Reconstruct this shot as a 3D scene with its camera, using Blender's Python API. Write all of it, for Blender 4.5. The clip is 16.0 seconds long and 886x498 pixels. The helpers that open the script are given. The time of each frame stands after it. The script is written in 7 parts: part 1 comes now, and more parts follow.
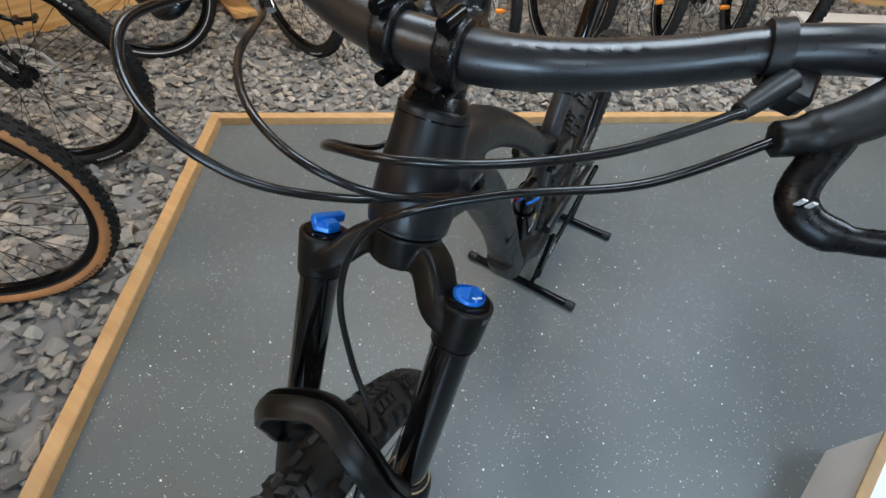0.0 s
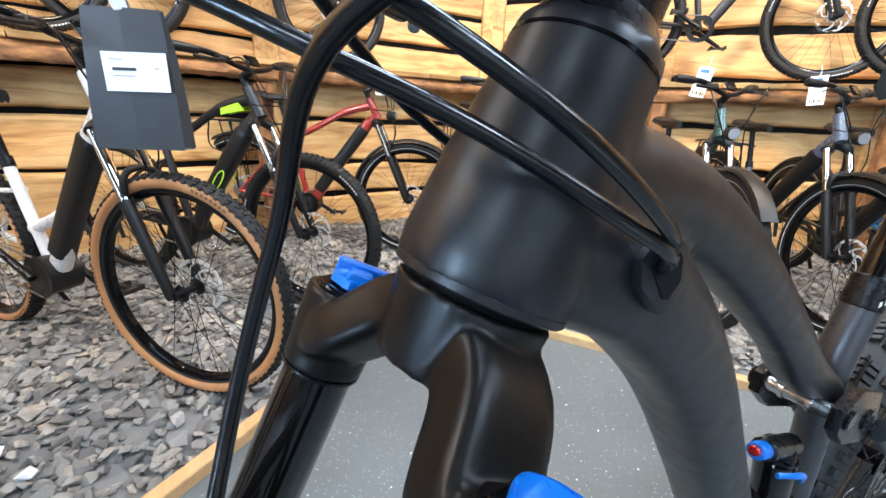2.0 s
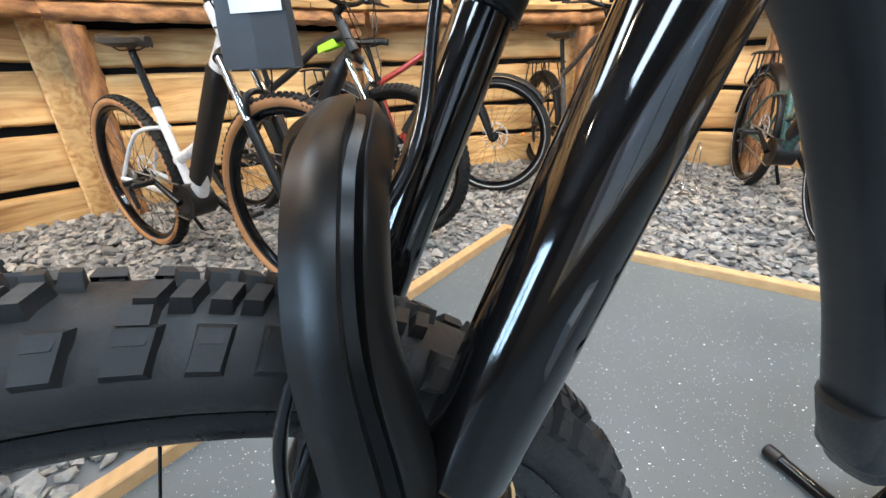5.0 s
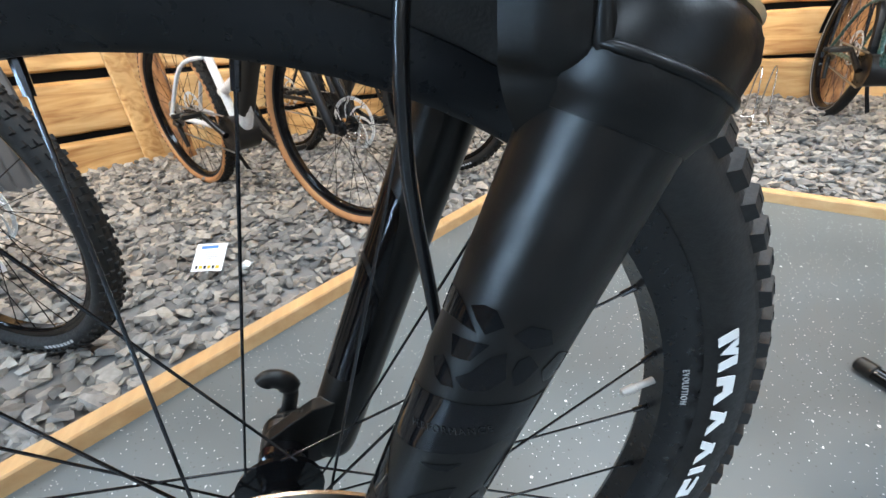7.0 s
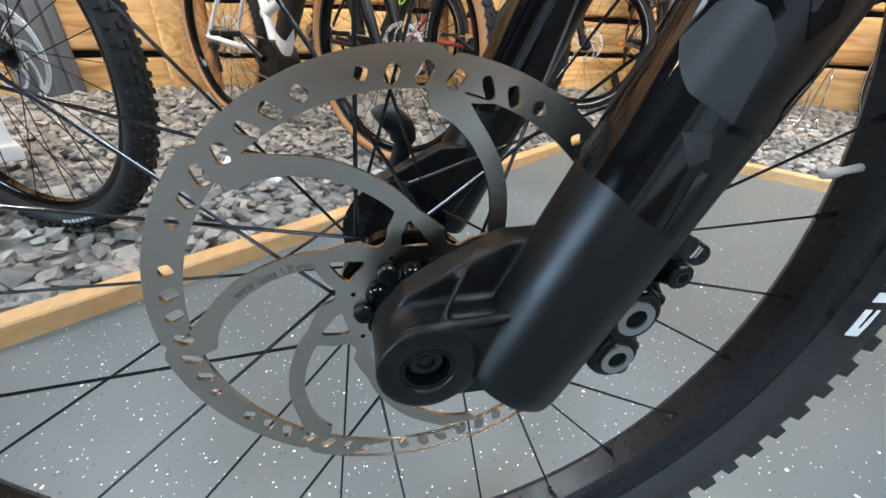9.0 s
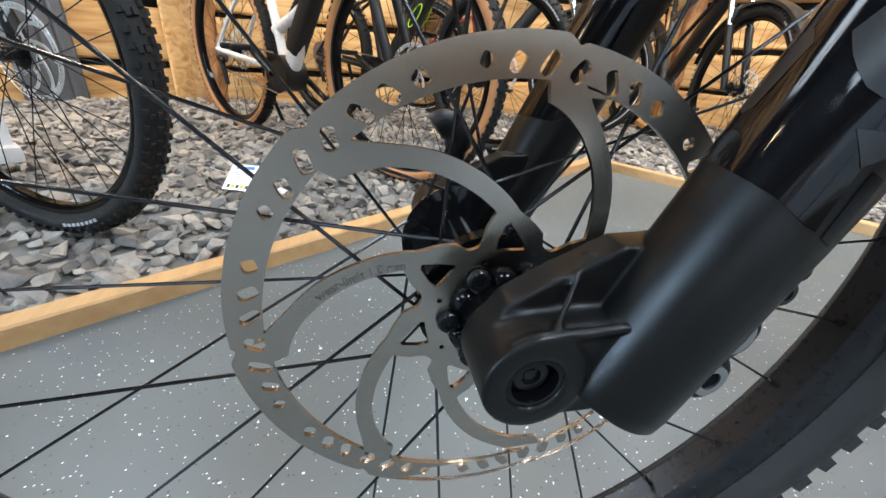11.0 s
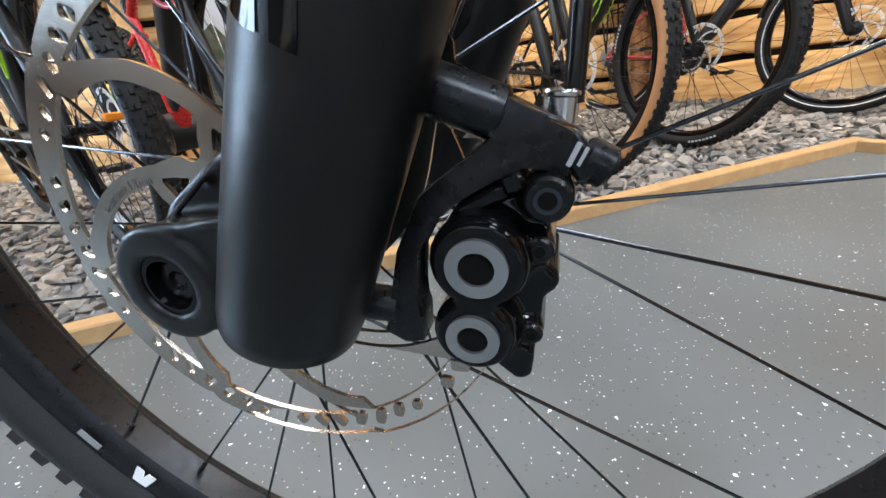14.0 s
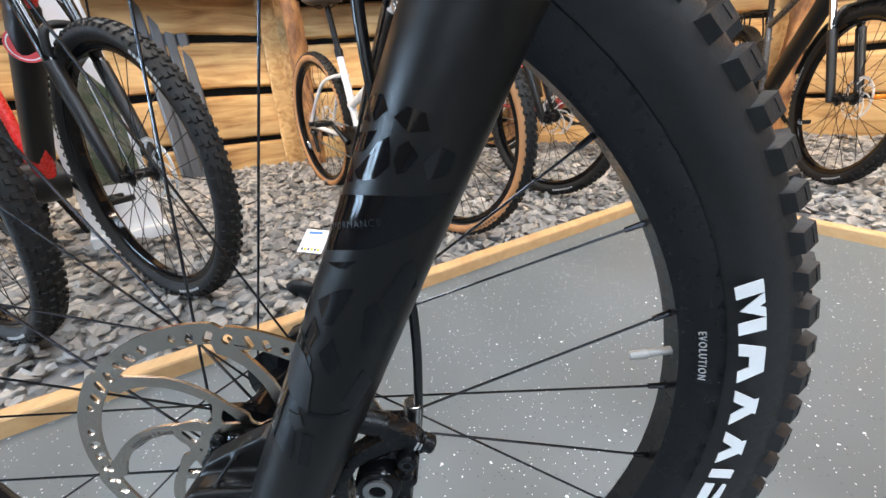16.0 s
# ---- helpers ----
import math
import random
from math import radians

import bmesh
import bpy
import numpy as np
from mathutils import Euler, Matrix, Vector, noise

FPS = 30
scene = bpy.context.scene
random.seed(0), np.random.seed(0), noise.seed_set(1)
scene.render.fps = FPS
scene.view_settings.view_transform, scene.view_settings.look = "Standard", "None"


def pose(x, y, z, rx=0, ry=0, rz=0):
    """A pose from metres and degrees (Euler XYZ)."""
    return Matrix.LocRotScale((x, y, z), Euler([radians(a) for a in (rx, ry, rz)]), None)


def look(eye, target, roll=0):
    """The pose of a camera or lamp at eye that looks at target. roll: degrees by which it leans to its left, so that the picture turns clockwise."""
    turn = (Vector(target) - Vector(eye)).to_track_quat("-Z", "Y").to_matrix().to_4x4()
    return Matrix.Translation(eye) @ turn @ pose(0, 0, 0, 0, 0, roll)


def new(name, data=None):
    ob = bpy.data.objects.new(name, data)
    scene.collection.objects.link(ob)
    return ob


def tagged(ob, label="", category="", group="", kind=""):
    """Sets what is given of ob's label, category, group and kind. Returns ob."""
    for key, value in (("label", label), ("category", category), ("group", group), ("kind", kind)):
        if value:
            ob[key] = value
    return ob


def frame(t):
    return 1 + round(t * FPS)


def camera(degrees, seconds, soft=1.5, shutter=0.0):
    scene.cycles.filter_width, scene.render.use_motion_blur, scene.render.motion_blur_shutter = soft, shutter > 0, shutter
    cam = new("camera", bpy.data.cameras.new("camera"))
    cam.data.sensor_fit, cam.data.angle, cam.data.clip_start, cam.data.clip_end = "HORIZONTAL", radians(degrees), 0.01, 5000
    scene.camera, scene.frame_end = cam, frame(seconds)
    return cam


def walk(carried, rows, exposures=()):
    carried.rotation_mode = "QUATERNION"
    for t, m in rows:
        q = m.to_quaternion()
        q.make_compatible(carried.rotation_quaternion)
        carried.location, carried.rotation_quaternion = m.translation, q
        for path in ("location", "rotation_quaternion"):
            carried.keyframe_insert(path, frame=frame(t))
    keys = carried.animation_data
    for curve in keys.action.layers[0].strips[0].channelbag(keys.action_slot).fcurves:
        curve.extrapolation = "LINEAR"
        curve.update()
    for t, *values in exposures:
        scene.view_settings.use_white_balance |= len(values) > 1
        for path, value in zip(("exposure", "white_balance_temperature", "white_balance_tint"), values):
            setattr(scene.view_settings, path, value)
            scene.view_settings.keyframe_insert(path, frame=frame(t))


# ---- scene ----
cam = camera(95.50, 16.0)
PATH = [
    (0, 0.1296, 0.0944, 1.1064, 40.36, -2.75, 29.01),
    (0.5, 0.1584, 0.1691, 1.0709, 45.33, -1.92, 45.36),
    (1, 0.1147, 0.2075, 0.9292, 57.67, -3.29, 53.19),
    (1.5, 0.1089, 0.2216, 0.9128, 68.44, -3.28, 57.56),
    (2, 0.1136, 0.2079, 0.9256, 71.37, -2.48, 59.92),
    (2.5, 0.1304, 0.1943, 0.9123, 72.55, -2.26, 62.20),
    (3, 0.1415, 0.1819, 0.8880, 72.56, -2.22, 64.89),
    (3.5, 0.1517, 0.1830, 0.8627, 71.88, -1.65, 66.87),
    (3.7, 0.1552, 0.1804, 0.8503, 71.22, -1.28, 67.75),
    (5.8, 0.1713, 0.1145, 0.7200, 63.40, 3.51, 72.26),
    (6, 0.1708, 0.1122, 0.7082, 62.81, 3.78, 73.11),
    (6.5, 0.1735, 0.0941, 0.6693, 62.70, 4.38, 73.62),
    (7, 0.1713, 0.0859, 0.6304, 61.47, 4.23, 74.66),
    (7.5, 0.1752, 0.0708, 0.5860, 59.73, 3.70, 76.35),
    (8, 0.1830, 0.0453, 0.5451, 58.81, 2.01, 78.41),
    (8.5, 0.1849, 0.0230, 0.4939, 59.71, 0.11, 79.27),
    (9, 0.1792, -0.0187, 0.4584, 60.78, -2.01, 78.42),
    (9.5, 0.1747, -0.0510, 0.4521, 61.40, -4.33, 76.17),
    (10, 0.1605, -0.0715, 0.4451, 62.80, -5.45, 73.24),
    (10.2, 0.1558, -0.0737, 0.4485, 62.48, -5.74, 72.52),
    (12.3, 0.1847, 0.0276, 0.4404, 65.59, 1.11, 95.70),
    (12.5, 0.1813, 0.0421, 0.4435, 65.31, 2.09, 97.25),
    (13, 0.1707, 0.0752, 0.4227, 66.20, 4.20, 100.17),
    (13.5, 0.1607, 0.0894, 0.4079, 66.50, 5.40, 103.40),
    (14, 0.1575, 0.1097, 0.4014, 66.45, 6.56, 104.94),
    (14.5, 0.1638, 0.1276, 0.4088, 66.57, 8.12, 105.70),
    (15, 0.1732, 0.1320, 0.4195, 66.94, 8.57, 104.65),
    (15.5, 0.1951, 0.1494, 0.4418, 66.99, 7.62, 99.42),
    (16, 0.2205, 0.1408, 0.5646, 67.02, 3.34, 91.15),
]
EXPOSURES = [(0.0, -0.85, 6650, 12), (0.5, -0.42, 6500, 12), (1.0, -0.05, 6650, 14), (1.5, 0.1, 6350, 14), (3.5, 0.0, 6150, 12), (6.0, 0.1, 6400, 12), (10.0, 0.06, 6450, 12), (12.5, 0.0, 6800, 15), (15.0, 0.0, 6650, 16), (16.0, 0.14, 6650, 16)]
walk(cam, [(t, pose(x, y, z, rx, ry, rz)) for t, x, y, z, rx, ry, rz in PATH], EXPOSURES)

# ---- light ----
world = bpy.data.worlds.new("world")
scene.world = world
world.use_nodes = True
sky = world.node_tree.nodes.new("ShaderNodeTexSky")
sky.sky_type, sky.sun_disc, sky.sun_elevation, sky.sun_rotation = "NISHITA", False, radians(40), radians(120)
world.node_tree.links.new(sky.outputs[0], world.node_tree.nodes["Background"].inputs[0])
world.node_tree.nodes["Background"].inputs[1].default_value = 0.1


def area_lamp(x, y, z, sx, sy, watts, colour, target=None):
    data = bpy.data.lights.new("area_lamp", "AREA")
    data.shape, data.size, data.size_y, data.energy, data.color = "RECTANGLE", sx, sy, watts, colour
    ob = new("area_lamp", data)
    ob.matrix_world = look((x, y, z), target or (x, y + 0.001, 0))
    return ob


COOL, WARM = (0.70, 0.86, 1.0), (1.0, 0.80, 0.56)
TUBES = [(-1.7, -1.8), (-0.05, 1.0), (1.3, 3.2), (1.75, 1.35), (-1.4, 1.6), (1.6, -1.6)]
for lx, ly in TUBES:
    area_lamp(lx, ly, 2.93, 0.6, 1.2, 42 if lx < -1 else 98 if ly == 1.35 else 54, COOL)
area_lamp(3.86, 0.6, 1.6, 3.6, 1.7, 30, (0.58, 0.79, 1.0), (0, 0.6, 1.0))   # cool fill lamps in two added, unseen window openings
area_lamp(1.3, -5.26, 1.6, 1.6, 1.7, 270, (0.5, 0.75, 1.0), (0.6, 0, 1.0))
# added warm fill lamps, out of view, that brighten the board walls
FILL_SPOTS = [(-1.5, -0.5, -3.0, -0.8), (-1.7, 0.9, -3.1, 0.9), (-1.0, 2.0, -1.9, 3.2), (0.5, 2.9, 0.3, 4.7), (-0.9, -1.8, -2.3, -2.0), (-0.3, 2.5, -1.1, 3.8), (-0.5, -2.9, -1.7, -3.6)]
for k, (lx, ly, tx, ty) in enumerate(FILL_SPOTS):
    area_lamp(lx, ly, 2.86, 0.2, 0.2, 38 if k < 2 else 70, WARM, (tx, ty, 1.1))

# ---- mesh helpers ----
def obj(name, mesh, material=None, parent=None, label=""):
    if material and not mesh.materials:
        mesh.materials.append(material)
    ob = new(name, mesh)
    if parent:
        ob.parent = parent
    return tagged(ob, label)


def finish(name, bm, smooth=True):
    bmesh.ops.recalc_face_normals(bm, faces=bm.faces[:])
    mesh = bpy.data.meshes.new(name)
    bm.to_mesh(mesh)
    bm.free()
    mesh.polygons.foreach_set("use_smooth", [smooth] * len(mesh.polygons))
    if smooth:
        mesh.set_sharp_from_angle(angle=radians(38))
    return mesh


def part(name, bm, material, parent, label="", smooth=True):
    return obj(name, finish(name, bm, smooth), material, parent, label)


def thing(name, label, category, at=(0, 0, 0), rz=0, group="", kind=""):
    ob = new(name)
    ob.empty_display_size = 0.05
    ob.matrix_world = pose(*at, 0, 0, rz)
    return tagged(ob, label, category, group, kind)


def spline(points, steps=8, closed=False):
    """Catmull-Rom through points (tuples of any length)."""
    p = [Vector(q) for q in points]
    n, out = len(p), []
    for i in range(n if closed else n - 1):
        a, b, c, d = (p[(i + k) % n] if closed else p[min(max(i + k, 0), n - 1)] for k in (-1, 0, 1, 2))
        for s in range(steps):
            t = s / steps
            out.append(0.5 * ((2 * b) + (c - a) * t + (2 * a - 5 * b + 4 * c - d) * t * t + (3 * b - a - 3 * c + d) * t ** 3))
    if not closed:
        out.append(p[-1].copy())
    return out


def sweep(bm, points, radii, n=12, squash=1.0, up=(1, 0, 0), caps=True, power=2.0):
    """A tube along points; radii: one number or one a point; squash: width along up over width across."""
    pts = [Vector(q) for q in points]
    r = [radii] * len(pts) if isinstance(radii, (int, float)) else list(radii)
    sq = [squash] * len(pts) if isinstance(squash, (int, float)) else list(squash)
    rings, up = [], Vector(up).normalized()
    for i, q in enumerate(pts):
        d = (pts[min(i + 1, len(pts) - 1)] - pts[max(i - 1, 0)]).normalized()
        a = up - d * up.dot(d)
        if a.length < 1e-4:
            a = d.orthogonal()
        a.normalize()
        b = d.cross(a)
        up = a
        ring = []
        for k in range(n):
            w = 2 * math.pi * k / n
            c, s = math.cos(w), math.sin(w)
            c, s = math.copysign(abs(c) ** (2 / power), c), math.copysign(abs(s) ** (2 / power), s)
            ring.append(bm.verts.new(q + a * (r[i] * sq[i] * c) + b * (r[i] * s)))
        rings.append(ring)
    for u, v in zip(rings, rings[1:]):
        for k in range(n):
            bm.faces.new((u[k], u[(k + 1) % n], v[(k + 1) % n], v[k]))
    if caps:
        bm.faces.new(rings[0][::-1])
        bm.faces.new(rings[-1])
    return bm


def tube(points, radii, n=12, squash=1.0, up=(1, 0, 0), steps=0, power=2.0):
    """A new bmesh with one swept tube. With steps, points and radii are smoothed."""
    if steps:
        rr = [radii] * len(points) if isinstance(radii, (int, float)) else radii
        q = spline([(*p, r) for p, r in zip(points, rr)], steps)
        points, radii = [v[:3] for v in ((w[0], w[1], w[2]) for w in q)], [w[3] for w in q]
    return sweep(bmesh.new(), points, radii, n, squash, up, True, power)


def cyl(bm, p, q, r, r2=None, n=16, bevel=0.0):
    p, q = Vector(p), Vector(q)
    d = (q - p).normalized()
    r2 = r if r2 is None else r2
    if bevel:
        return sweep(bm, [p, p + d * 1e-5, p + d * bevel, q - d * bevel, q - d * 1e-5, q], [r - bevel, r - bevel, r, r2, r2 - bevel, r2 - bevel], n, up=d.orthogonal())
    return sweep(bm, [p, q], [r, r2], n, up=d.orthogonal())


def ring(bm, c, axis, r_in, r_out, depth, n=24):
    """A flat washer."""
    c, d = Vector(c), Vector(axis).normalized()
    a = d.orthogonal().normalized()
    b = d.cross(a)
    loops = []
    for rr, h in ((r_in, -depth / 2), (r_out, -depth / 2), (r_out, depth / 2), (r_in, depth / 2)):
        loops.append([bm.verts.new(c + d * h + (a * math.cos(2 * math.pi * k / n) + b * math.sin(2 * math.pi * k / n)) * rr) for k in range(n)])
    for i in range(4):
        u, v = loops[i], loops[(i + 1) % 4]
        for k in range(n):
            bm.faces.new((u[k], u[(k + 1) % n], v[(k + 1) % n], v[k]))
    return bm


def block(bm, sx, sy, sz, m=None, bevel=0.0, segments=1):
    """A box of that size round the origin of m."""
    made = bmesh.ops.create_cube(bm, size=1.0, matrix=(m or Matrix()) @ Matrix.Diagonal((sx, sy, sz, 1)))["verts"]
    if bevel:
        edges = list({e for v in made for e in v.link_edges})
        bmesh.ops.bevel(bm, geom=edges, offset=bevel, segments=segments, affect="EDGES", profile=0.7)
    return bm


def slab(bm, outline, z0, z1, m=None, bevel=0.0):
    """A plate with that outline, from z0 to z1."""
    m = m or Matrix()
    lo = [bm.verts.new(m @ Vector((x, y, z0))) for x, y in outline]
    hi = [bm.verts.new(m @ Vector((x, y, z1))) for x, y in outline]
    n = len(lo)
    faces = [bm.faces.new(lo[::-1]), bm.faces.new(hi)]
    for k in range(n):
        bm.faces.new((lo[k], lo[(k + 1) % n], hi[(k + 1) % n], hi[k]))
    if bevel:
        edges = list(set(faces[1].edges) | set(faces[0].edges))
        bmesh.ops.bevel(bm, geom=edges, offset=bevel, segments=2, affect="EDGES", profile=0.6)
    return bm


def plate(name, outlines, thick, bevel=0.0, z=0.0):
    """A flat plate whose inner outlines are holes."""
    cu = bpy.data.curves.new(name, "CURVE")
    cu.dimensions, cu.fill_mode, cu.extrude, cu.bevel_depth = "2D", "BOTH", thick / 2, bevel
    for line in outlines:
        s = cu.splines.new("POLY")
        s.points.add(len(line) - 1)
        s.use_cyclic_u = True
        for q, (x, y) in zip(s.points, line):
            q.co = (x, y, 0, 1)
    tmp = new("tmp", cu)
    mesh = bpy.data.meshes.new_from_object(tmp.evaluated_get(bpy.context.evaluated_depsgraph_get()))
    bpy.data.objects.remove(tmp)
    bpy.data.curves.remove(cu)
    return mesh


def lettering(text, size, thick=0.0003, bold=0.0, spread=1.0):
    """Text as a mesh in the xy plane, centred on the origin."""
    cu = bpy.data.curves.new("text", "FONT")
    cu.body, cu.size, cu.extrude, cu.align_x, cu.align_y = text, size, thick, "CENTER", "CENTER"
    cu.offset, cu.space_character = bold, spread
    tmp = new("tmp", cu)
    mesh = bpy.data.meshes.new_from_object(tmp.evaluated_get(bpy.context.evaluated_depsgraph_get()))
    bpy.data.objects.remove(tmp)
    bpy.data.curves.remove(cu)
    return mesh


def bend(mesh, fn):
    for v in mesh.vertices:
        v.co = fn(v.co)
    return mesh


# ---- materials ----
def pbr(name, colour, rough, metal=0.0, vary=0.0, scale=12.0, rough_vary=0.0, bump=0.0, bump_scale=300.0, coat=0.0, tint=None, stretch=(1, 1, 1), per_object=0.0, spec=0.5):
    """A Principled surface with two scales of variation in object space."""
    mat = bpy.data.materials.new(name)
    mat.use_nodes = True
    nt = mat.node_tree
    N, L = nt.nodes, nt.links
    bsdf = N["Principled BSDF"]
    bsdf.inputs["Roughness"].default_value, bsdf.inputs["Metallic"].default_value = rough, metal
    bsdf.inputs["Coat Weight"].default_value, bsdf.inputs["Coat Roughness"].default_value = coat, 0.08
    bsdf.inputs["Specular IOR Level"].default_value = spec
    tex = N.new("ShaderNodeTexCoord")
    mp = N.new("ShaderNodeMapping")
    mp.inputs["Scale"].default_value = stretch
    L.new(tex.outputs["Object"], mp.inputs["Vector"])

    def noise_at(s, detail=5):
        n = N.new("ShaderNodeTexNoise")
        n.inputs["Scale"].default_value, n.inputs["Detail"].default_value = s, detail
        L.new(mp.outputs[0], n.inputs["Vector"])
        return n.outputs["Fac"]

    def mix(fac, a, b):
        m = N.new("ShaderNodeMix")
        m.data_type = "RGBA"
        for socket, value in ((m.inputs["Factor"], fac), (m.inputs["A"], a), (m.inputs["B"], b)):
            if isinstance(value, bpy.types.NodeSocket):
                L.new(value, socket)
            else:
                socket.default_value = value
        return m.outputs["Result"]

    def ramp(fac, a, b, lo, hi):
        r = N.new("ShaderNodeMapRange")
        for k, v in zip(("From Min", "From Max", "To Min", "To Max"), (a, b, lo, hi)):
            r.inputs[k].default_value = v
        L.new(fac, r.inputs["Value"])
        return r.outputs[0]
    base = (*colour, 1)
    big, fine = noise_at(scale), noise_at(scale * 9)
    if vary or tint:
        other = (*(tint or [c * (1 - vary) for c in colour]), 1)
        c = mix(ramp(big, 0.35, 0.65, 0, 1), base, other)
        c = mix(ramp(fine, 0.4, 0.7, 0, 0.5), c, (*[v * (1 - vary * 0.7) for v in colour], 1))
        if per_object:
            info = N.new("ShaderNodeObjectInfo")
            hsv = N.new("ShaderNodeHueSaturation")
            L.new(ramp(info.outputs["Random"], 0, 1, 1 - per_object, 1 + per_object), hsv.inputs["Value"])
            L.new(c, hsv.inputs["Color"])
            c = hsv.outputs[0]
        L.new(c, bsdf.inputs["Base Color"])
    else:
        bsdf.inputs["Base Color"].default_value = base
    if rough_vary:
        L.new(ramp(fine, 0.3, 0.7, max(rough - rough_vary, 0.02), min(rough + rough_vary, 1)), bsdf.inputs["Roughness"])
    if bump:
        b = N.new("ShaderNodeBump")
        b.inputs["Strength"].default_value, b.inputs["Distance"].default_value = bump, 0.002
        L.new(noise_at(bump_scale, 3), b.inputs["Height"])
        L.new(b.outputs[0], bsdf.inputs["Normal"])
    mat["nodes"] = 1
    return mat


MATT = pbr("matt_black_paint", (0.0100, 0.0106, 0.0125), 0.36, 0.0, 0.25, 8, 0.05, 0.04, 900, coat=0.0, spec=0.42)
FORK = pbr("fork_black", (0.0060, 0.0056, 0.0052), 0.34, 0.0, 0.2, 10, 0.04, 0.04, 1100, coat=0.0, spec=0.25)
GLOSS = pbr("gloss_black", (0.004, 0.004, 0.0045), 0.08, 0.0, 0.2, 30, 0.03, spec=0.24)
STANCHION = pbr("black_stanchion", (0.006, 0.0055, 0.0055), 0.06, 0.3, 0.2, 20, 0.03, coat=0.5)
ANODISED = pbr("black_anodised", (0.012, 0.012, 0.013), 0.30, 0.55, 0.25, 30, 0.08, 0.03, 700)
RUBBER = pbr("tyre_rubber", (0.021, 0.0197, 0.0190), 0.52, 0.0, 0.2, 25, 0.08, 0.12, 600, spec=0.36)
RUBBER2 = pbr("dusty_tyre_rubber", (0.010, 0.0097, 0.0094), 0.65, 0.0, 0.3, 18, 0.1, 0.2, 500, spec=0.35)
TAN = pbr("tan_sidewall", (0.46, 0.215, 0.085), 0.68, 0.0, 0.25, 14, 0.08, 0.15, 500)
HOSE = pbr("hose_rubber", (0.007, 0.007, 0.0075), 0.22, 0.0, 0.2, 40, 0.05)
PLASTIC = pbr("black_plastic", (0.008, 0.008, 0.008), 0.42, 0.0, 0.2, 40, 0.08, 0.06, 900, spec=0.4)
BLUE = pbr("blue_anodised", (0.001, 0.165, 0.66), 0.32, 0.15, 0.15, 60, 0.06, coat=0.1)
REDM = pbr("red_anodised", (0.45, 0.02, 0.02), 0.25, 0.6, 0.2, 60)
STEEL = pbr("brushed_steel", (0.48, 0.43, 0.375), 0.24, 1.0, 0.10, 14, 0.0)
STEEL.node_tree.nodes["Principled BSDF"].inputs["Anisotropic"].default_value = 0.85
round_grain = STEEL.node_tree.nodes.new("ShaderNodeTangent")
round_grain.direction_type, round_grain.axis = "RADIAL", "X"
STEEL.node_tree.links.new(round_grain.outputs[0], STEEL.node_tree.nodes["Principled BSDF"].inputs["Tangent"])
RIM = pbr("satin_black_rim", (0.0085, 0.009, 0.0102), 0.30, 0.0, 0.12, 20, 0.05, spec=0.30)
SILVER = pbr("silver_metal", (0.62, 0.62, 0.62), 0.22, 1.0, 0.15, 60, 0.05)
SPOKE = pbr("black_spoke", (0.075, 0.077, 0.085), 0.2, 0.95, 0.2, 60, 0.05)
WHITE = pbr("white_print", (0.8, 0.8, 0.79), 0.5, 0.0, 0.08, 60)
GREY_PRINT = pbr("grey_print", (0.30, 0.30, 0.30), 0.45, 0.0, 0.2, 60)
GHOST = pbr("dark_grey_print", (0.010, 0.010, 0.0105), 0.42, 0.0, 0.15, 60, spec=0.4)
GOLD = pbr("gold_wiper", (0.55, 0.42, 0.25), 0.35, 0.6, 0.2, 60)
YELLOW = pbr("yellow_sticker", (0.75, 0.5, 0.02), 0.5, 0.0, 0.1, 60)
CARD = pbr("white_card", (0.78, 0.79, 0.8), 0.45, 0.0, 0.06, 12)
CARD_BLUE = pbr("blue_print", (0.05, 0.2, 0.55), 0.5, 0.0, 0.1, 30)
TIMBER = pbr("planed_pine", (0.56, 0.35, 0.165), 0.55, 0.0, 0.18, 9, 0.1, 0.22, 160, tint=(0.47, 0.27, 0.115), stretch=(0.22, 4, 4))

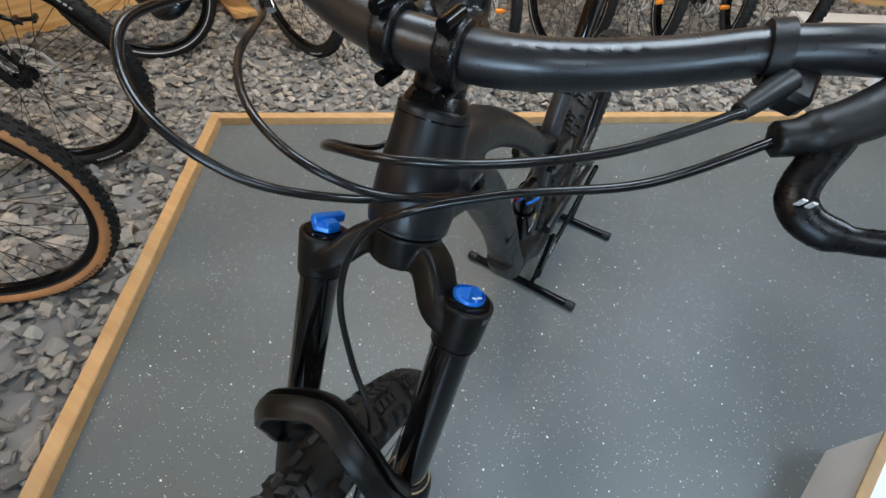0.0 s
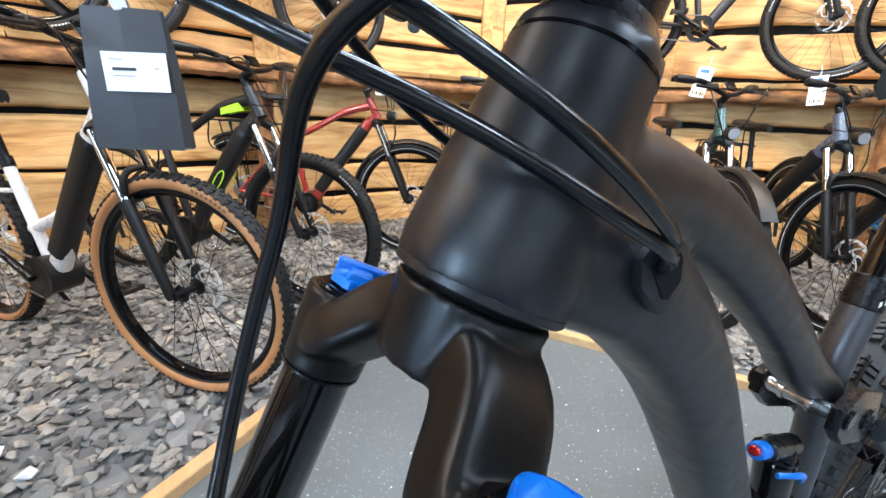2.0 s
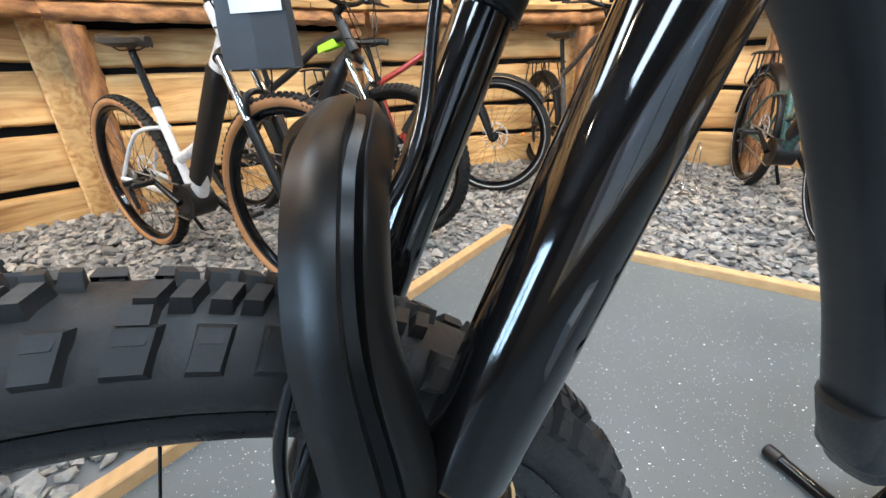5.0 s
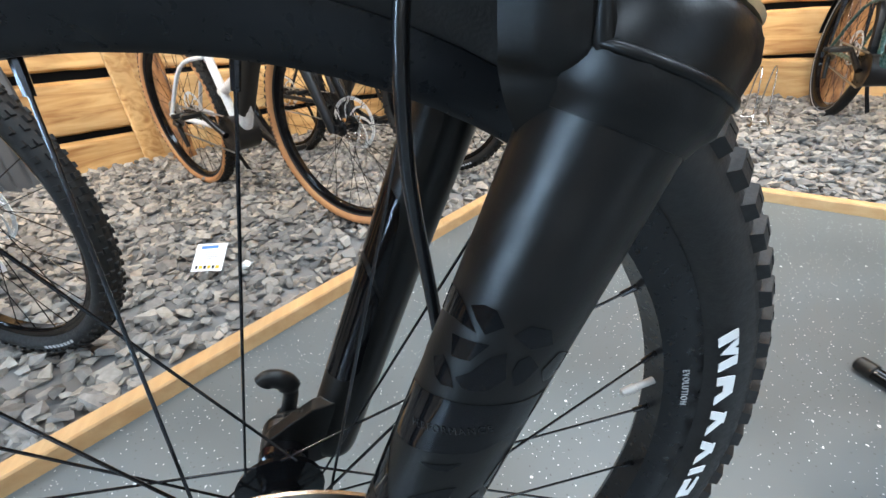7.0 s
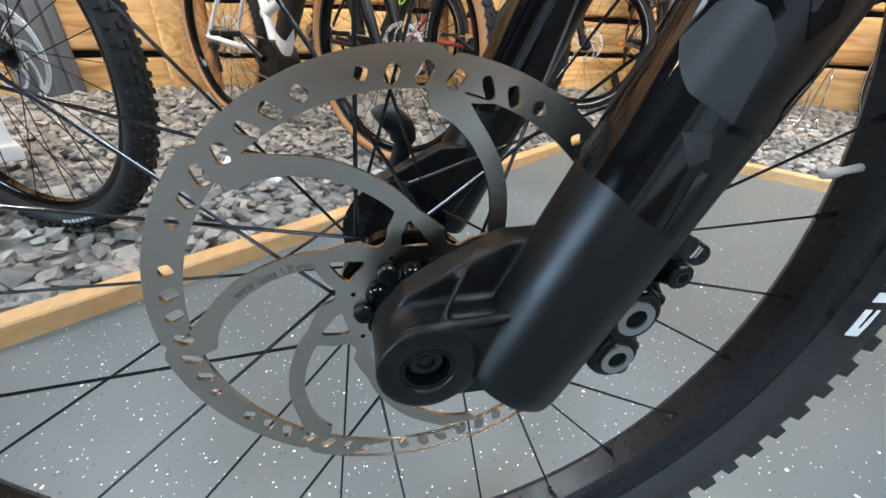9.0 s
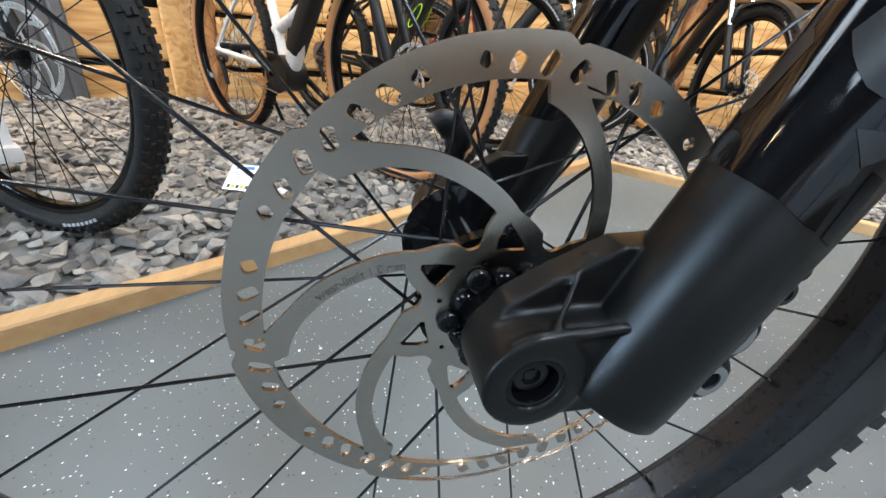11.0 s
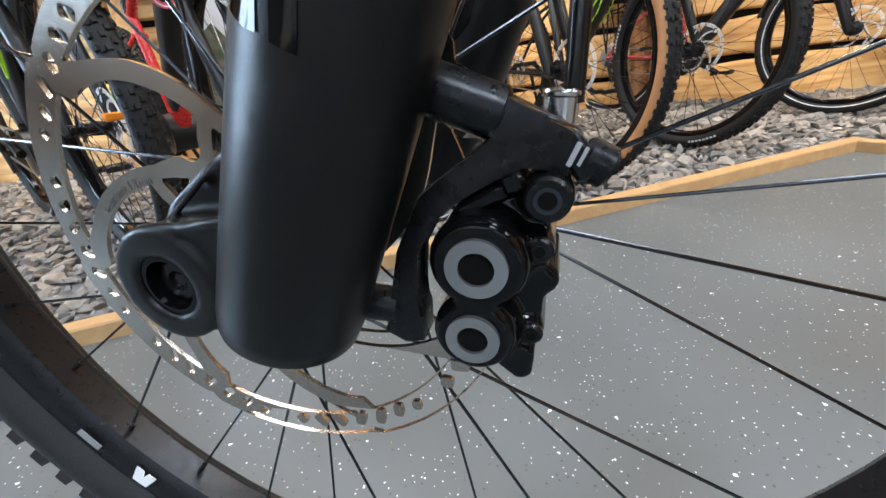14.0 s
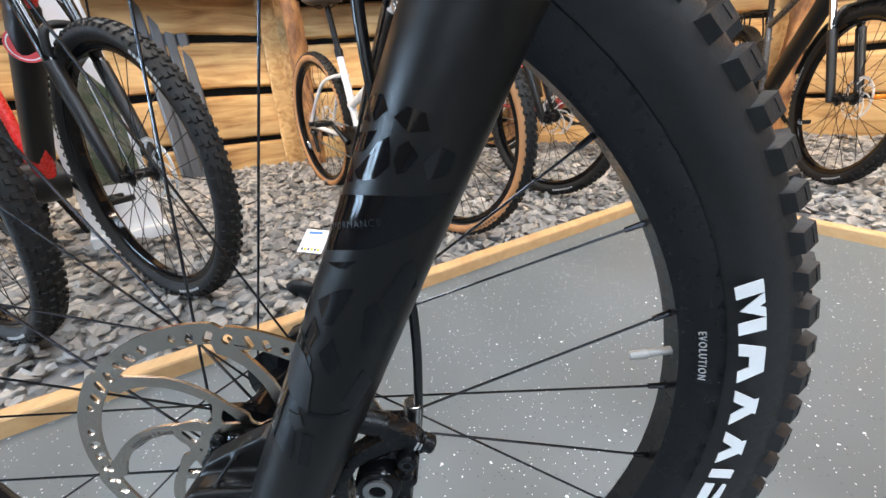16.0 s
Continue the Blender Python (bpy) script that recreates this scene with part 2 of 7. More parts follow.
def plank_material():
    """Rough sawn larch and pine: long grain, knots, and a tone of its own for each board."""
    mat = bpy.data.materials.new("sawn_board")
    mat.use_nodes = True
    N, L = mat.node_tree.nodes, mat.node_tree.links
    bsdf = N["Principled BSDF"]
    tex = N.new("ShaderNodeTexCoord")
    info = N.new("ShaderNodeObjectInfo")
    shift = N.new("ShaderNodeVectorMath")
    shift.operation = "MULTIPLY_ADD"
    L.new(info.outputs["Random"], shift.inputs[0])
    shift.inputs[1].default_value = (37, 11, 5)
    L.new(tex.outputs["Object"], shift.inputs[2])
    mp = N.new("ShaderNodeMapping")
    mp.inputs["Scale"].default_value = (0.7, 6, 6)
    L.new(shift.outputs[0], mp.inputs["Vector"])
    grain = N.new("ShaderNodeTexNoise")
    grain.inputs["Scale"].default_value, grain.inputs["Detail"].default_value, grain.inputs["Distortion"].default_value = 3.2, 8, 1.1
    L.new(mp.outputs[0], grain.inputs["Vector"])
    blot = N.new("ShaderNodeTexNoise")
    blot.inputs["Scale"].default_value, blot.inputs["Detail"].default_value = 3.0, 4
    L.new(shift.outputs[0], blot.inputs["Vector"])
    knot = N.new("ShaderNodeTexVoronoi")
    knot.inputs["Scale"].default_value = 3.1
    L.new(shift.outputs[0], knot.inputs["Vector"])
    ramp = N.new("ShaderNodeValToRGB")
    ramp.color_ramp.elements[0].position, ramp.color_ramp.elements[0].color = 0.30, (0.40, 0.19, 0.058, 1)
    ramp.color_ramp.elements[1].position, ramp.color_ramp.elements[1].color = 0.62, (0.74, 0.48, 0.215, 1)
    e = ramp.color_ramp.elements.new(0.48)
    e.color = (0.62, 0.37, 0.145, 1)
    L.new(grain.outputs["Fac"], ramp.inputs[0])
    dark = N.new("ShaderNodeMapRange")
    for k, v in zip(("From Min", "From Max", "To Min", "To Max"), (0.03, 0.09, 0.35, 1)):
        dark.inputs[k].default_value = v
    L.new(knot.outputs["Distance"], dark.inputs["Value"])
    stain = N.new("ShaderNodeMapRange")
    for k, v in zip(("From Min", "From Max", "To Min", "To Max"), (0.3, 0.7, 0.72, 1.08)):
        stain.inputs[k].default_value = v
    L.new(blot.outputs["Fac"], stain.inputs["Value"])
    mul = N.new("ShaderNodeMath")
    mul.operation = "MULTIPLY"
    L.new(dark.outputs[0], mul.inputs[0])
    L.new(stain.outputs[0], mul.inputs[1])
    own = N.new("ShaderNodeMapRange")
    for k, v in zip(("To Min", "To Max"), (0.82, 1.12)):
        own.inputs[k].default_value = v
    L.new(info.outputs["Random"], own.inputs["Value"])
    mul2 = N.new("ShaderNodeMath")
    mul2.operation = "MULTIPLY"
    L.new(mul.outputs[0], mul2.inputs[0])
    L.new(own.outputs[0], mul2.inputs[1])
    hsv = N.new("ShaderNodeHueSaturation")
    L.new(ramp.outputs[0], hsv.inputs["Color"])
    L.new(mul2.outputs[0], hsv.inputs["Value"])
    L.new(hsv.outputs[0], bsdf.inputs["Base Color"])
    bsdf.inputs["Roughness"].default_value = 0.62
    bump = N.new("ShaderNodeBump")
    bump.inputs["Strength"].default_value, bump.inputs["Distance"].default_value = 0.35, 0.004
    L.new(grain.outputs["Fac"], bump.inputs["Height"])
    L.new(bump.outputs[0], bsdf.inputs["Normal"])
    return mat


def floor_material():
    """Grey-green poured floor with white and dark flecks."""
    mat = bpy.data.materials.new("flecked_floor")
    mat.use_nodes = True
    N, L = mat.node_tree.nodes, mat.node_tree.links
    bsdf = N["Principled BSDF"]
    tex = N.new("ShaderNodeTexCoord")

    def flecks(scale, cut, share, detail):
        warp = N.new("ShaderNodeTexNoise")
        warp.inputs["Scale"].default_value = scale * 2.2
        L.new(tex.outputs["Object"], warp.inputs["Vector"])
        add = N.new("ShaderNodeVectorMath")
        add.operation = "MULTIPLY_ADD"
        add.inputs[1].default_value = (detail / scale,) * 3
        L.new(warp.outputs["Color"], add.inputs[0])
        L.new(tex.outputs["Object"], add.inputs[2])
        v = N.new("ShaderNodeTexVoronoi")
        v.inputs["Scale"].default_value = scale
        L.new(add.outputs[0], v.inputs["Vector"])
        sep = N.new("ShaderNodeSeparateColor")
        L.new(v.outputs["Color"], sep.inputs[0])
        a = N.new("ShaderNodeMapRange")
        for k, val in zip(("From Min", "From Max", "To Min", "To Max"), (share * 0.6, share, cut, 0)):
            a.inputs[k].default_value = val
        L.new(sep.outputs[0], a.inputs["Value"])
        less = N.new("ShaderNodeMath")
        less.operation = "LESS_THAN"
        L.new(v.outputs["Distance"], less.inputs[0])
        L.new(a.outputs[0], less.inputs[1])
        return less.outputs[0]

    def over(fac, a, b):
        m = N.new("ShaderNodeMix")
        m.data_type = "RGBA"
        L.new(fac, m.inputs["Factor"])
        for s, val in ((m.inputs["A"], a), (m.inputs["B"], b)):
            if isinstance(val, bpy.types.NodeSocket):
                L.new(val, s)
            else:
                s.default_value = val
        return m.outputs["Result"]
    cloud = N.new("ShaderNodeTexNoise")
    cloud.inputs["Scale"].default_value, cloud.inputs["Detail"].default_value = 3.2, 2.5
    L.new(tex.outputs["Object"], cloud.inputs["Vector"])
    ramp = N.new("ShaderNodeMapRange")
    ramp.inputs["From Min"].default_value, ramp.inputs["From Max"].default_value = 0.25, 0.75
    L.new(cloud.outputs["Fac"], ramp.inputs["Value"])
    c = over(ramp.outputs[0], (0.098, 0.114, 0.118, 1), (0.122, 0.139, 0.144, 1))
    c = over(flecks(170, 0.26, 0.16, 0.3), c, (0.07, 0.08, 0.08, 1))
    c = over(flecks(160, 0.18, 0.38, 0.35), c, (0.62, 0.65, 0.65, 1))
    c = over(flecks(52, 0.125, 0.27, 0.5), c, (0.78, 0.80, 0.80, 1))
    bsdf.inputs["Specular IOR Level"].default_value = 0.36
    L.new(c, bsdf.inputs["Base Color"])
    r = N.new("ShaderNodeMapRange")
    for k, val in zip(("From Min", "From Max", "To Min", "To Max"), (0.3, 0.7, 0.33, 0.46)):
        r.inputs[k].default_value = val
    L.new(cloud.outputs["Fac"], r.inputs["Value"])
    L.new(r.outputs[0], bsdf.inputs["Roughness"])
    fine = N.new("ShaderNodeTexNoise")
    fine.inputs["Scale"].default_value = 60
    L.new(tex.outputs["Object"], fine.inputs["Vector"])
    b = N.new("ShaderNodeBump")
    b.inputs["Strength"].default_value, b.inputs["Distance"].default_value = 0.02, 0.001
    L.new(fine.outputs["Fac"], b.inputs["Height"])
    L.new(b.outputs[0], bsdf.inputs["Normal"])
    return mat


def slate_material():
    mat = bpy.data.materials.new("slate_chippings")
    mat.use_nodes = True
    N, L = mat.node_tree.nodes, mat.node_tree.links
    bsdf = N["Principled BSDF"]
    geo = N.new("ShaderNodeNewGeometry")
    info = N.new("ShaderNodeObjectInfo")
    add = N.new("ShaderNodeMath")
    add.operation = "ADD"
    L.new(geo.outputs["Random Per Island"], add.inputs[0])
    L.new(info.outputs["Random"], add.inputs[1])
    frac = N.new("ShaderNodeMath")
    frac.operation = "FRACT"
    L.new(add.outputs[0], frac.inputs[0])
    ramp = N.new("ShaderNodeValToRGB")
    el = ramp.color_ramp.elements
    el[0].position, el[0].color = 0.0, (0.105, 0.100, 0.094, 1)
    el[1].position, el[1].color = 1.0, (0.33, 0.312, 0.285, 1)
    for pos, col in ((0.35, (0.188, 0.178, 0.167, 1)), (0.7, (0.250, 0.237, 0.219, 1)), (0.93, (0.32, 0.285, 0.24, 1))):
        x = el.new(pos)
        x.color = col
    L.new(frac.outputs[0], ramp.inputs[0])
    tex = N.new("ShaderNodeTexCoord")
    n = N.new("ShaderNodeTexNoise")
    n.inputs["Scale"].default_value, n.inputs["Detail"].default_value = 55, 6
    L.new(tex.outputs["Object"], n.inputs["Vector"])
    mr = N.new("ShaderNodeMapRange")
    for k, val in zip(("From Min", "From Max", "To Min", "To Max"), (0.3, 0.7, 0.85, 1.35)):
        mr.inputs[k].default_value = val
    L.new(n.outputs["Fac"], mr.inputs["Value"])
    hsv = N.new("ShaderNodeHueSaturation")
    L.new(ramp.outputs[0], hsv.inputs["Color"])
    L.new(mr.outputs[0], hsv.inputs["Value"])
    L.new(hsv.outputs[0], bsdf.inputs["Base Color"])
    bsdf.inputs["Roughness"].default_value = 0.75
    b = N.new("ShaderNodeBump")
    b.inputs["Strength"].default_value, b.inputs["Distance"].default_value = 0.5, 0.003
    L.new(n.outputs["Fac"], b.inputs["Height"])
    L.new(b.outputs[0], bsdf.inputs["Normal"])
    return mat


BOARD, FLOOR, SLATE = plank_material(), floor_material(), slate_material()
BARK = pbr("bark_log", (0.40, 0.19, 0.07), 0.8, 0.0, 0.6, 20, 0.1, 1.0, 60, tint=(0.11, 0.045, 0.02), stretch=(0.5, 1.2, 1.2))
# wall backing; also the painted shade inside sockets, port slot and crown gap
BACKING_AND_HOLES = pbr("backing_and_hole_black", (0.006, 0.006, 0.006), 0.9, 0.0, 0.3, 3, spec=0.1)
DARK_WOOD = pbr("dark_ceiling_boards", (0.085, 0.052, 0.03), 0.7, 0.0, 0.4, 3, 0.1, 0.3, 60, stretch=(0.3, 3, 3))
BROWN_WALL = pbr("brown_boards", (0.20, 0.125, 0.07), 0.7, 0.0, 0.4, 3, 0.1, 0.3, 60, stretch=(1, 1, 3))
CONCRETE = pbr("concrete", (0.2, 0.2, 0.2), 0.8, 0.0, 0.3, 3, 0.1, 0.3, 40)
LAMP_WHITE = pbr("lamp_housing", (0.75, 0.75, 0.75), 0.4, 0.0, 0.05, 4)

# ---- ground, kerb beams, walls, ceiling ----
CORNER = Vector((-1.535, 1.070))
DIR1, DIR2 = Vector((math.cos(2.172 + math.pi), math.sin(2.172 + math.pi))), Vector((math.cos(0.590), math.sin(0.590)))
END1, END2 = CORNER + DIR1 * 7.33, CORNER + DIR2 * 6.1


def ground_height(x, y):
    """Bed of chippings: level with the floor at the beam, rising a little to the walls."""
    p = Vector((x, y)) - CORNER
    d1 = p.dot(Vector((DIR1.y, -DIR1.x)))
    d2 = p.dot(Vector((-DIR2.y, DIR2.x)))
    out = max(d1, d2)
    return 0.004 + 0.028 * min(max(out - 0.5, 0), 1.6) + 0.012 * noise.noise(Vector((x * 1.7, y * 1.7, 3.0)))


bm = bmesh.new()
slab(bm, [(CORNER.x, CORNER.y), (END1.x, END1.y), (3.795, END1.y), (3.795, END2.y), (END2.x, END2.y)][::1], -0.05, 0.0)
tagged(part("floor", bm, FLOOR, None, "grey poured floor flecked with white chips", smooth=False), category="floor", kind="structure")

bm = bmesh.new()
slab(bm, [(-5.5, -6), (4.5, -6), (4.5, 6.5), (-5.5, 6.5)], -0.25, -0.06)
tagged(part("ground", bm, CONCRETE, None, "rough concrete sub-base below the bed of chippings", smooth=False), category="ground", kind="structure")


def beam(a, b, inward, name):
    """A planed kerb beam whose inner lower edge runs from a to b."""
    d = (b - a).normalized()
    length = (b - a).length
    bm = bmesh.new()
    prof = [(0, 0.0), (0.0, 0.034), (0.003, 0.038), (0.041, 0.038), (0.045, 0.034), (0.045, -0.05), (0.0, -0.05)]
    n = 26
    rings = []
    for i in range(n + 1):
        s = length * i / n
        wob = 0.0012 * noise.noise(Vector((s * 2.3, 1.0, 0)))
        q = a + d * s
        rings.append([bm.verts.new((q.x - inward.x * (u + wob), q.y - inward.y * (u + wob), h + (0.001 * noise.noise(Vector((s * 3, 7, 0))) if h > 0.01 else 0))) for u, h in prof])
    for u, v in zip(rings, rings[1:]):
        for k in range(len(prof)):
            bm.faces.new((u[k], u[(k + 1) % len(prof)], v[(k + 1) % len(prof)], v[k]))
    bm.faces.new(rings[0][::-1])
    bm.faces.new(rings[-1])
    ob = part(name, bm, TIMBER, None, "planed pine kerb beam edging the flecked floor", smooth=False)
    return tagged(ob, category="kerb beam", kind="structure")


IN1, IN2 = Vector((-DIR1.y, DIR1.x)), Vector((DIR2.y, -DIR2.x))
beam(CORNER - DIR1 * 0.045, END1, IN1, "trim_1")
beam(CORNER, END2, IN2, "trim_2")

WALL = [(-1.35, -5.2), (-1.98, -2.40), (-2.84, -1.02), (-3.14, 0.7), (-3.0, 2.45), (0.2, 5.0), (3.8, 5.3), (3.8, -5.2)]
H = 3.0


def wall_run(i, rough):
    (x0, y0), (x1, y1) = WALL[i], WALL[(i + 1) % len(WALL)]
    a, b = Vector((x0, y0)), Vector((x1, y1))
    d = (b - a).normalized()
    nrm = Vector((d.y, -d.x))        # into the room
    length = (b - a).length
    bm = bmesh.new()
    m = Matrix(((-d.x, nrm.x, 0, b.x), (-d.y, nrm.y, 0, b.y), (0, 0, 1, 0), (0, 0, 0, 1)))
    if i in (6, 7):      # openings for the two added, unseen windows
        a0, a1 = (3.0, 7.0) if i == 6 else (1.6, 3.4)
        for u0, u1, z0, z1 in ((-0.1, a0, -0.1, H), (a1, length + 0.1, -0.1, H), (a0, a1, -0.1, 0.6), (a0, a1, 2.55, H)):
            slab(bm, [(u0, -0.12), (u1, -0.12), (u1, 0), (u0, 0)], z0, z1, m)
    else:
        slab(bm, [(-0.1, -0.12), (length + 0.1, -0.12), (length + 0.1, 0), (-0.1, 0)], -0.1, H, m)
    wall = tagged(part("wall_%d" % (i + 1), bm, BACKING_AND_HOLES if rough else BROWN_WALL, None, "", smooth=False), "black-backed wall clad in rough waney-edged boards" if rough else "plain wall of stained brown boards", "wall", kind="structure")
    return wall, m, length


def waney_board(length, height, seed):
    """A sawn board, x along it, with natural wavy edges."""
    rnd = random.Random(seed)
    n = max(10, int(length / 0.07))
    o = rnd.uniform(0, 100)
    bm = bmesh.new()
    rings = []
    for i in range(n + 1):
        s = length * i / n
        lo = 0.020 * noise.noise(Vector((s * 1.6 + o, 0, 0))) + 0.008 * noise.noise(Vector((s * 9 + o, 4, 0)))
        hi = height + 0.024 * noise.noise(Vector((s * 1.4 + o, 9, 0))) + 0.008 * noise.noise(Vector((s * 8 + o, 2, 0)))
        rings.append([bm.verts.new(v) for v in ((s, 0, lo - 0.012), (s, 0.028, lo), (s, 0.031, lo + 0.012), (s, 0.031, hi - 0.012), (s, 0.028, hi), (s, 0, hi + 0.014))])
    for u, v in zip(rings, rings[1:]):
        for k in range(6):
            bm.faces.new((u[k], u[(k + 1) % 6], v[(k + 1) % 6], v[k]))
    bm.faces.new(rings[0][::-1])
    bm.faces.new(rings[-1])
    return finish("plank", bm, False)


def log_mesh(length, r, seed, flat=False):
    """A peeled log with knots and remains of bark, x along it."""
    bm = bmesh.new()
    o = seed * 13.7
    n, k = max(8, int(length / 0.028)), 16
    rings = []
    for i in range(n + 1):
        s = length * i / n
        row = []
        for j in range(k):
            w = 2 * math.pi * j / k
            rr = r * (1 + 0.26 * noise.noise(Vector((s * 2.6 + o, math.cos(w), math.sin(w)))) + 0.22 * noise.noise(Vector((s * 16 + o, 2 * math.cos(w), 2 * math.sin(w)))))
            y, z = rr * math.cos(w), rr * math.sin(w)
            row.append(bm.verts.new((s, max(y, 0) if flat else y, z)))
        rings.append(row)
    for u, v in zip(rings, rings[1:]):
        for j in range(k):
            bm.faces.new((u[j], u[(j + 1) % k], v[(j + 1) % k], v[j]))
    bm.faces.new(rings[0][::-1])
    bm.faces.new(rings[-1])
    return finish("log", bm, True)


seed = 0
for i in range(len(WALL)):
    rough = i in (0, 1, 2, 3, 4, 5)
    wall, m, length = wall_run(i, rough)
    if not rough:
        continue
    bays = max(1, round(length / 1.45))
    bay = length / bays
    for b in range(bays):
        z = 0.02
        rnd = random.Random(100 * i + b)
        while z < 2.75:
            h = rnd.uniform(0.18, 0.27)
            seed += 1
            ob = obj("plank", waney_board(bay - 0.02, h, seed), BOARD, wall)
            ob.matrix_local = m @ pose(b * bay + 0.01, 0.004, z, 0, 0, 0)
            z += h + rnd.uniform(0.05, 0.08)
    for b in range(bays + 1):
        seed += 1
        bm = bmesh.new()
        w = 0.062
        block(bm, 2 * w, 0.04, 2.9, m @ pose(min(max(b * bay, w), length - w), 0.058, 1.45), 0.006)
        part("plank", bm, BOARD, wall, smooth=False)
    # half-log rail with a board shelf on it
    lg = obj("log", log_mesh(length - 0.1, 0.043, i + 1), BARK, None, "horizontal peeled log rail with bark remains along the board wall")
    tagged(lg, category="log rail", kind="structure")
    lg.name = "trim_rail_%d" % (i + 1)
    lg.matrix_world = m @ pose(0.05, 0.225, 1.122)
    shelf = thing("shelf_%d" % (i + 1), "shelf of short waney boards resting on the log rail", "shelf", kind="structure")
    x, rnd = 0.03, random.Random(500 + i)
    while x < length - 0.12:
        w = min(rnd.uniform(0.28, 0.46), length - 0.03 - x)
        seed += 1
        ob = obj("plank", waney_board(w - 0.006, rnd.uniform(0.235, 0.262), seed), BOARD, shelf)
        ob.matrix_local = m @ pose(x, 0.02, 1.204 + rnd.uniform(-0.003, 0.0), -90, 0, 0)
        x += w
    for b in range(bays + 1):
        if b in (0, bays) and i not in (2, 4):
            continue
        seed += 1
        lg = obj("log_post", log_mesh(1.08, 0.058, seed), BARK, None, "upright peeled log post carrying the wall rail")
        tagged(lg, category="log post", kind="structure", group="log posts")
        lg.name = "trim_post_%d_%d" % (i + 1, b)
        lg.matrix_world = m @ pose(min(max(b * bay, 0.14), length - 0.14), 0.20, -0.02, 0, -90, 0)

bm = bmesh.new()
slab(bm, [(-4, -5.6), (4.2, -5.6), (4.2, 5.8), (-4, 5.8)], H, H + 0.1)
tagged(part("ceiling", bm, DARK_WOOD, None, "dark brown boarded ceiling", smooth=False), category="ceiling", kind="structure")

for lx, ly in TUBES:
    lamp = thing("ceiling_light", "white flat light panel fixed to the ceiling", "ceiling light", (lx, ly, 2.94), group="ceiling lights")
    bm = bmesh.new()
    block(bm, 0.64, 1.24, 0.05, pose(0, 0, 0.032), 0.006)
    part("housing", bm, LAMP_WHITE, lamp)

# housings for the added wall fill lamps
for lx, ly, tx, ty in FILL_SPOTS:
    spot = thing("spotlight", "small round ceiling spotlight over the board wall", "spotlight", (lx, ly, 2.88), group="spotlights")
    bm = bmesh.new()
    cyl(bm, (0, 0, 0.01), (0, 0, 0.12), 0.11, n=28, bevel=0.004)
    part("housing", bm, LAMP_WHITE, spot)
GLASS = bpy.data.materials.new("window_glass")
GLASS.use_nodes = True
GLASS.node_tree.nodes["Principled BSDF"].inputs["Transmission Weight"].default_value = 1.0
GLASS.node_tree.nodes["Principled BSDF"].inputs["Roughness"].default_value = 0.0
GLASS.node_tree.nodes["Principled BSDF"].inputs["IOR"].default_value = 1.45
# both windows are out of view, added to house the cool fill lamps
for name, wx, wy, turn in (("window_1", 3.8, 0.3, 0), ("window_2", 1.3, -5.2, -90)):
    wide = 1.0 if turn == 0 else 0.45
    win = thing(name, "wide unseen shop window with a white frame, added for cool light", "window", (wx, wy, 0.0), turn, kind="structure")
    for yc in (-wide, wide):
        frame_bm = bmesh.new()
        for sy, sz, y, z in ((2 * wide, 0.06, 0, 0.63), (2 * wide, 0.06, 0, 2.52), (0.06, 1.83, 0.03 - wide, 1.575), (0.06, 1.83, wide - 0.03, 1.575)):
            block(frame_bm, 0.07, sy, sz, pose(0.03, yc + y, z), 0.004)
        part("window_frame", frame_bm, LAMP_WHITE, win)
        bm = bmesh.new()
        block(bm, 0.008, 2 * wide - 0.1, 1.84, pose(0.02, yc, 1.575))
        pane = part("pane", bm, GLASS, win, "clear glass pane")
        pane.visible_shadow = False

# slate chippings: a few hundred of their own along the beam, the rest in one sheet
def stone_shape(seed):
    rnd = random.Random(seed)
    bm = bmesh.new()
    for _ in range(11):
        v = Vector((rnd.uniform(-1, 1), rnd.uniform(-1, 1), rnd.uniform(-1, 1))).normalized()
        bm.verts.new((v.x * rnd.uniform(0.8, 1.1), v.y * rnd.uniform(0.6, 0.85), v.z * rnd.uniform(0.34, 0.58)))
    bmesh.ops.convex_hull(bm, input=bm.verts[:])
    loose = [v for v in bm.verts if not v.link_faces]
    bmesh.ops.delete(bm, geom=loose, context="VERTS")
    return finish("stone", bm, False)


SHAPES = [stone_shape(k) for k in range(14)]


def inside_room(x, y):
    hit = False
    for (x0, y0), (x1, y1) in zip(WALL, WALL[1:] + WALL[:1]):
        if (y0 > y) != (y1 > y) and x < (x1 - x0) * (y - y0) / (y1 - y0) + x0:
            hit = not hit
    return hit


def on_bed(x, y):
    p = Vector((x, y)) - CORNER
    d1 = p.dot(Vector((DIR1.y, -DIR1.x)))
    d2 = p.dot(Vector((-DIR2.y, DIR2.x)))
    return max(d1, d2) > 0.062 and inside_room(x, y)


rng = np.random.RandomState(7)
spots = []
for _ in range(260000):
    x, y = rng.uniform(-3.3, 3.7), rng.uniform(-5.1, 5.1)
    if not on_bed(x, y):
        continue
    near = math.hypot(x + 0.2, y - 0.4)
    if rng.rand() > min(1.0, 1.5 / (0.25 + near * 0.45)):
        continue
    spots.append((x, y))
    if len(spots) >= 33000:
        break
chips = np.array(spots)
size = np.clip(rng.lognormal(math.log(0.0235), 0.30, len(chips)), 0.012, 0.042)
far = np.hypot(chips[:, 0] + 0.2, chips[:, 1] - 0.4)
size *= 1 + 0.16 * np.clip(far - 1.5, 0, 2)
order = np.argsort(np.abs(np.hypot(chips[:, 0] + 1.0, chips[:, 1] + 0.0)))
own = set(order[:300].tolist())
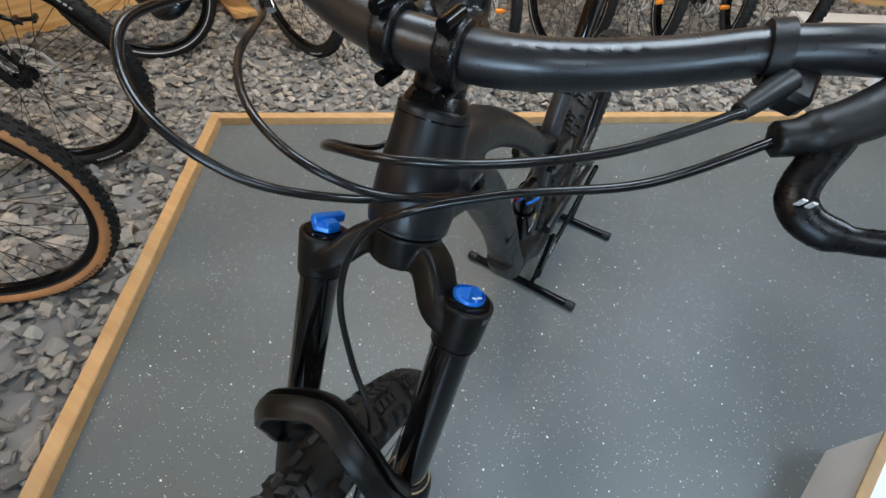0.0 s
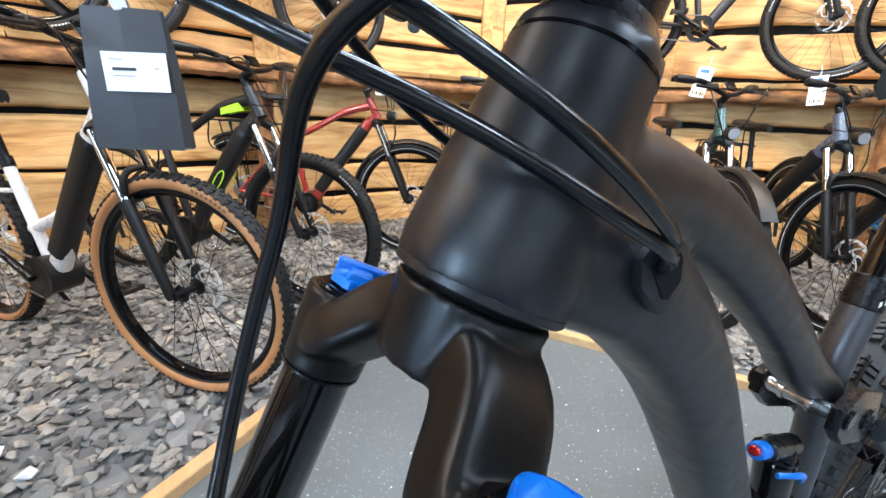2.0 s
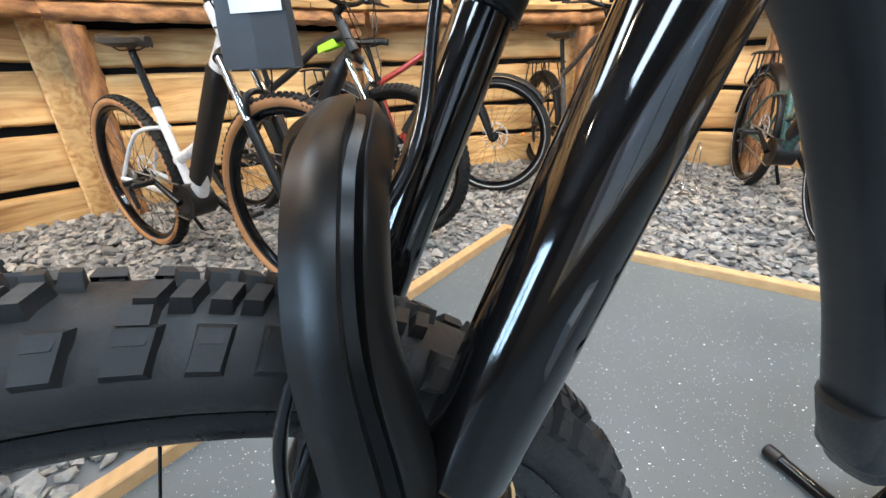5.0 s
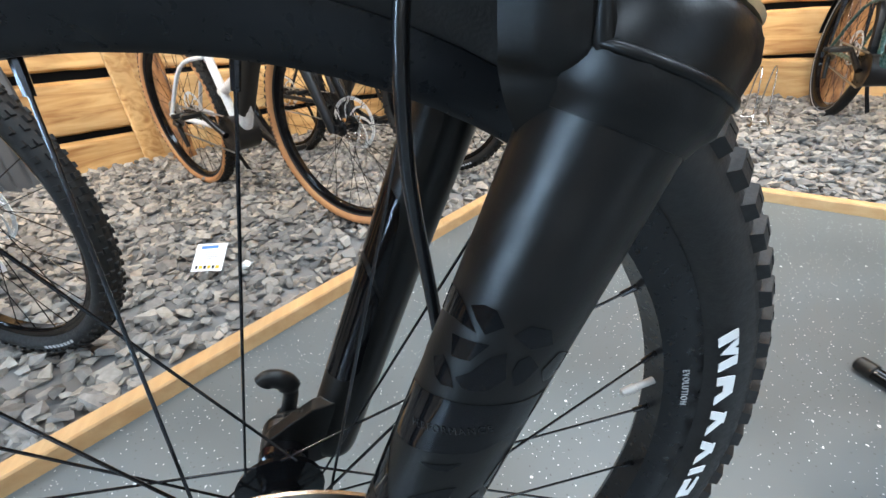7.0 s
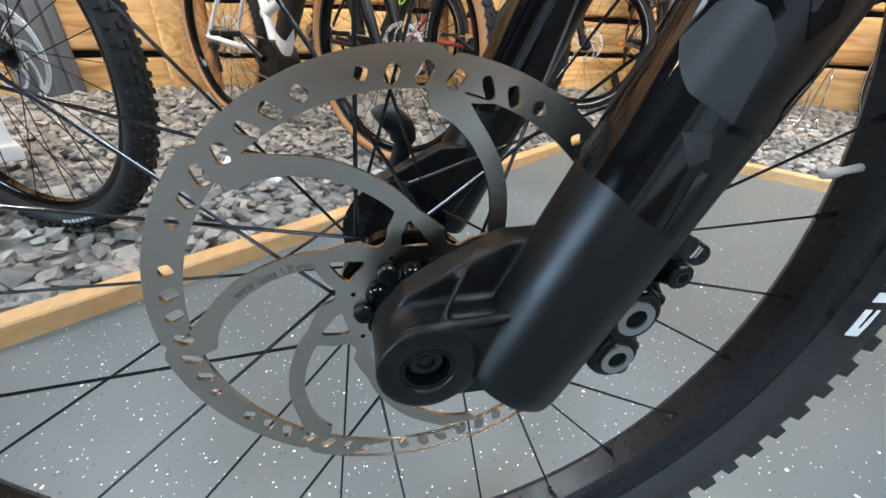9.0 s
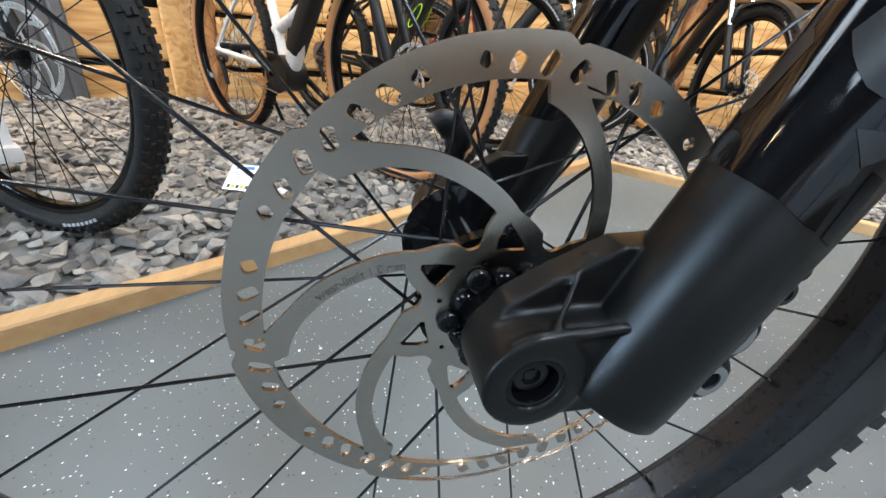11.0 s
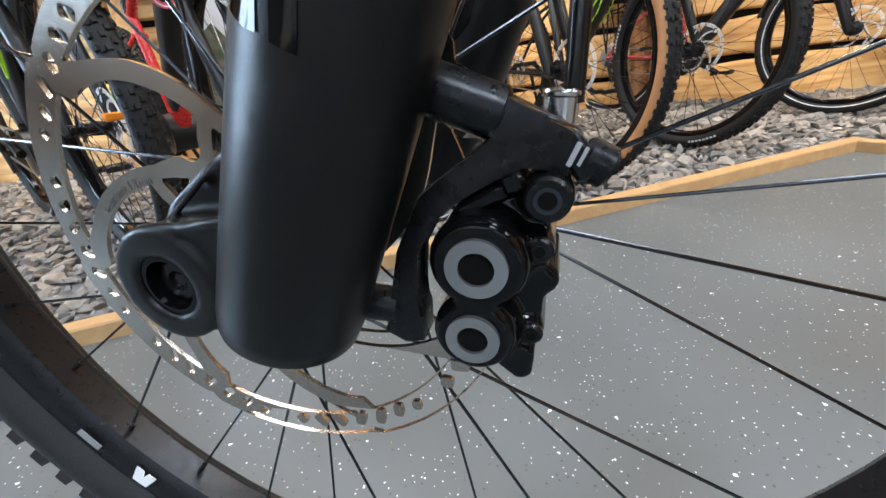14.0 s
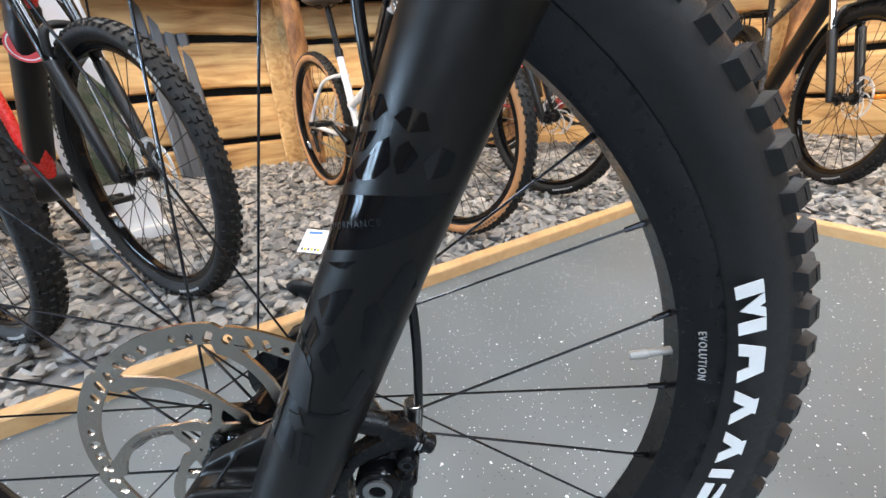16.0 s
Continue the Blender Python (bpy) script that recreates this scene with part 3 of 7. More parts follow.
gravel = thing("gravel", "bed of angular grey slate chippings", "gravel", kind="structure")
verts, faces, base = [], [], 0
templates = []
for me in SHAPES:
    templates.append((np.array([v.co[:] for v in me.vertices]), [tuple(p.vertices) for p in me.polygons]))
for k, ((x, y), s) in enumerate(zip(chips, size)):
    j = rng.randint(len(SHAPES))
    r = Euler((rng.normal(0, 0.32), rng.normal(0, 0.32), rng.uniform(0, 6.283)))
    z = ground_height(x, y) + rng.uniform(-0.012, 0.010)
    if k in own:
        ob = obj("stone", SHAPES[j], SLATE, gravel)
        ob.matrix_local = Matrix.LocRotScale((x, y, z), r, (s, s, s))
        continue
    v, f = templates[j]
    verts.append(v @ (np.array(r.to_matrix()).T * s) + (x, y, z))
    faces += [tuple(i + base for i in q) for q in f]
    base += len(v)
me = bpy.data.meshes.new("chippings")
me.from_pydata(np.concatenate(verts).tolist(), [], faces)
obj("chippings", me, SLATE, gravel)["kind"] = "stuff"
bm = bmesh.new()
for x in np.linspace(-3.4, 3.75, 40):
    for y in np.linspace(-5.2, 5.2, 70):
        bm.verts.new((x, y, ground_height(x, y) - 0.013))
bm.verts.ensure_lookup_table()
for i in range(39):
    for j in range(69):
        q = [bm.verts[(i + a) * 70 + j + b] for a, b in ((0, 0), (1, 0), (1, 1), (0, 1))]
        c = sum((v.co for v in q), Vector()) / 4
        p = Vector((c.x, c.y)) - CORNER
        if max(p.dot(Vector((DIR1.y, -DIR1.x))), p.dot(Vector((-DIR2.y, DIR2.x)))) > -0.2:
            bm.faces.new(q)
for v in bm.verts:
    p = Vector((v.co.x, v.co.y)) - CORNER
    if max(p.dot(Vector((DIR1.y, -DIR1.x))), p.dot(Vector((-DIR2.y, DIR2.x)))) < 0.06:
        v.co.z = -0.055
part("grit", bm, CONCRETE, gravel)

# ---- wheels ----
def lathe(bm, profile, n=64, close=True):
    """Turn (radius, x) pairs round the x axis."""
    loops = [[bm.verts.new((x, r * math.cos(2 * math.pi * k / n), r * math.sin(2 * math.pi * k / n))) for k in range(n)] for r, x in profile]
    for i in range(len(loops) if close else len(loops) - 1):
        u, v = loops[i], loops[(i + 1) % len(loops)]
        for k in range(n):
            bm.faces.new((u[k], u[(k + 1) % n], v[(k + 1) % n], v[k]))
    return bm


def knob(bm, R, a, phi, rc, h, half, along, across, height, twist=0.0):
    """One tread block on the casing, at angle a round the wheel and phi across the tread."""
    out = Vector((math.sin(phi), math.cos(phi)))
    foot = Vector((half * math.sin(phi), rc + h * math.cos(phi)))
    side = Vector((out.y, -out.x))
    corner = []
    for lift, k in ((-0.001, 1.0), (height, 0.8)):
        for s, t in ((-1, -1), (1, -1), (1, 1), (-1, 1)):
            q = foot + out * lift + side * (s * across / 2 * k)
            w = a + (t * along / 2 * k + twist * s) / R
            corner.append(bm.verts.new((q.x, q.y * math.cos(w), q.y * math.sin(w))))
    c = corner
    for f in ((4, 5, 6, 7), (0, 1, 5, 4), (1, 2, 6, 5), (2, 3, 7, 6), (3, 0, 4, 7)):
        bm.faces.new([c[i] for i in f])


MESHES = {}


def tyre_mesh(R, bead, width, kind, n=72):
    key = ("tyre", R, bead, width, kind)
    if key in MESHES:
        return MESHES[key]
    lift = {"enduro": 0.0065, "trail": 0.0045, "road": 0.0012}[kind]
    cas = R - lift
    rc, h, half = bead + (cas - bead) * 0.52, (cas - bead) * 0.48, width / 2
    bm = bmesh.new()
    prof = [(rc + h * math.cos(p), half * math.sin(p)) for p in np.linspace(-2.45, 2.45, 17)]
    prof += [(bead - 0.002, 0.011), (bead - 0.002, -0.011)]
    lathe(bm, prof, n)
    if kind == "trail":
        for i in range(84):
            a = 2 * math.pi * i / 84
            for s in (-1, 1):
                knob(bm, R, a + 0.02 * s, s * 0.22, rc, h, half, 0.013, 0.0095, lift)
                knob(bm, R, a + 0.045 + 0.006 * (i % 2), s * 0.98, rc, h, half, 0.012, 0.0105, lift)
                if i % 2:
                    knob(bm, R, a + 0.012 * s, s * 0.58, rc, h, half, 0.010, 0.009, lift - 0.0008)
    elif kind == "road":
        for i in range(48):
            a = 2 * math.pi * i / 48
            for s in (-1, 1):
                knob(bm, R, a + 0.03 * s, s * 0.5, rc, h, half, 0.018, 0.014, lift)
    MESHES[key] = finish("tyre", bm)
    return MESHES[key]


def enduro_block(bm, a, s, row, odd):
    """One tread block of the knobbly tyre at angle a: shoulder, middle or centre row, on side s."""
    R, bead, half, lift = 0.354, 0.2965, 0.033, 0.0065
    rc, h = bead + (R - lift - bead) * 0.52, (R - lift - bead) * 0.48
    if row == "shoulder":
        knob(bm, R, a, s * 0.94, rc, h, half, 0.0158 if odd else 0.0136, 0.0190, lift - 0.0016, 0.0012 * s)
        knob(bm, R, a - 0.0009 / R, s * 0.80, rc, h, half, 0.0118 if odd else 0.0096, 0.0070, lift - 0.0006, 0.0010 * s)
    elif row == "middle":
        knob(bm, R, a, s * 0.56, rc, h, half, 0.012, 0.010, lift - 0.001)
    else:
        knob(bm, R, a, s * 0.23, rc, h, half, 0.0088, 0.0135, lift - 0.0003 * odd, 0.0018 * s)


def enduro_tread():
    """Angle, side, row and variant of every tread block round the tyre."""
    out, d = [], math.pi / 90
    for i in range(90):
        a = 2 * d * i
        for s in (-1, 1):
            out.append((a + d * (0.9 + 0.1 * s), s, "shoulder", i % 2))
            if i % 3 != 2:
                out += [(a + 0.3 * d * s + e * 0.0056 / 0.354, s, "centre", int(e > 0)) for e in (-1, 1)]
            if i % 3 == 1:
                out.append((a + d * s, s, "middle", 0))
    return out


def rim_mesh(bead, depth=0.0135, width=0.034):
    key = ("rim", bead, depth, width)
    if key not in MESHES:
        w = width / 2
        bm = lathe(bmesh.new(), [(bead + 0.005, -w), (bead + 0.006, -w + 0.003), (bead - 0.002, -w + 0.004), (bead - 0.002, w - 0.004), (bead + 0.006, w - 0.003), (bead + 0.005, w), (bead - 0.004, w - 0.001), (bead - depth * 0.8, w * 0.72), (bead - depth, w * 0.5), (bead - depth, -w * 0.5), (bead - depth * 0.8, -w * 0.72), (bead - 0.004, -w + 0.001)], 96)
        MESHES[key] = finish("rim", bm)
    return MESHES[key]


def spoke_ends(i, count, inner, hub_r=0.026, flange=0.029, first=0.0):
    """Where spoke i leaves the hub flange and where it meets the rim."""
    a = first + 2 * math.pi * i / count
    s = 1 if i % 2 else -1
    turn = radians(58) * (1 if (i // 2) % 2 else -1)
    b = a + turn
    return Vector((s * flange, hub_r * math.cos(b), hub_r * math.sin(b))), Vector((s * 0.002, inner * math.cos(a), inner * math.sin(a)))


ROTOR_ARMS = 7


def rotor_mesh(R=0.0995):
    """Brake disc: stepped rim with clusters of slanted slots, swept arms that fork round a small opening, six-bolt centre."""
    k = R / 0.0995
    step = 2 * math.pi / ROTOR_ARMS
    a0 = radians(128)

    def at(r, w):
        return (k * r * math.cos(w), k * r * math.sin(w))
    rim = []
    for i in range(420):
        w = 2 * math.pi * i / 420
        f = ((w - a0 - radians(5)) / step) % 1.0
        ramp_up = min(max((f - 0.02) / 0.05, 0), 1)
        rim.append(at(0.0966 + 0.0030 * ramp_up * (1 - 0.55 * f), w))
    lines = [rim, [at(0.0150, 2 * math.pi * j / 36) for j in range(36)]]
    radius = (0.0285, 0.033, 0.041, 0.0548, 0.0673, 0.0785, 0.0875)
    sweep_to = (-80, -58, -38, -24, -12, 0, 9)

    def arm(i, r, half):
        """A point beside arm i at radius r, half metres to its inner (+) or outer (-) side."""
        w = [a0 + i * step + radians(float(np.interp(q, radius, sweep_to))) for q in (r - 0.0012, r, r + 0.0012)]
        p = Vector(at(r, w[1]))
        d = (Vector(at(r + 0.0012, w[2])) - Vector(at(r - 0.0012, w[0]))).normalized()
        q = p + Vector((-d.y, d.x)) * (half * k)
        return (q.x, q.y)
    for i in range(ROTOR_ARMS):
        flare = lambda r: 0.0034 + 0.0035 * max(0.0, (r - 0.074) / 0.012) ** 2
        near = [arm(i, r, flare(r)) for r in np.linspace(0.046, 0.0852, 20)]
        far = [arm(i + 1, r, -flare(r)) for r in np.linspace(0.0852, 0.0345, 22)]
        w0, w1 = math.atan2(near[-1][1], near[-1][0]), math.atan2(far[0][1], far[0][0])
        if w1 < w0:
            w1 += 2 * math.pi
        band = [at(0.0862, w) for w in np.linspace(w0 + 0.02, w1 - 0.02, 16)]
        v0, v1 = math.atan2(far[-1][1], far[-1][0]), math.atan2(near[0][1], near[0][0])
        if v0 < v1:
            v0 += 2 * math.pi
        hub = [at(0.0322 + 0.006 * abs(q) ** 3, v) for q, v in zip(np.linspace(-0.6, 1, 9), np.linspace(v0 - 0.06, v1 + 0.10, 9))]
        lines.append(near + band + far + hub)
        c = a0 + i * step - radians(36)
        lines.append([at(0.0292, c - 0.23), at(0.0288, c - 0.05), at(0.0292, c + 0.13), at(0.0335, c + 0.10), at(0.0390, c + 0.03), at(0.0398, c - 0.01), at(0.0350, c - 0.12), at(0.0305, c - 0.24)])
        lines.append([(at(0.0255, c + 0.30)[0] + 0.0011 * math.cos(b), at(0.0255, c + 0.30)[1] + 0.0011 * math.sin(b)) for b in np.linspace(0, 2 * math.pi, 9)[:-1]])
        for off, rad, lng, wid in ((-19.5, 0.0912, 0.0026, 0.0024), (-13.0, 0.0906, 0.0036, 0.0023), (-7.0, 0.0900, 0.0040, 0.0021), (0.5, 0.0900, 0.0036, 0.0024), (7.0, 0.0908, 0.0040, 0.0022), (13.5, 0.0905, 0.0032, 0.0022), (19.5, 0.0918, 0.0022, 0.0020)):
            w = a0 + i * step + radians(off + 4)
            tilt = w + radians(34 if off < 0 else -30)
            cx, cy = at(rad, w)
            hole = []
            for b in np.linspace(0, 2 * math.pi, 17)[:-1]:
                u, v = lng * math.copysign(abs(math.cos(b)) ** 0.55, math.cos(b)), wid * math.copysign(abs(math.sin(b)) ** 0.55, math.sin(b))
                hole.append((cx + k * (u * math.cos(tilt) - v * math.sin(tilt)), cy + k * (u * math.sin(tilt) + v * math.cos(tilt))))
            lines.append(hole)
    me = plate("brake_rotor", lines, 0.0019)
    return bend(me, lambda c: Vector((c.z, c.x, c.y)))


def meld(bm, voxel, rounds=6, factor=0.5):
    """Fuse overlapping bodies of a bmesh into one skin with soft joints."""
    me = bpy.data.meshes.new("meld")
    bmesh.ops.recalc_face_normals(bm, faces=bm.faces[:])
    bm.to_mesh(me)
    bm.free()
    tmp = new("tmp", me)
    mod = tmp.modifiers.new("remesh", "REMESH")
    mod.mode, mod.voxel_size, mod.use_smooth_shade = "VOXEL", voxel, True
    sm = tmp.modifiers.new("smooth", "SMOOTH")
    sm.factor, sm.iterations = factor, rounds
    out = bpy.data.meshes.new_from_object(tmp.evaluated_get(bpy.context.evaluated_depsgraph_get()))
    bpy.data.objects.remove(tmp)
    bpy.data.meshes.remove(me)
    out.materials.clear()
    out.polygons.foreach_set("use_smooth", [True] * len(out.polygons))
    return out


# ---- the black mountain bike ----
AX = 0.354                       # axle height
LEG = Vector((0, 0.4254, 0.9050))  # along the fork legs, upwards
LX = 0.072                       # half the distance between the legs


def leg(z, x=LX):
    return Vector((x, 0.031 + 0.47 * (z - 0.336), z))


REAR_SLOPE = 0.0             # the frame's turn against the front wheel


# bar, stem and head: leant and set down on the fork
CONTROLS_DROP = (0, 0.036, -0.029)
UPPER = Matrix.Translation((0, 0.270, 0.836)) @ Matrix.Rotation(radians(2.28), 4, "X") @ Matrix.Translation((0, -0.296, -0.848))
CONTROLS = Matrix.Translation(CONTROLS_DROP) @ UPPER     # levers, grips and pods on the bar


def fp(y, z, off=0.0):
    """A point of the frame's middle plane, off metres to its left."""
    back = float(np.interp(y, (0.36, 0.55, 0.70, 0.74, 1.15), (-0.026, 0.060, 0.060, 0.095, 0.065)))
    down = 0.012 + float(np.interp(y, (0.38, 0.56), (0.0, 0.036))) * min(max((z - 0.36) / 0.2, 0.0), 1.0)
    return Vector((off + REAR_SLOPE * (y + back - 0.30), y + back, z - down))


LEG_R = [(0.3390, 0.0175), (0.3392, 0.0190), (0.3403, 0.0200), (0.345, 0.0206), (0.36, 0.0208), (0.45, 0.0209), (0.49, 0.0210), (0.53, 0.0213), (0.56, 0.0218), (0.605, 0.0226)]


def lower_leg(z, x):
    """Centre and radius of a lower leg, which narrows below its print."""
    return leg(z, x), float(np.interp(z, [q[0] for q in LEG_R], [q[1] for q in LEG_R]))


bike = thing("mountain_bike", "matt black full-suspension electric mountain bike with blue fork caps", "bicycle")
TURN_REAR = 0.0


def big_wheel(name, at, rz, detailed):
    wheel = obj(name, rim_mesh(0.2965, 0.0175, 0.039), RIM, bike, "black alloy rim")
    wheel.matrix_local = pose(*at, 0, 0, rz)
    obj("tyre", tyre_mesh(AX, 0.2965, 0.066, "enduro", 96), RUBBER, wheel, "black knobbly tyre with white sidewall print")
    rest = bmesh.new()
    for a, s, row, odd in enduro_tread():
        up = math.sin(a) > -0.1
        if detailed and ((row == "shoulder" and (s > 0 or up)) or (up and row != "shoulder" and math.cos(a) > -0.7)):
            key = ("block", s, row, odd)
            if key not in MESHES:
                bm = bmesh.new()
                enduro_block(bm, 0.0, s, row, odd)
                MESHES[key] = finish("tread_block", bm, False)
            obj("tread_block", MESHES[key], RUBBER, wheel).matrix_local = Matrix.Rotation(a, 4, "X")
        else:
            enduro_block(rest, a, s, row, odd)
    part("tread", rest, RUBBER, wheel, "knobbly black rubber tread", smooth=False)["kind"] = "stuff"
    bm = bmesh.new()
    lathe(bm, [(0.009, -0.055), (0.018, -0.055), (0.018, -0.046), (0.013, -0.040), (0.013, -0.036), (0.029, -0.032), (0.030, -0.028), (0.0145, -0.024), (0.0145, 0.024), (0.031, 0.028), (0.031, 0.034), (0.020, 0.036), (0.020, 0.043), (0.016, 0.045), (0.016, 0.055), (0.009, 0.055)], 28)
    part("hub", bm, GLOSS, wheel, "gloss black hub")
    for i in range(28):
        a, b = spoke_ends(i, 28, 0.2795, first=radians(1.3))
        bm = bmesh.new()
        cyl(bm, a, b, 0.00085, n=8)
        cyl(bm, b + (a - b).normalized() * 0.012, b + (b - a).normalized() * 0.002, 0.0018, 0.0021, n=8)
        part("spoke", bm, SPOKE, wheel)
    return wheel


front = big_wheel("front_wheel", (0, 0, AX), 0, True)
rear = big_wheel("rear_wheel", (0.0, 1.215, AX + 0.002), TURN_REAR, False)
bm = bmesh.new()
va = radians(7.8)
cyl(bm, (0, 0.283 * math.cos(va), 0.283 * math.sin(va)), (0, 0.262 * math.cos(va), 0.262 * math.sin(va)), 0.0028, 0.0024, 12, 0.0006)
cyl(bm, (0, 0.264 * math.cos(va), 0.264 * math.sin(va)), (0, 0.252 * math.cos(va), 0.252 * math.sin(va)), 0.0033, 0.0027, 12, 0.0006)
part("valve", bm, pbr("valve_cap", (0.42, 0.40, 0.37), 0.35, 0.2, 0.1, 60), front, "pale valve with cap")

def wrap(me, p0, u, n, radius):
    """Roll a flat mesh round a tube: y along u from p0, x round it, z outwards; n points out at x = 0."""
    u, n = Vector(u).normalized(), Vector(n)
    n = (n - u * n.dot(u)).normalized()
    side = u.cross(n)
    p0 = Vector(p0)
    return bend(me, lambda c: p0 + u * c.y + (n * math.cos(c.x / radius) + side * math.sin(c.x / radius)) * (radius + c.z))


def dense(outline, step=0.003):
    out = []
    for (x0, y0), (x1, y1) in zip(outline, outline[1:] + outline[:1]):
        k = max(1, int(math.hypot(x1 - x0, y1 - y0) / step))
        out += [(x0 + (x1 - x0) * i / k, y0 + (y1 - y0) * i / k) for i in range(k)]
    return out


def strip(x0, x1, y0, y1, skew=0.0, cols=8):
    """A flat rectangle with enough columns to roll."""
    bm = bmesh.new()
    rows = [[bm.verts.new((x0 + (x1 - x0) * i / cols + skew * y / max(1e-6, (y1 - y0)), y, 0)) for i in range(cols + 1)] for y in (y0, y1)]
    for i in range(cols):
        bm.faces.new((rows[0][i], rows[0][i + 1], rows[1][i + 1], rows[1][i]))
    me = bpy.data.meshes.new("print")
    bm.to_mesh(me)
    bm.free()
    me.polygons.foreach_set("use_smooth", [True] * len(me.polygons))
    return me


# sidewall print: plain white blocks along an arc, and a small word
def on_sidewall(me, radius, angle, x0, slope):
    """Lay a flat mesh on the tyre's left side; x runs clockwise seen from the left, y outwards."""
    def fn(c):
        r = radius + c.y
        w = angle - c.x / radius
        return Vector((x0 - slope * c.y + c.z, r * math.cos(w), r * math.sin(w)))
    return bend(me, fn)


def print_shapes():
    """Plain bold shapes, u across and v outwards from -1 to 1: notched block, wedge, two hourglasses, bar, zigzag."""
    notch = [(-1, -1), (-1, 1), (-0.45, 1), (0, -0.1), (0.45, 1), (1, 1), (1, -1), (0.5, -1), (0.5, 0.2), (0, -0.9), (-0.5, 0.2), (-0.5, -1)]
    wedge = [(-1, -1), (-0.3, 1), (0.3, 1), (1, -1), (0.42, -1), (0.26, -0.5), (-0.26, -0.5), (-0.42, -1)]
    glass = [(-1, -1), (-0.36, 0), (-1, 1), (-0.38, 1), (0, 0.42), (0.38, 1), (1, 1), (0.36, 0), (1, -1), (0.38, -1), (0, -0.42), (-0.38, -1)]
    zig = [(-1, -1), (-1, -0.5), (0.4, -0.5), (0.4, -0.22), (-1, -0.05), (-1, 1), (1, 1), (1, 0.5), (-0.4, 0.5), (-0.4, 0.25), (1, 0.05), (1, -1)]
    return ((notch, 0.0165), (wedge, 0.0145), (glass, 0.0140), (glass, 0.0140), ([(-1, -1), (-1, 1), (1, 1), (1, -1)], 0.0038), (zig, 0.0110))


run = 0.0
PRINTS = print_shapes()
total = sum(2 * h for _, h in PRINTS) + 0.0062 * 5
for shape, h in PRINTS:
    me = plate("print", [dense([(run + h * (1 + u) - total / 2, 0.0125 * v) for u, v in shape])], 0.0006)
    obj("print_block", on_sidewall(me, 0.3135, radians(3.2), 0.0310, 0.02), WHITE, front)
    run += 2 * h + 0.0062
me = lettering("EVOLUTION", 0.0054, 0.0003, 0.0, 1.3)
obj("print_word", on_sidewall(me, 0.2878, radians(9.5), 0.0196, -0.42), pbr("worn_white_print", (0.45, 0.45, 0.45), 0.5, 0.0, 0.15, 60), front)
me = plate("print", [dense([(-0.009, -0.0045), (-0.002, -0.0045), (0.0, 0.0), (0.002, -0.0045), (0.009, -0.0045), (0.006, 0.005), (-0.006, 0.005)])], 0.0006)
obj("print_block", on_sidewall(me, 0.2865, radians(-133.4), 0.0192, -0.42), WHITE, front)
me = plate("print", [dense([(-0.010, -0.002), (0.010, -0.002), (0.010, 0.002), (-0.010, 0.002)])], 0.0006)
obj("print_block", on_sidewall(me, 0.2890, radians(-143.1), 0.0199, -0.42), GREY_PRINT, front)

# brake rotor and its bolts
rotor = obj("brake_rotor", rotor_mesh(), STEEL, front, "slotted steel brake rotor with swept arms")
rotor.matrix_local = Matrix.Translation((0.0425, 0, 0))
WEAR = lettering("wear-limit 1.8 mm", 0.0050, 0.00005)
wa, wb_, wc = Vector((-0.0665, 0.0130)), Vector((-0.0535, 0.0225)), Vector((-0.0385, 0.0235))


def along_arm(c):
    t = 0.5 + c.x / 0.034
    p = wa * (1 - t) ** 2 + wb_ * (2 * t * (1 - t)) + wc * t * t
    d = (wb_ - wa) * (2 * (1 - t)) + (wc - wb_) * (2 * t)
    d.normalize()
    return Vector((0.0437 + c.z, p.x - d.y * c.y, p.y + d.x * c.y))


obj("print_word", bend(WEAR, along_arm), pbr("etched_grey", (0.12, 0.10, 0.09), 0.5, 0.3, 0.1, 60), front, "etched words on the rotor arm")
for i in range(6):
    w = 2 * math.pi * i / 6 + 0.01
    c = Vector((0.0435, 0.0205 * math.cos(w), 0.0205 * math.sin(w)))
    bm = bmesh.new()
    cyl(bm, c, c + Vector((0.003, 0, 0)), 0.0043, n=14, bevel=0.0008)
    ring(bm, c + Vector((0.0033, 0, 0)), (1, 0, 0), 0.0021, 0.0036, 0.001, 12)
    part("rotor_bolt", bm, ANODISED, front)
    bm = bmesh.new()
    block(bm, 0.0085, 0.0080, 0.0095, Matrix.Rotation(w + math.pi / 6, 4, "X") @ pose(0.0430, 0.0170, 0, 0, 0, 0), 0.0022)
    part("hub_lug", bm, GLOSS, front, "chamfered gloss black lug")


# fork: crown, stanchions, lowers
FWD = Vector((0, -0.9050, 0.4254))     # square to the legs, forwards
axis0 = UPPER @ Vector((0, 0.316, 0.868))
bm = bmesh.new()
for s in (-1, 1):
    base = leg(0.799, s * LX)
    top = leg(0.836, s * LX)
    sweep(bm, [base, base + LEG * 0.0012, base + LEG * 0.014, base + LEG * 0.030, top - LEG * 0.0012, top], [0.0201, 0.0208, 0.0214, 0.0221, 0.0226, 0.0220], 40)
    arc = spline([leg(0.814, s * LX) + FWD * 0.004, leg(0.822, s * 0.053) + FWD * 0.005, UPPER @ Vector((s * 0.032, 0.306, 0.852)) + FWD * 0.003, UPPER @ Vector((0, 0.314, 0.863))], 6)
    sweep(bm, arc, list(np.linspace(0.0140, 0.0205, len(arc))), 32, squash=0.74, up=LEG, power=5.0)
cyl(bm, axis0 - LEG * 0.026, axis0 + LEG * 0.004, 0.0275, 0.0312, 36)
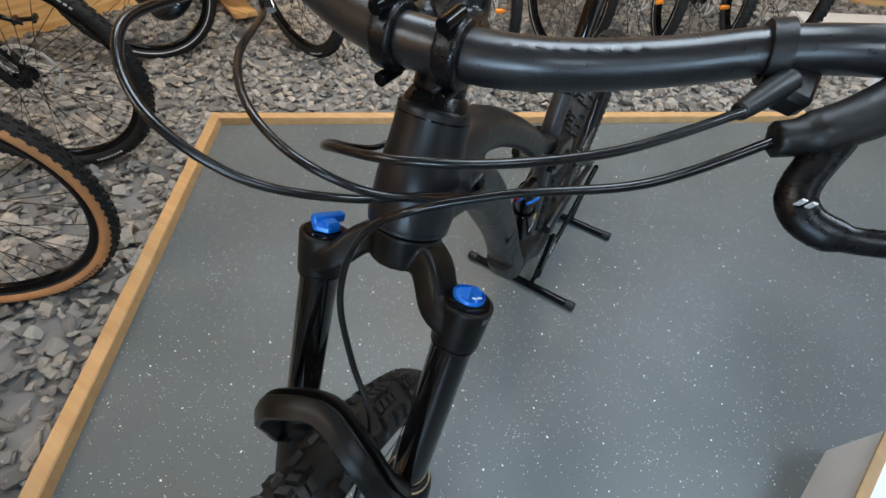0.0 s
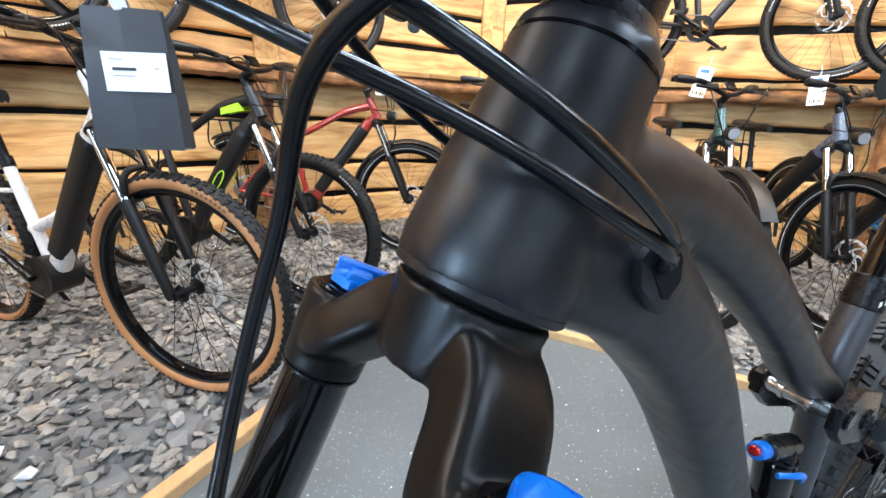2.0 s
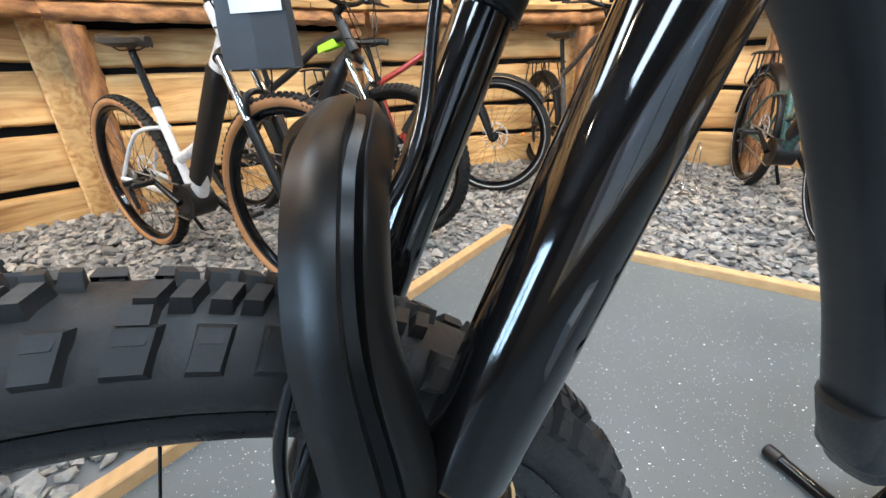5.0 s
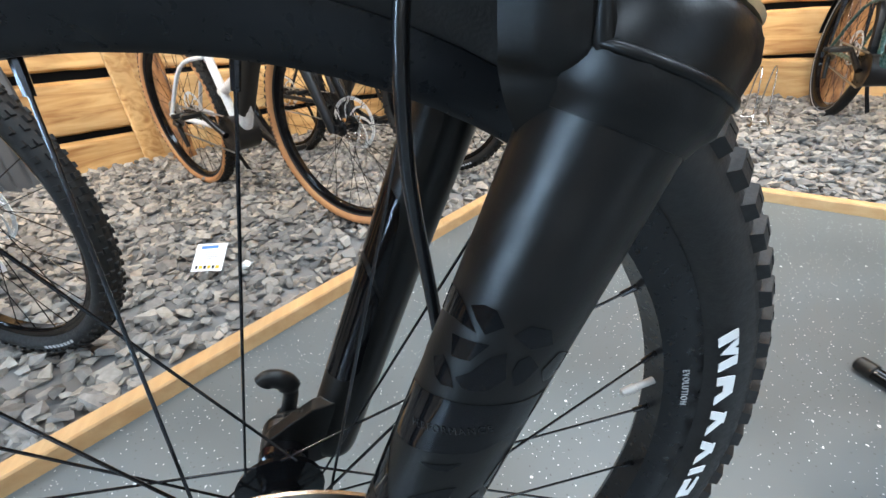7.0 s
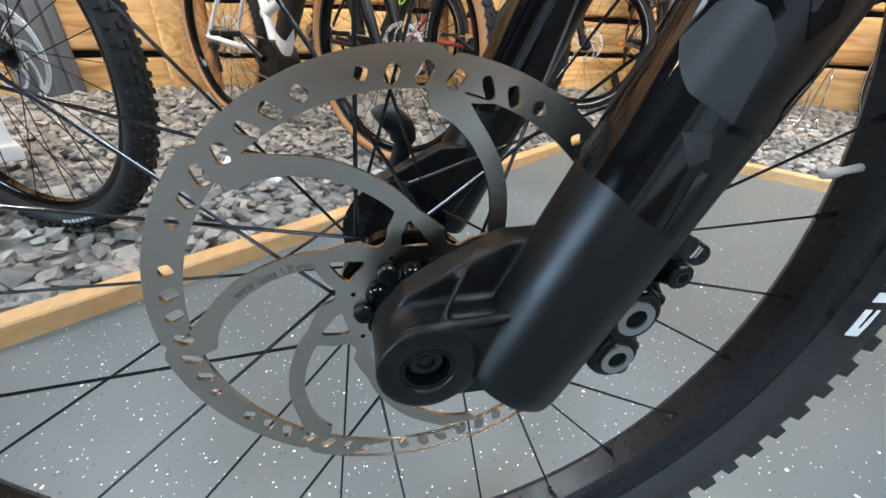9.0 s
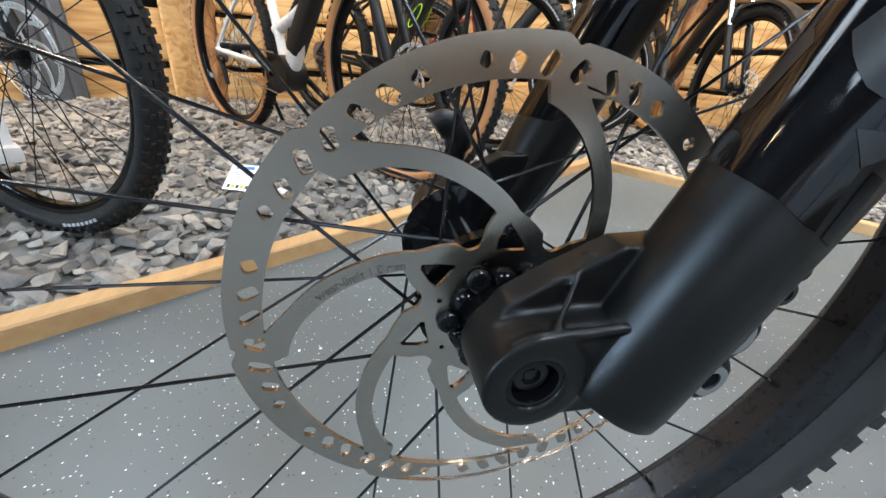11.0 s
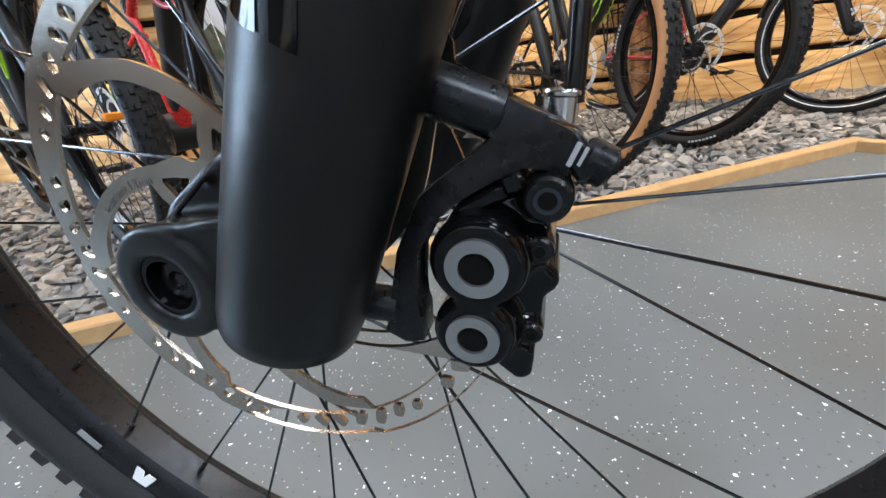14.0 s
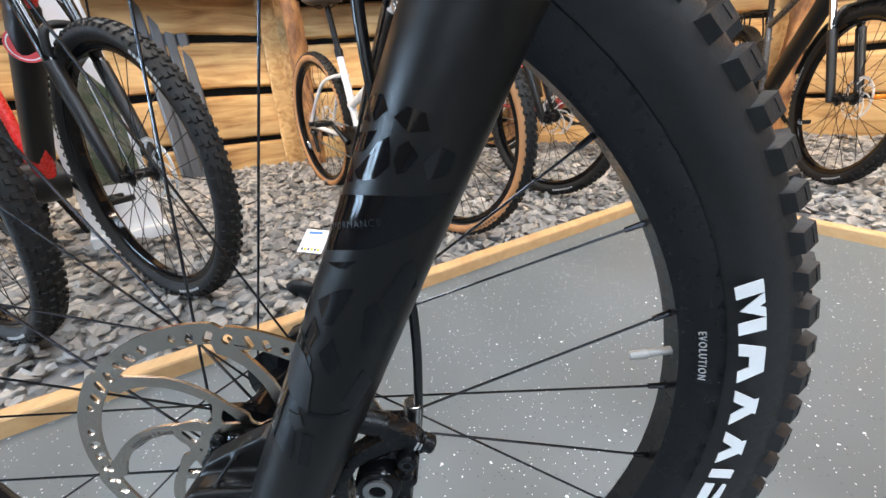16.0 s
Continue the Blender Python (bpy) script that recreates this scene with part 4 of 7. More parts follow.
fork = obj("fork_crown", meld(bm, 0.0016, 3), FORK, bike, "matt black fork crown with pale print")
# race coloured black for the shade in the gap below the head tube
bm = bmesh.new()
cyl(bm, axis0 + LEG * 0.003, axis0 + LEG * 0.012, 0.0270, n=40)
part("crown_race", bm, BACKING_AND_HOLES, fork)
for s in (-1, 1):
    bm = bmesh.new()
    cyl(bm, leg(0.605, s * LX), leg(0.802, s * LX), 0.0180, n=48)
    part("stanchion", bm, STANCHION, fork, "glossy black stanchion tube")
    bm = bmesh.new()
    ring(bm, leg(0.7986, s * LX), LEG, 0.0179, 0.0206, 0.0016, 40)
    part("crown_seam", bm, ANODISED, fork)


def ribbed(bm, points, profile, across):
    """Sweep an open profile of (across, outwards) pairs along points; scale it by each point's fourth number, and fill its groove by the sixth."""
    across = Vector(across).normalized()
    rings = []
    pts = [Vector(p[:3]) for p in points]
    for i, q in enumerate(pts):
        d = (pts[min(i + 1, len(pts) - 1)] - pts[max(i - 1, 0)]).normalized()
        a = (across - d * across.dot(d)).normalized()
        o = d.cross(a)
        if o.dot(q - Vector((0, 0.10, 0.52))) < 0:
            o = -o
        k, flat, fill = points[i][3], points[i][4], min(max(points[i][5], 0.0), 1.0)
        row = []
        for u, v in profile:
            if abs(u) < 0.0035 and v < 0.006:
                v += (0.0070 - v) * fill
            row.append(bm.verts.new(q + a * (u * k) + o * (v * (flat if v > 0 else 1))))
        rings.append(row)
    n = len(profile)
    for u, v in zip(rings, rings[1:]):
        for k in range(n):
            bm.faces.new((u[k], u[(k + 1) % n], v[(k + 1) % n], v[k]))
    bm.faces.new(rings[0][::-1])
    bm.faces.new(rings[-1])


bm = bmesh.new()
half_arch = [(0.0640, 0.1470, 0.558, 0.25, 0.1, 1.0), (0.0660, 0.1510, 0.574, 0.60, 0.2, 1.0), (0.0695, 0.1535, 0.590, 0.92, 0.4, 1.0), (0.0740, 0.1515, 0.606, 1.14, 0.7, 1.0), (0.0774, 0.1470, 0.620, 1.22, 0.9, 0.9), (0.0794, 0.1455, 0.6285, 1.24, 1.0, 0.0), (0.0787, 0.1430, 0.655, 1.12, 1.05, 0.0), (0.0690, 0.1390, 0.700, 1.0, 1.2, 0.0), (0.0450, 0.146, 0.738, 1.0, 1.2, 0.0), (0.0, 0.158, 0.752, 1.0, 1.2, 0.0)]
full = half_arch + [(-q[0],) + q[1:] for q in half_arch[-2::-1]]
arch = spline(full, 8)
prof = [(-0.0150, -0.008), (-0.0162, -0.003), (-0.0148, 0.0008), (-0.0120, 0.0036), (-0.0056, 0.0078), (-0.0040, 0.0080), (-0.0030, 0.0026), (0.0008, 0.0022), (0.0024, 0.0074), (0.0034, 0.0078), (0.0098, 0.0050), (0.0125, 0.0018), (0.0168, -0.0035), (0.0150, -0.008)]
ribbed(bm, arch, prof, (0, -0.94, 0.34))
lowers = part("fork_arch", bm, FORK, bike, "ribbed matt black fork arch over the tyre")
for s in (-1, 1):
    z = [q[0] for q in LEG_R[:4]] + list(np.linspace(0.352, 0.605, 13))
    r = [lower_leg(q, s * LX)[1] for q in z]
    bm = bmesh.new()
    sweep(bm, [lower_leg(q, s * LX)[0] for q in z] + [leg(q, s * LX) for q in (0.6095, 0.612, 0.623, 0.6285, 0.6305)], r + [0.0246, 0.0262, 0.0262, 0.0254, 0.0238], 56)
    part("lower_leg", bm, FORK, lowers, "matt black lower leg with gloss print")
    bm = bmesh.new()
    sweep(bm, [leg(q, s * LX) for q in (0.6030, 0.6070, 0.6095, 0.6245, 0.6290)], [0.0232, 0.0250, 0.0270, 0.0272, 0.0252], 18, up=FWD)
    part("collar", bm, FORK, lowers, "stepped collar at the leg's top")
    # webs from the arch's ridges down to the leg, and the lip of the collar beside them
    bm = bmesh.new()
    for dy, r0 in ((0.0030, 0.0030), (-0.0040, 0.0032)):
        c = Vector((s * 0.0868, 0.1475 - dy, 0.6270))
        sweep(bm, [c + Vector((-s * 0.006, 0.010, -0.034)), c + Vector((-s * 0.001, 0.004, -0.016)), c, c + Vector((0, -0.001, 0.010))], [0.0006, r0 * 0.8, r0, r0 * 0.5], 10)
    lip = [leg(0.6165, s * LX) + (FWD * math.cos(w) + Vector((s * math.sin(w), 0, 0))) * 0.0264 for w in np.linspace(0.5, 3.0, 18)]
    sweep(bm, lip, [0.0004] + [0.0014] * 16 + [0.0004], 10)
    part("arch_boss", bm, FORK, lowers)
    # dropout lug reaching forward from the leg's foot to the axle
    bm = bmesh.new()
    m = Matrix(((0, 0, s, 0), (1, 0, 0, 0), (0, 1, 0, 0), (0, 0, 0, 1)))
    arc_ = [(-0.0178 * math.cos(w), AX + 0.0178 * math.sin(w)) for w in np.linspace(-1.35, 0.9, 14)]
    slab(bm, arc_ + [(-0.006, AX + 0.0205), (0.010, AX + 0.0300), (0.030, AX + 0.0400), (0.046, AX + 0.041), (0.045, AX - 0.012), (0.018, AX - 0.0165)], 0.0535, 0.0655, m)
    slab(bm, arc_ + [(-0.004, AX + 0.0172), (0.008, AX + 0.0182), (0.026, AX + 0.0185), (0.045, AX + 0.019), (0.045, AX - 0.012), (0.018, AX - 0.0165)], 0.064, 0.0742, m)
    slab(bm, [(0.0110, AX - 0.0150), (0.0110, AX + 0.0160), (0.026, AX + 0.0180), (0.045, AX + 0.0185), (0.045, AX - 0.012), (0.018, AX - 0.0163)], 0.0735, 0.0792, m)
    ring(bm, (s * 0.0770, 0, AX), (1, 0, 0), 0.0098, 0.0178, 0.0080, 40)
    sweep(bm, [leg(q, s * LX) for q in (0.345, 0.36, 0.41)], 0.0200, 28)
    sweep(bm, [(s * 0.0775, 0.004, AX + 0.0172), (s * 0.068, 0.013, AX + 0.0280), (s * 0.060, 0.021, AX + 0.0360)], 0.0012, 8)
    sweep(bm, spline([(s * 0.0785, -0.010, AX + 0.0136), (s * 0.0785, -0.002, AX + 0.0172), (s * 0.0785, 0.012, AX + 0.0176), (s * 0.0795, 0.027, AX + 0.0195)], 5), 0.0019, 8)
    obj("dropout", meld(bm, 0.0011, 1), FORK, lowers)
for s in (-1, 1):
    q = leg(0.6285, s * LX)
    bm = bmesh.new()
    cyl(bm, q, q + LEG * 0.006, 0.0232, 0.0205, 36, 0.001)
    part("wiper_seal", bm, PLASTIC, lowers)
    bm = bmesh.new()
    ring(bm, leg(0.6325, s * LX), LEG, 0.0216, 0.0230, 0.0016, 40)
    part("wiper_ring", bm, GOLD, lowers, "pale gold wiper ring")
# axle ends
bm = bmesh.new()
ring(bm, (0.0768, 0, AX), (1, 0, 0), 0.0080, 0.0098, 0.0060, 40)
part("axle_collar", bm, GLOSS, lowers)
bm = bmesh.new()
cyl(bm, (0.060, 0, AX), (0.0752, 0, AX), 0.0080, n=32, bevel=0.0008)
ring(bm, (0.0757, 0, AX), (1, 0, 0), 0.0034, 0.0058, 0.0018, 24)
cyl(bm, (0.073, 0, AX), (0.0757, 0, AX), 0.0022, n=6)
part("axle_end", bm, pbr("grey_axle", (0.022, 0.022, 0.023), 0.18, 0.6, 0.1, 60), lowers, "recessed black axle end")
bm = bmesh.new()
cyl(bm, (-0.055, 0, AX), (-0.090, 0, AX), 0.010, n=20, bevel=0.001)
sweep(bm, spline([(-0.088, 0.0, AX), (-0.089, 0.006, AX + 0.016), (-0.087, 0.011, AX + 0.032), (-0.085, 0.010, AX + 0.045), (-0.084, 0.001, AX + 0.052), (-0.084, -0.005, AX + 0.049)], 5), [0.0090] * 4 + [0.0062] * 8 + [0.0088] * 7 + [0.0084] * 6 + [0.0040], 14, squash=0.7)
part("axle_lever", bm, PLASTIC, lowers, "black quick-release lever")


# gloss panel with matt shapes on it, round the outer side of each leg
def patch(outline, thick=0.0002):
    """A flat mesh with that outline, cut fine enough to roll."""
    bm = bmesh.new()
    xs = [p[0] for p in outline]
    x0, x1 = min(xs), max(xs)
    cols = max(3, int((x1 - x0) / 0.003))
    low, high = [], []
    for i in range(cols + 1):
        x = min(max(x0 + (x1 - x0) * i / cols, x0 + 1e-6), x1 - 1e-6)
        ys = []
        for (ax_, ay), (bx, by) in zip(outline, outline[1:] + outline[:1]):
            if (ax_ > x) != (bx > x):
                ys.append(ay + (by - ay) * (x - ax_) / (bx - ax_))
        low.append(bm.verts.new((x, min(ys), 0)))
        high.append(bm.verts.new((x, max(ys), 0)))
    rows = 8
    grid = [[lo if j == 0 else hi if j == rows else bm.verts.new(lo.co.lerp(hi.co, j / rows)) for j in range(rows + 1)] for lo, hi in zip(low, high)]
    for i in range(cols):
        for j in range(rows):
            bm.faces.new((grid[i][j], grid[i + 1][j], grid[i + 1][j + 1], grid[i][j + 1]))
    me = bpy.data.meshes.new("print")
    bm.to_mesh(me)
    bm.free()
    me.polygons.foreach_set("use_smooth", [True] * len(me.polygons))
    return me


def wrap_leg(me, s, lift, nrm=(0.96, -0.27, 0)):
    """Roll a flat mesh round a lower leg: y along it from its foot, x round it."""
    n = Vector((nrm[0] * s, nrm[1], 0))
    n = (n - LEG * n.dot(LEG)).normalized()
    side = LEG.cross(n)

    def fn(c):
        p, r = lower_leg(0.339 + c.y * 0.905, s * LX)
        w = c.x / r
        return p + (n * math.cos(w) + side * math.sin(w)) * (r + lift)
    return bend(me, fn)


DIM_GREY = pbr("dim_grey_letters", (0.022, 0.022, 0.0225), 0.4, 0.0, 0.1, 60)
GLOSS_SHAPES = [
    [(-0.052, 0.084), (-0.030, 0.082), (-0.012, 0.080), (-0.0030, 0.0775), (0.0005, 0.0775), (0.0002, 0.0950), (-0.0040, 0.100), (-0.0030, 0.112), (-0.0035, 0.126), (-0.006, 0.134), (-0.016, 0.138), (-0.030, 0.136), (-0.052, 0.130)],
    [(0.0016, 0.0772), (0.0086, 0.0765), (0.0080, 0.0955), (0.0010, 0.0955)],
    [(0.0000, 0.1060), (0.0100, 0.1080), (0.0200, 0.1118), (0.0200, 0.1138), (0.0100, 0.1100), (0.0000, 0.1080)],
    [(-0.014, 0.139), (-0.008, 0.136), (-0.006, 0.146), (-0.012, 0.152)],
    [(-0.0035, 0.138), (0.0045, 0.128), (0.0060, 0.137), (0.0005, 0.148), (-0.003, 0.147)],
    [(-0.0125, 0.158), (-0.0045, 0.150), (0.0010, 0.157), (0.0012, 0.172), (-0.004, 0.169)],
    [(-0.014, 0.1745), (-0.005, 0.1765), (-0.001, 0.183)],
    [(-0.050, 0.136), (-0.034, 0.141), (-0.022, 0.143), (-0.018, 0.149), (-0.026, 0.160), (-0.034, 0.168), (-0.050, 0.164)],
    [(0.0080, 0.150), (0.0150, 0.146), (0.0170, 0.160), (0.0110, 0.170), (0.0075, 0.166)],
    [(0.0120, 0.172), (0.0190, 0.164), (0.0250, 0.178), (0.0200, 0.190), (0.0130, 0.186)],
    [(0.0120, 0.118), (0.0210, 0.110), (0.0230, 0.128), (0.0140, 0.138)],
    [(-0.050, 0.166), (-0.033, 0.1705), (-0.0215, 0.1750), (-0.0088, 0.1830), (0.0020, 0.1895), (0.0065, 0.1940), (0.0150, 0.2010), (0.0210, 0.2090), (0.0225, 0.2170), (0.0020, 0.2100), (-0.0150, 0.2020), (-0.033, 0.1935), (-0.050, 0.188)],
    [(-0.036, 0.2230), (-0.0240, 0.2270), (-0.0148, 0.2282), (-0.0222, 0.2335), (-0.028, 0.2345), (-0.036, 0.2330)],
    [(-0.0202, 0.2345), (-0.0125, 0.2292), (-0.0088, 0.2310), (-0.0082, 0.2345), (-0.0121, 0.2380), (-0.0180, 0.2370)],
    [(-0.0222, 0.2225), (-0.0190, 0.2160), (-0.0110, 0.2200), (-0.0098, 0.2272), (-0.0150, 0.2250)],
    [(-0.0260, 0.2100), (-0.0240, 0.2060), (-0.0170, 0.2052), (-0.0140, 0.2075), (-0.0190, 0.2135), (-0.0230, 0.2145)],
    [(-0.0150, 0.2110), (-0.0106, 0.2090), (-0.0015, 0.2150), (-0.0012, 0.2190), (-0.0045, 0.2275), (-0.0088, 0.2230), (-0.0092, 0.2190)],
    [(-0.0005, 0.2215), (0.0012, 0.2170), (0.0055, 0.2200), (0.0065, 0.2255), (0.0020, 0.2290), (-0.0005, 0.2260)],
    [(0.0085, 0.2240), (0.0120, 0.2190), (0.0180, 0.2230), (0.0180, 0.2300), (0.0110, 0.2310)],
    [(-0.0050, 0.2335), (0.0010, 0.2310), (0.0070, 0.2340), (0.0040, 0.2385), (-0.0030, 0.2380)],
    [(-0.050, 0.2000), (-0.040, 0.2020), (-0.036, 0.2110), (-0.042, 0.2180), (-0.050, 0.2170)],
]
MATT_SHAPES = [
    [(-0.0233, 0.1210), (-0.0185, 0.1140), (-0.0126, 0.1096), (-0.0040, 0.1085), (0.0005, 0.1078), (0.0000, 0.1180), (-0.0032, 0.1275), (-0.0097, 0.1322), (-0.0168, 0.1324), (-0.0220, 0.1290)],
    [(-0.0090, 0.1013), (-0.0024, 0.0945), (0.0010, 0.0990), (0.0000, 0.1050)],
    [(-0.040, 0.100), (-0.034, 0.096), (-0.030, 0.118), (-0.036, 0.126)],
]
for shape in GLOSS_SHAPES:
    obj("gloss_shape", wrap_leg(patch(shape), 1, 0.0003), GLOSS, lowers, "gloss black printed shape")
for shape in MATT_SHAPES:
    obj("print_shape", wrap_leg(patch(shape), 1, 0.0005), GHOST, lowers)
for shape in ([(0.020, 0.072), (0.044, 0.0765), (0.054, 0.080), (0.0585, 0.090), (0.058, 0.125), (0.056, 0.150), (0.048, 0.160), (0.038, 0.168), (0.020, 0.172)], [(0.020, 0.178), (0.040, 0.173), (0.0555, 0.155), (0.0545, 0.185), (0.051, 0.216), (0.040, 0.224), (0.020, 0.224)]):
    obj("gloss_panel", wrap_leg(patch(shape), -1, 0.0003), GLOSS, lowers, "gloss black print panel")
me = lettering("PERFORMANCE", 0.0036, 0.0001, 0.0, 1.25)
obj("print_word", wrap_leg(bend(me, lambda v: Vector((v.x * 0.845 - v.y * 0.53 - 0.010, v.x * 0.53 + v.y * 0.845 + 0.1925, 0))), 1, 0.0005), DIM_GREY, lowers, "faint grey words on the print panel")
me = lettering("EVOL", 0.0066, 0.0002, 0.0002)
obj("print_word", wrap(me, leg(0.8300), LEG, (0.96, -0.22, 0), 0.0228), pbr("pale_print", (0.12, 0.12, 0.12), 0.4, 0.0, 0.1, 60), fork, "pale print on the crown")

# blue caps
for s in (-1, 1):
    c = leg(0.8360, s * LX)
    bm = bmesh.new()
    cyl(bm, c - LEG * 0.004, c + LEG * 0.0008, 0.0196, n=48, bevel=0.0008)
    cyl(bm, c, c + LEG * 0.0024, 0.0176, 0.0172, 6 if s > 0 else 40, 0.0006)
    part("cap_base", bm, GLOSS, fork, "gloss black six-sided cap seat" if s > 0 else "gloss black cap seat", smooth=s < 0)
    rot = LEG.to_track_quat("Z", "Y").to_matrix().to_4x4()
    bm = bmesh.new()
    n = 72
    rings = []
    for rr, h in ((0.0172, 0.0050), (0.0175, 0.0086), (0.0170, 0.0100), (0.0156, 0.0112), (0.0130, 0.0124), (0.0100, 0.0134), (0.0065, 0.0140), (0.0030, 0.0143), (0.0, 0.0143)):
        row = []
        for k in range(n):
            w = 2 * math.pi * k / n
            # three sharp crests with flat-sided valleys, or the dial's lobes
            lobe = abs((1.5 * w / math.pi) % 1.0 - 0.5) * 2 if s > 0 else abs((3 * w / math.pi) % 1.0 - 0.5) * 2
            valley = min(1.0, 1.5 * (1 - lobe))
            fade = min(1.0, max(0.0, (0.0172 - rr) / 0.0016)) * min(1.0, rr / 0.007)
            r_ = 0.77 * rr * (1.0 if s > 0 else 1 - 0.10 * valley * min(1, rr / 0.012))
            row.append(bm.verts.new(Matrix.Translation(c) @ rot @ Vector((r_ * math.cos(w + 0.35), r_ * math.sin(w + 0.35), h - (0.0036 if s > 0 else 0.0016) - (0.0050 if s > 0 else 0.0016) * fade * valley))))
        rings.append(row)
    for a, b in zip(rings, rings[1:]):
        for k in range(n):
            bm.faces.new((a[k], a[(k + 1) % n], b[(k + 1) % n], b[k]))
    bmesh.ops.remove_doubles(bm, verts=bm.verts[:], dist=1e-5)
    cap = part("dial", bm, BLUE, bike, "bright blue anodised top cap" if s > 0 else "bright blue damping lever dial")
    if s < 0:
        bm = bmesh.new()
        block(bm, 0.0085, 0.031, 0.0085, Matrix.Translation(c) @ rot @ pose(0.001, -0.003, 0.0116, 0, 0, -20), 0.0030, 3)
        block(bm, 0.0130, 0.024, 0.0070, Matrix.Translation(c) @ rot @ pose(0.0, 0.0, 0.0098, 0, 0, 68), 0.0032, 3)
        part("dial_lever", bm, BLUE, cap)
    else:
        me = plate("print", [dense([(-0.0042, -0.001), (0.0042, -0.001), (0.0042, 0.001), (-0.0042, 0.001)], 0.001)], 0.0004)
        bend(me, lambda v: Matrix.Translation(c) @ rot @ pose(-0.0080, 0.0058, 0.0082, 0, 0, 48) @ v)
        obj("print_bar", me, WHITE, bike)

# front brake caliper
def yz(y, z, x):
    return Vector((x, y, z))


body = bmesh.new()
for y, z, r in ((0.0890, 0.3550, 0.0136), (0.0862, 0.3330, 0.0121)):
    sweep(body, [yz(y, z, 0.018), yz(y, z, 0.022), yz(y, z, 0.0645), yz(y, z, 0.0672)], [r - 0.003, r, r, r - 0.0016], 32)
m = Matrix(((0, 0, 1, 0), (1, 0, 0, 0), (0, 1, 0, 0), (0, 0, 0, 1)))
slab(body, [(0.078, 0.326), (0.093, 0.318), (0.1000, 0.3180), (0.1040, 0.330), (0.1062, 0.350), (0.1075, 0.364), (0.103, 0.371), (0.092, 0.371), (0.080, 0.364)], 0.024, 0.0560, m)
slab(body, [(0.0880, 0.3215), (0.0975, 0.3130), (0.1015, 0.3155), (0.1025, 0.3240), (0.0960, 0.3260)], 0.048, 0.0605, m)
for y, z, r, x1 in ((0.1035, 0.3565, 0.0052, 0.0600), (0.1005, 0.3295, 0.0048, 0.0585), (0.1050, 0.3450, 0.0046, 0.0560), (0.1068, 0.3715, 0.0066, 0.0620)):
    sweep(body, [yz(y, z, 0.024), yz(y, z, x1 - 0.002), yz(y, z, x1)], [r, r, r - 0.001], 18)
caliper = obj("brake_caliper", meld(body, 0.0012, 3), GLOSS, bike, "gloss black four-piston brake caliper")
SATIN = pbr("satin_alloy", (0.36, 0.36, 0.355), 0.38, 0.85, 0.15, 60)
for y, z, r0, r1 in ((0.0890, 0.3550, 0.0048, 0.0083), (0.0862, 0.3330, 0.0044, 0.0076)):
    bm = bmesh.new()
    ring(bm, (0.0675, y, z), (1, 0, 0), r0, r1, 0.0022, 40)
    part("piston_cap", bm, SATIN, caliper, "silver piston ring")
    # black disc stands in for the dark of the open ring
    bm = bmesh.new()
    cyl(bm, (0.0650, y, z), (0.0676, y, z), r0 + 0.0001, n=28)
    part("cap_socket", bm, BACKING_AND_HOLES, caliper)
for y, z, x0, x1, r in ((0.1068, 0.3718, 0.058, 0.0655, 0.0057), (0.1045, 0.3568, 0.056, 0.0610, 0.0037), (0.1015, 0.3295, 0.054, 0.0595, 0.0034)):
    bm = bmesh.new()
    cyl(bm, (x0, y, z), (x1, y, z), r, n=24, bevel=0.0008)
    bolt = part("bolt", bm, ANODISED, caliper, "socket-head bolt")
    bm = bmesh.new()
    ring(bm, (x1, y, z), (1, 0, 0), r * 0.40, r * 0.58, 0.0008, 24)
    part("socket", bm, SPOKE if r > 0.005 else GLOSS, bolt)
    # black hexagon painted as the socket's shade
    bm = bmesh.new()
    cyl(bm, (x1 - 0.001, y, z), (x1 + 0.0002, y, z), r * 0.42, n=6)
    part("socket_floor", bm, BACKING_AND_HOLES, bolt)
# pad carrier on the caliper's top
bm = bmesh.new()
block(bm, 0.010, 0.0150, 0.0045, pose(0.0560, 0.0905, 0.3705, 24, 0, 0), 0.0012)
block(bm, 0.012, 0.0065, 0.0062, pose(0.0560, 0.0985, 0.3752, 20, 0, 0), 0.0014)
part("pad_carrier", bm, GLOSS, caliper, "black pad carrier")
bracket = None
for q0, q1, r0 in ((Vector((0.058, 0.072, 0.4020)), Vector((0.0550, 0.0965, 0.3905)), 0.0068), (Vector((0.060, 0.044, 0.3400)), Vector((0.0570, 0.0615, 0.3365)), 0.0058)):
    bm = bmesh.new()
    sweep(bm, [q0, q1 - (q1 - q0).normalized() * 0.001, q1], [r0, r0, r0 - 0.0008], 24)
    if bracket:
        part("mount_post", bm, ANODISED, bracket)
    else:
        bracket = part("caliper_bracket", bm, ANODISED, bike, "black caliper adapter bracket")
bm = bmesh.new()
slab(bm, [(0.0985, 0.3950), (0.1130, 0.3862), (0.1112, 0.3760), (0.1065, 0.3768), (0.1010, 0.3800), (0.0930, 0.3755), (0.0845, 0.3722), (0.0765, 0.3662), (0.0700, 0.3560), (0.0680, 0.3430), (0.0700, 0.3350), (0.0690, 0.3260), (0.0630, 0.3250), (0.0560, 0.3290), (0.0612, 0.3400), (0.0645, 0.3565), (0.0735, 0.3725), (0.0820, 0.3782), (0.0915, 0.3830), (0.0930, 0.3870)], 0.0500, 0.0612, m, 0.0011)
part("bracket_arm", bm, ANODISED, bracket, "cranked black arm")
bm = bmesh.new()
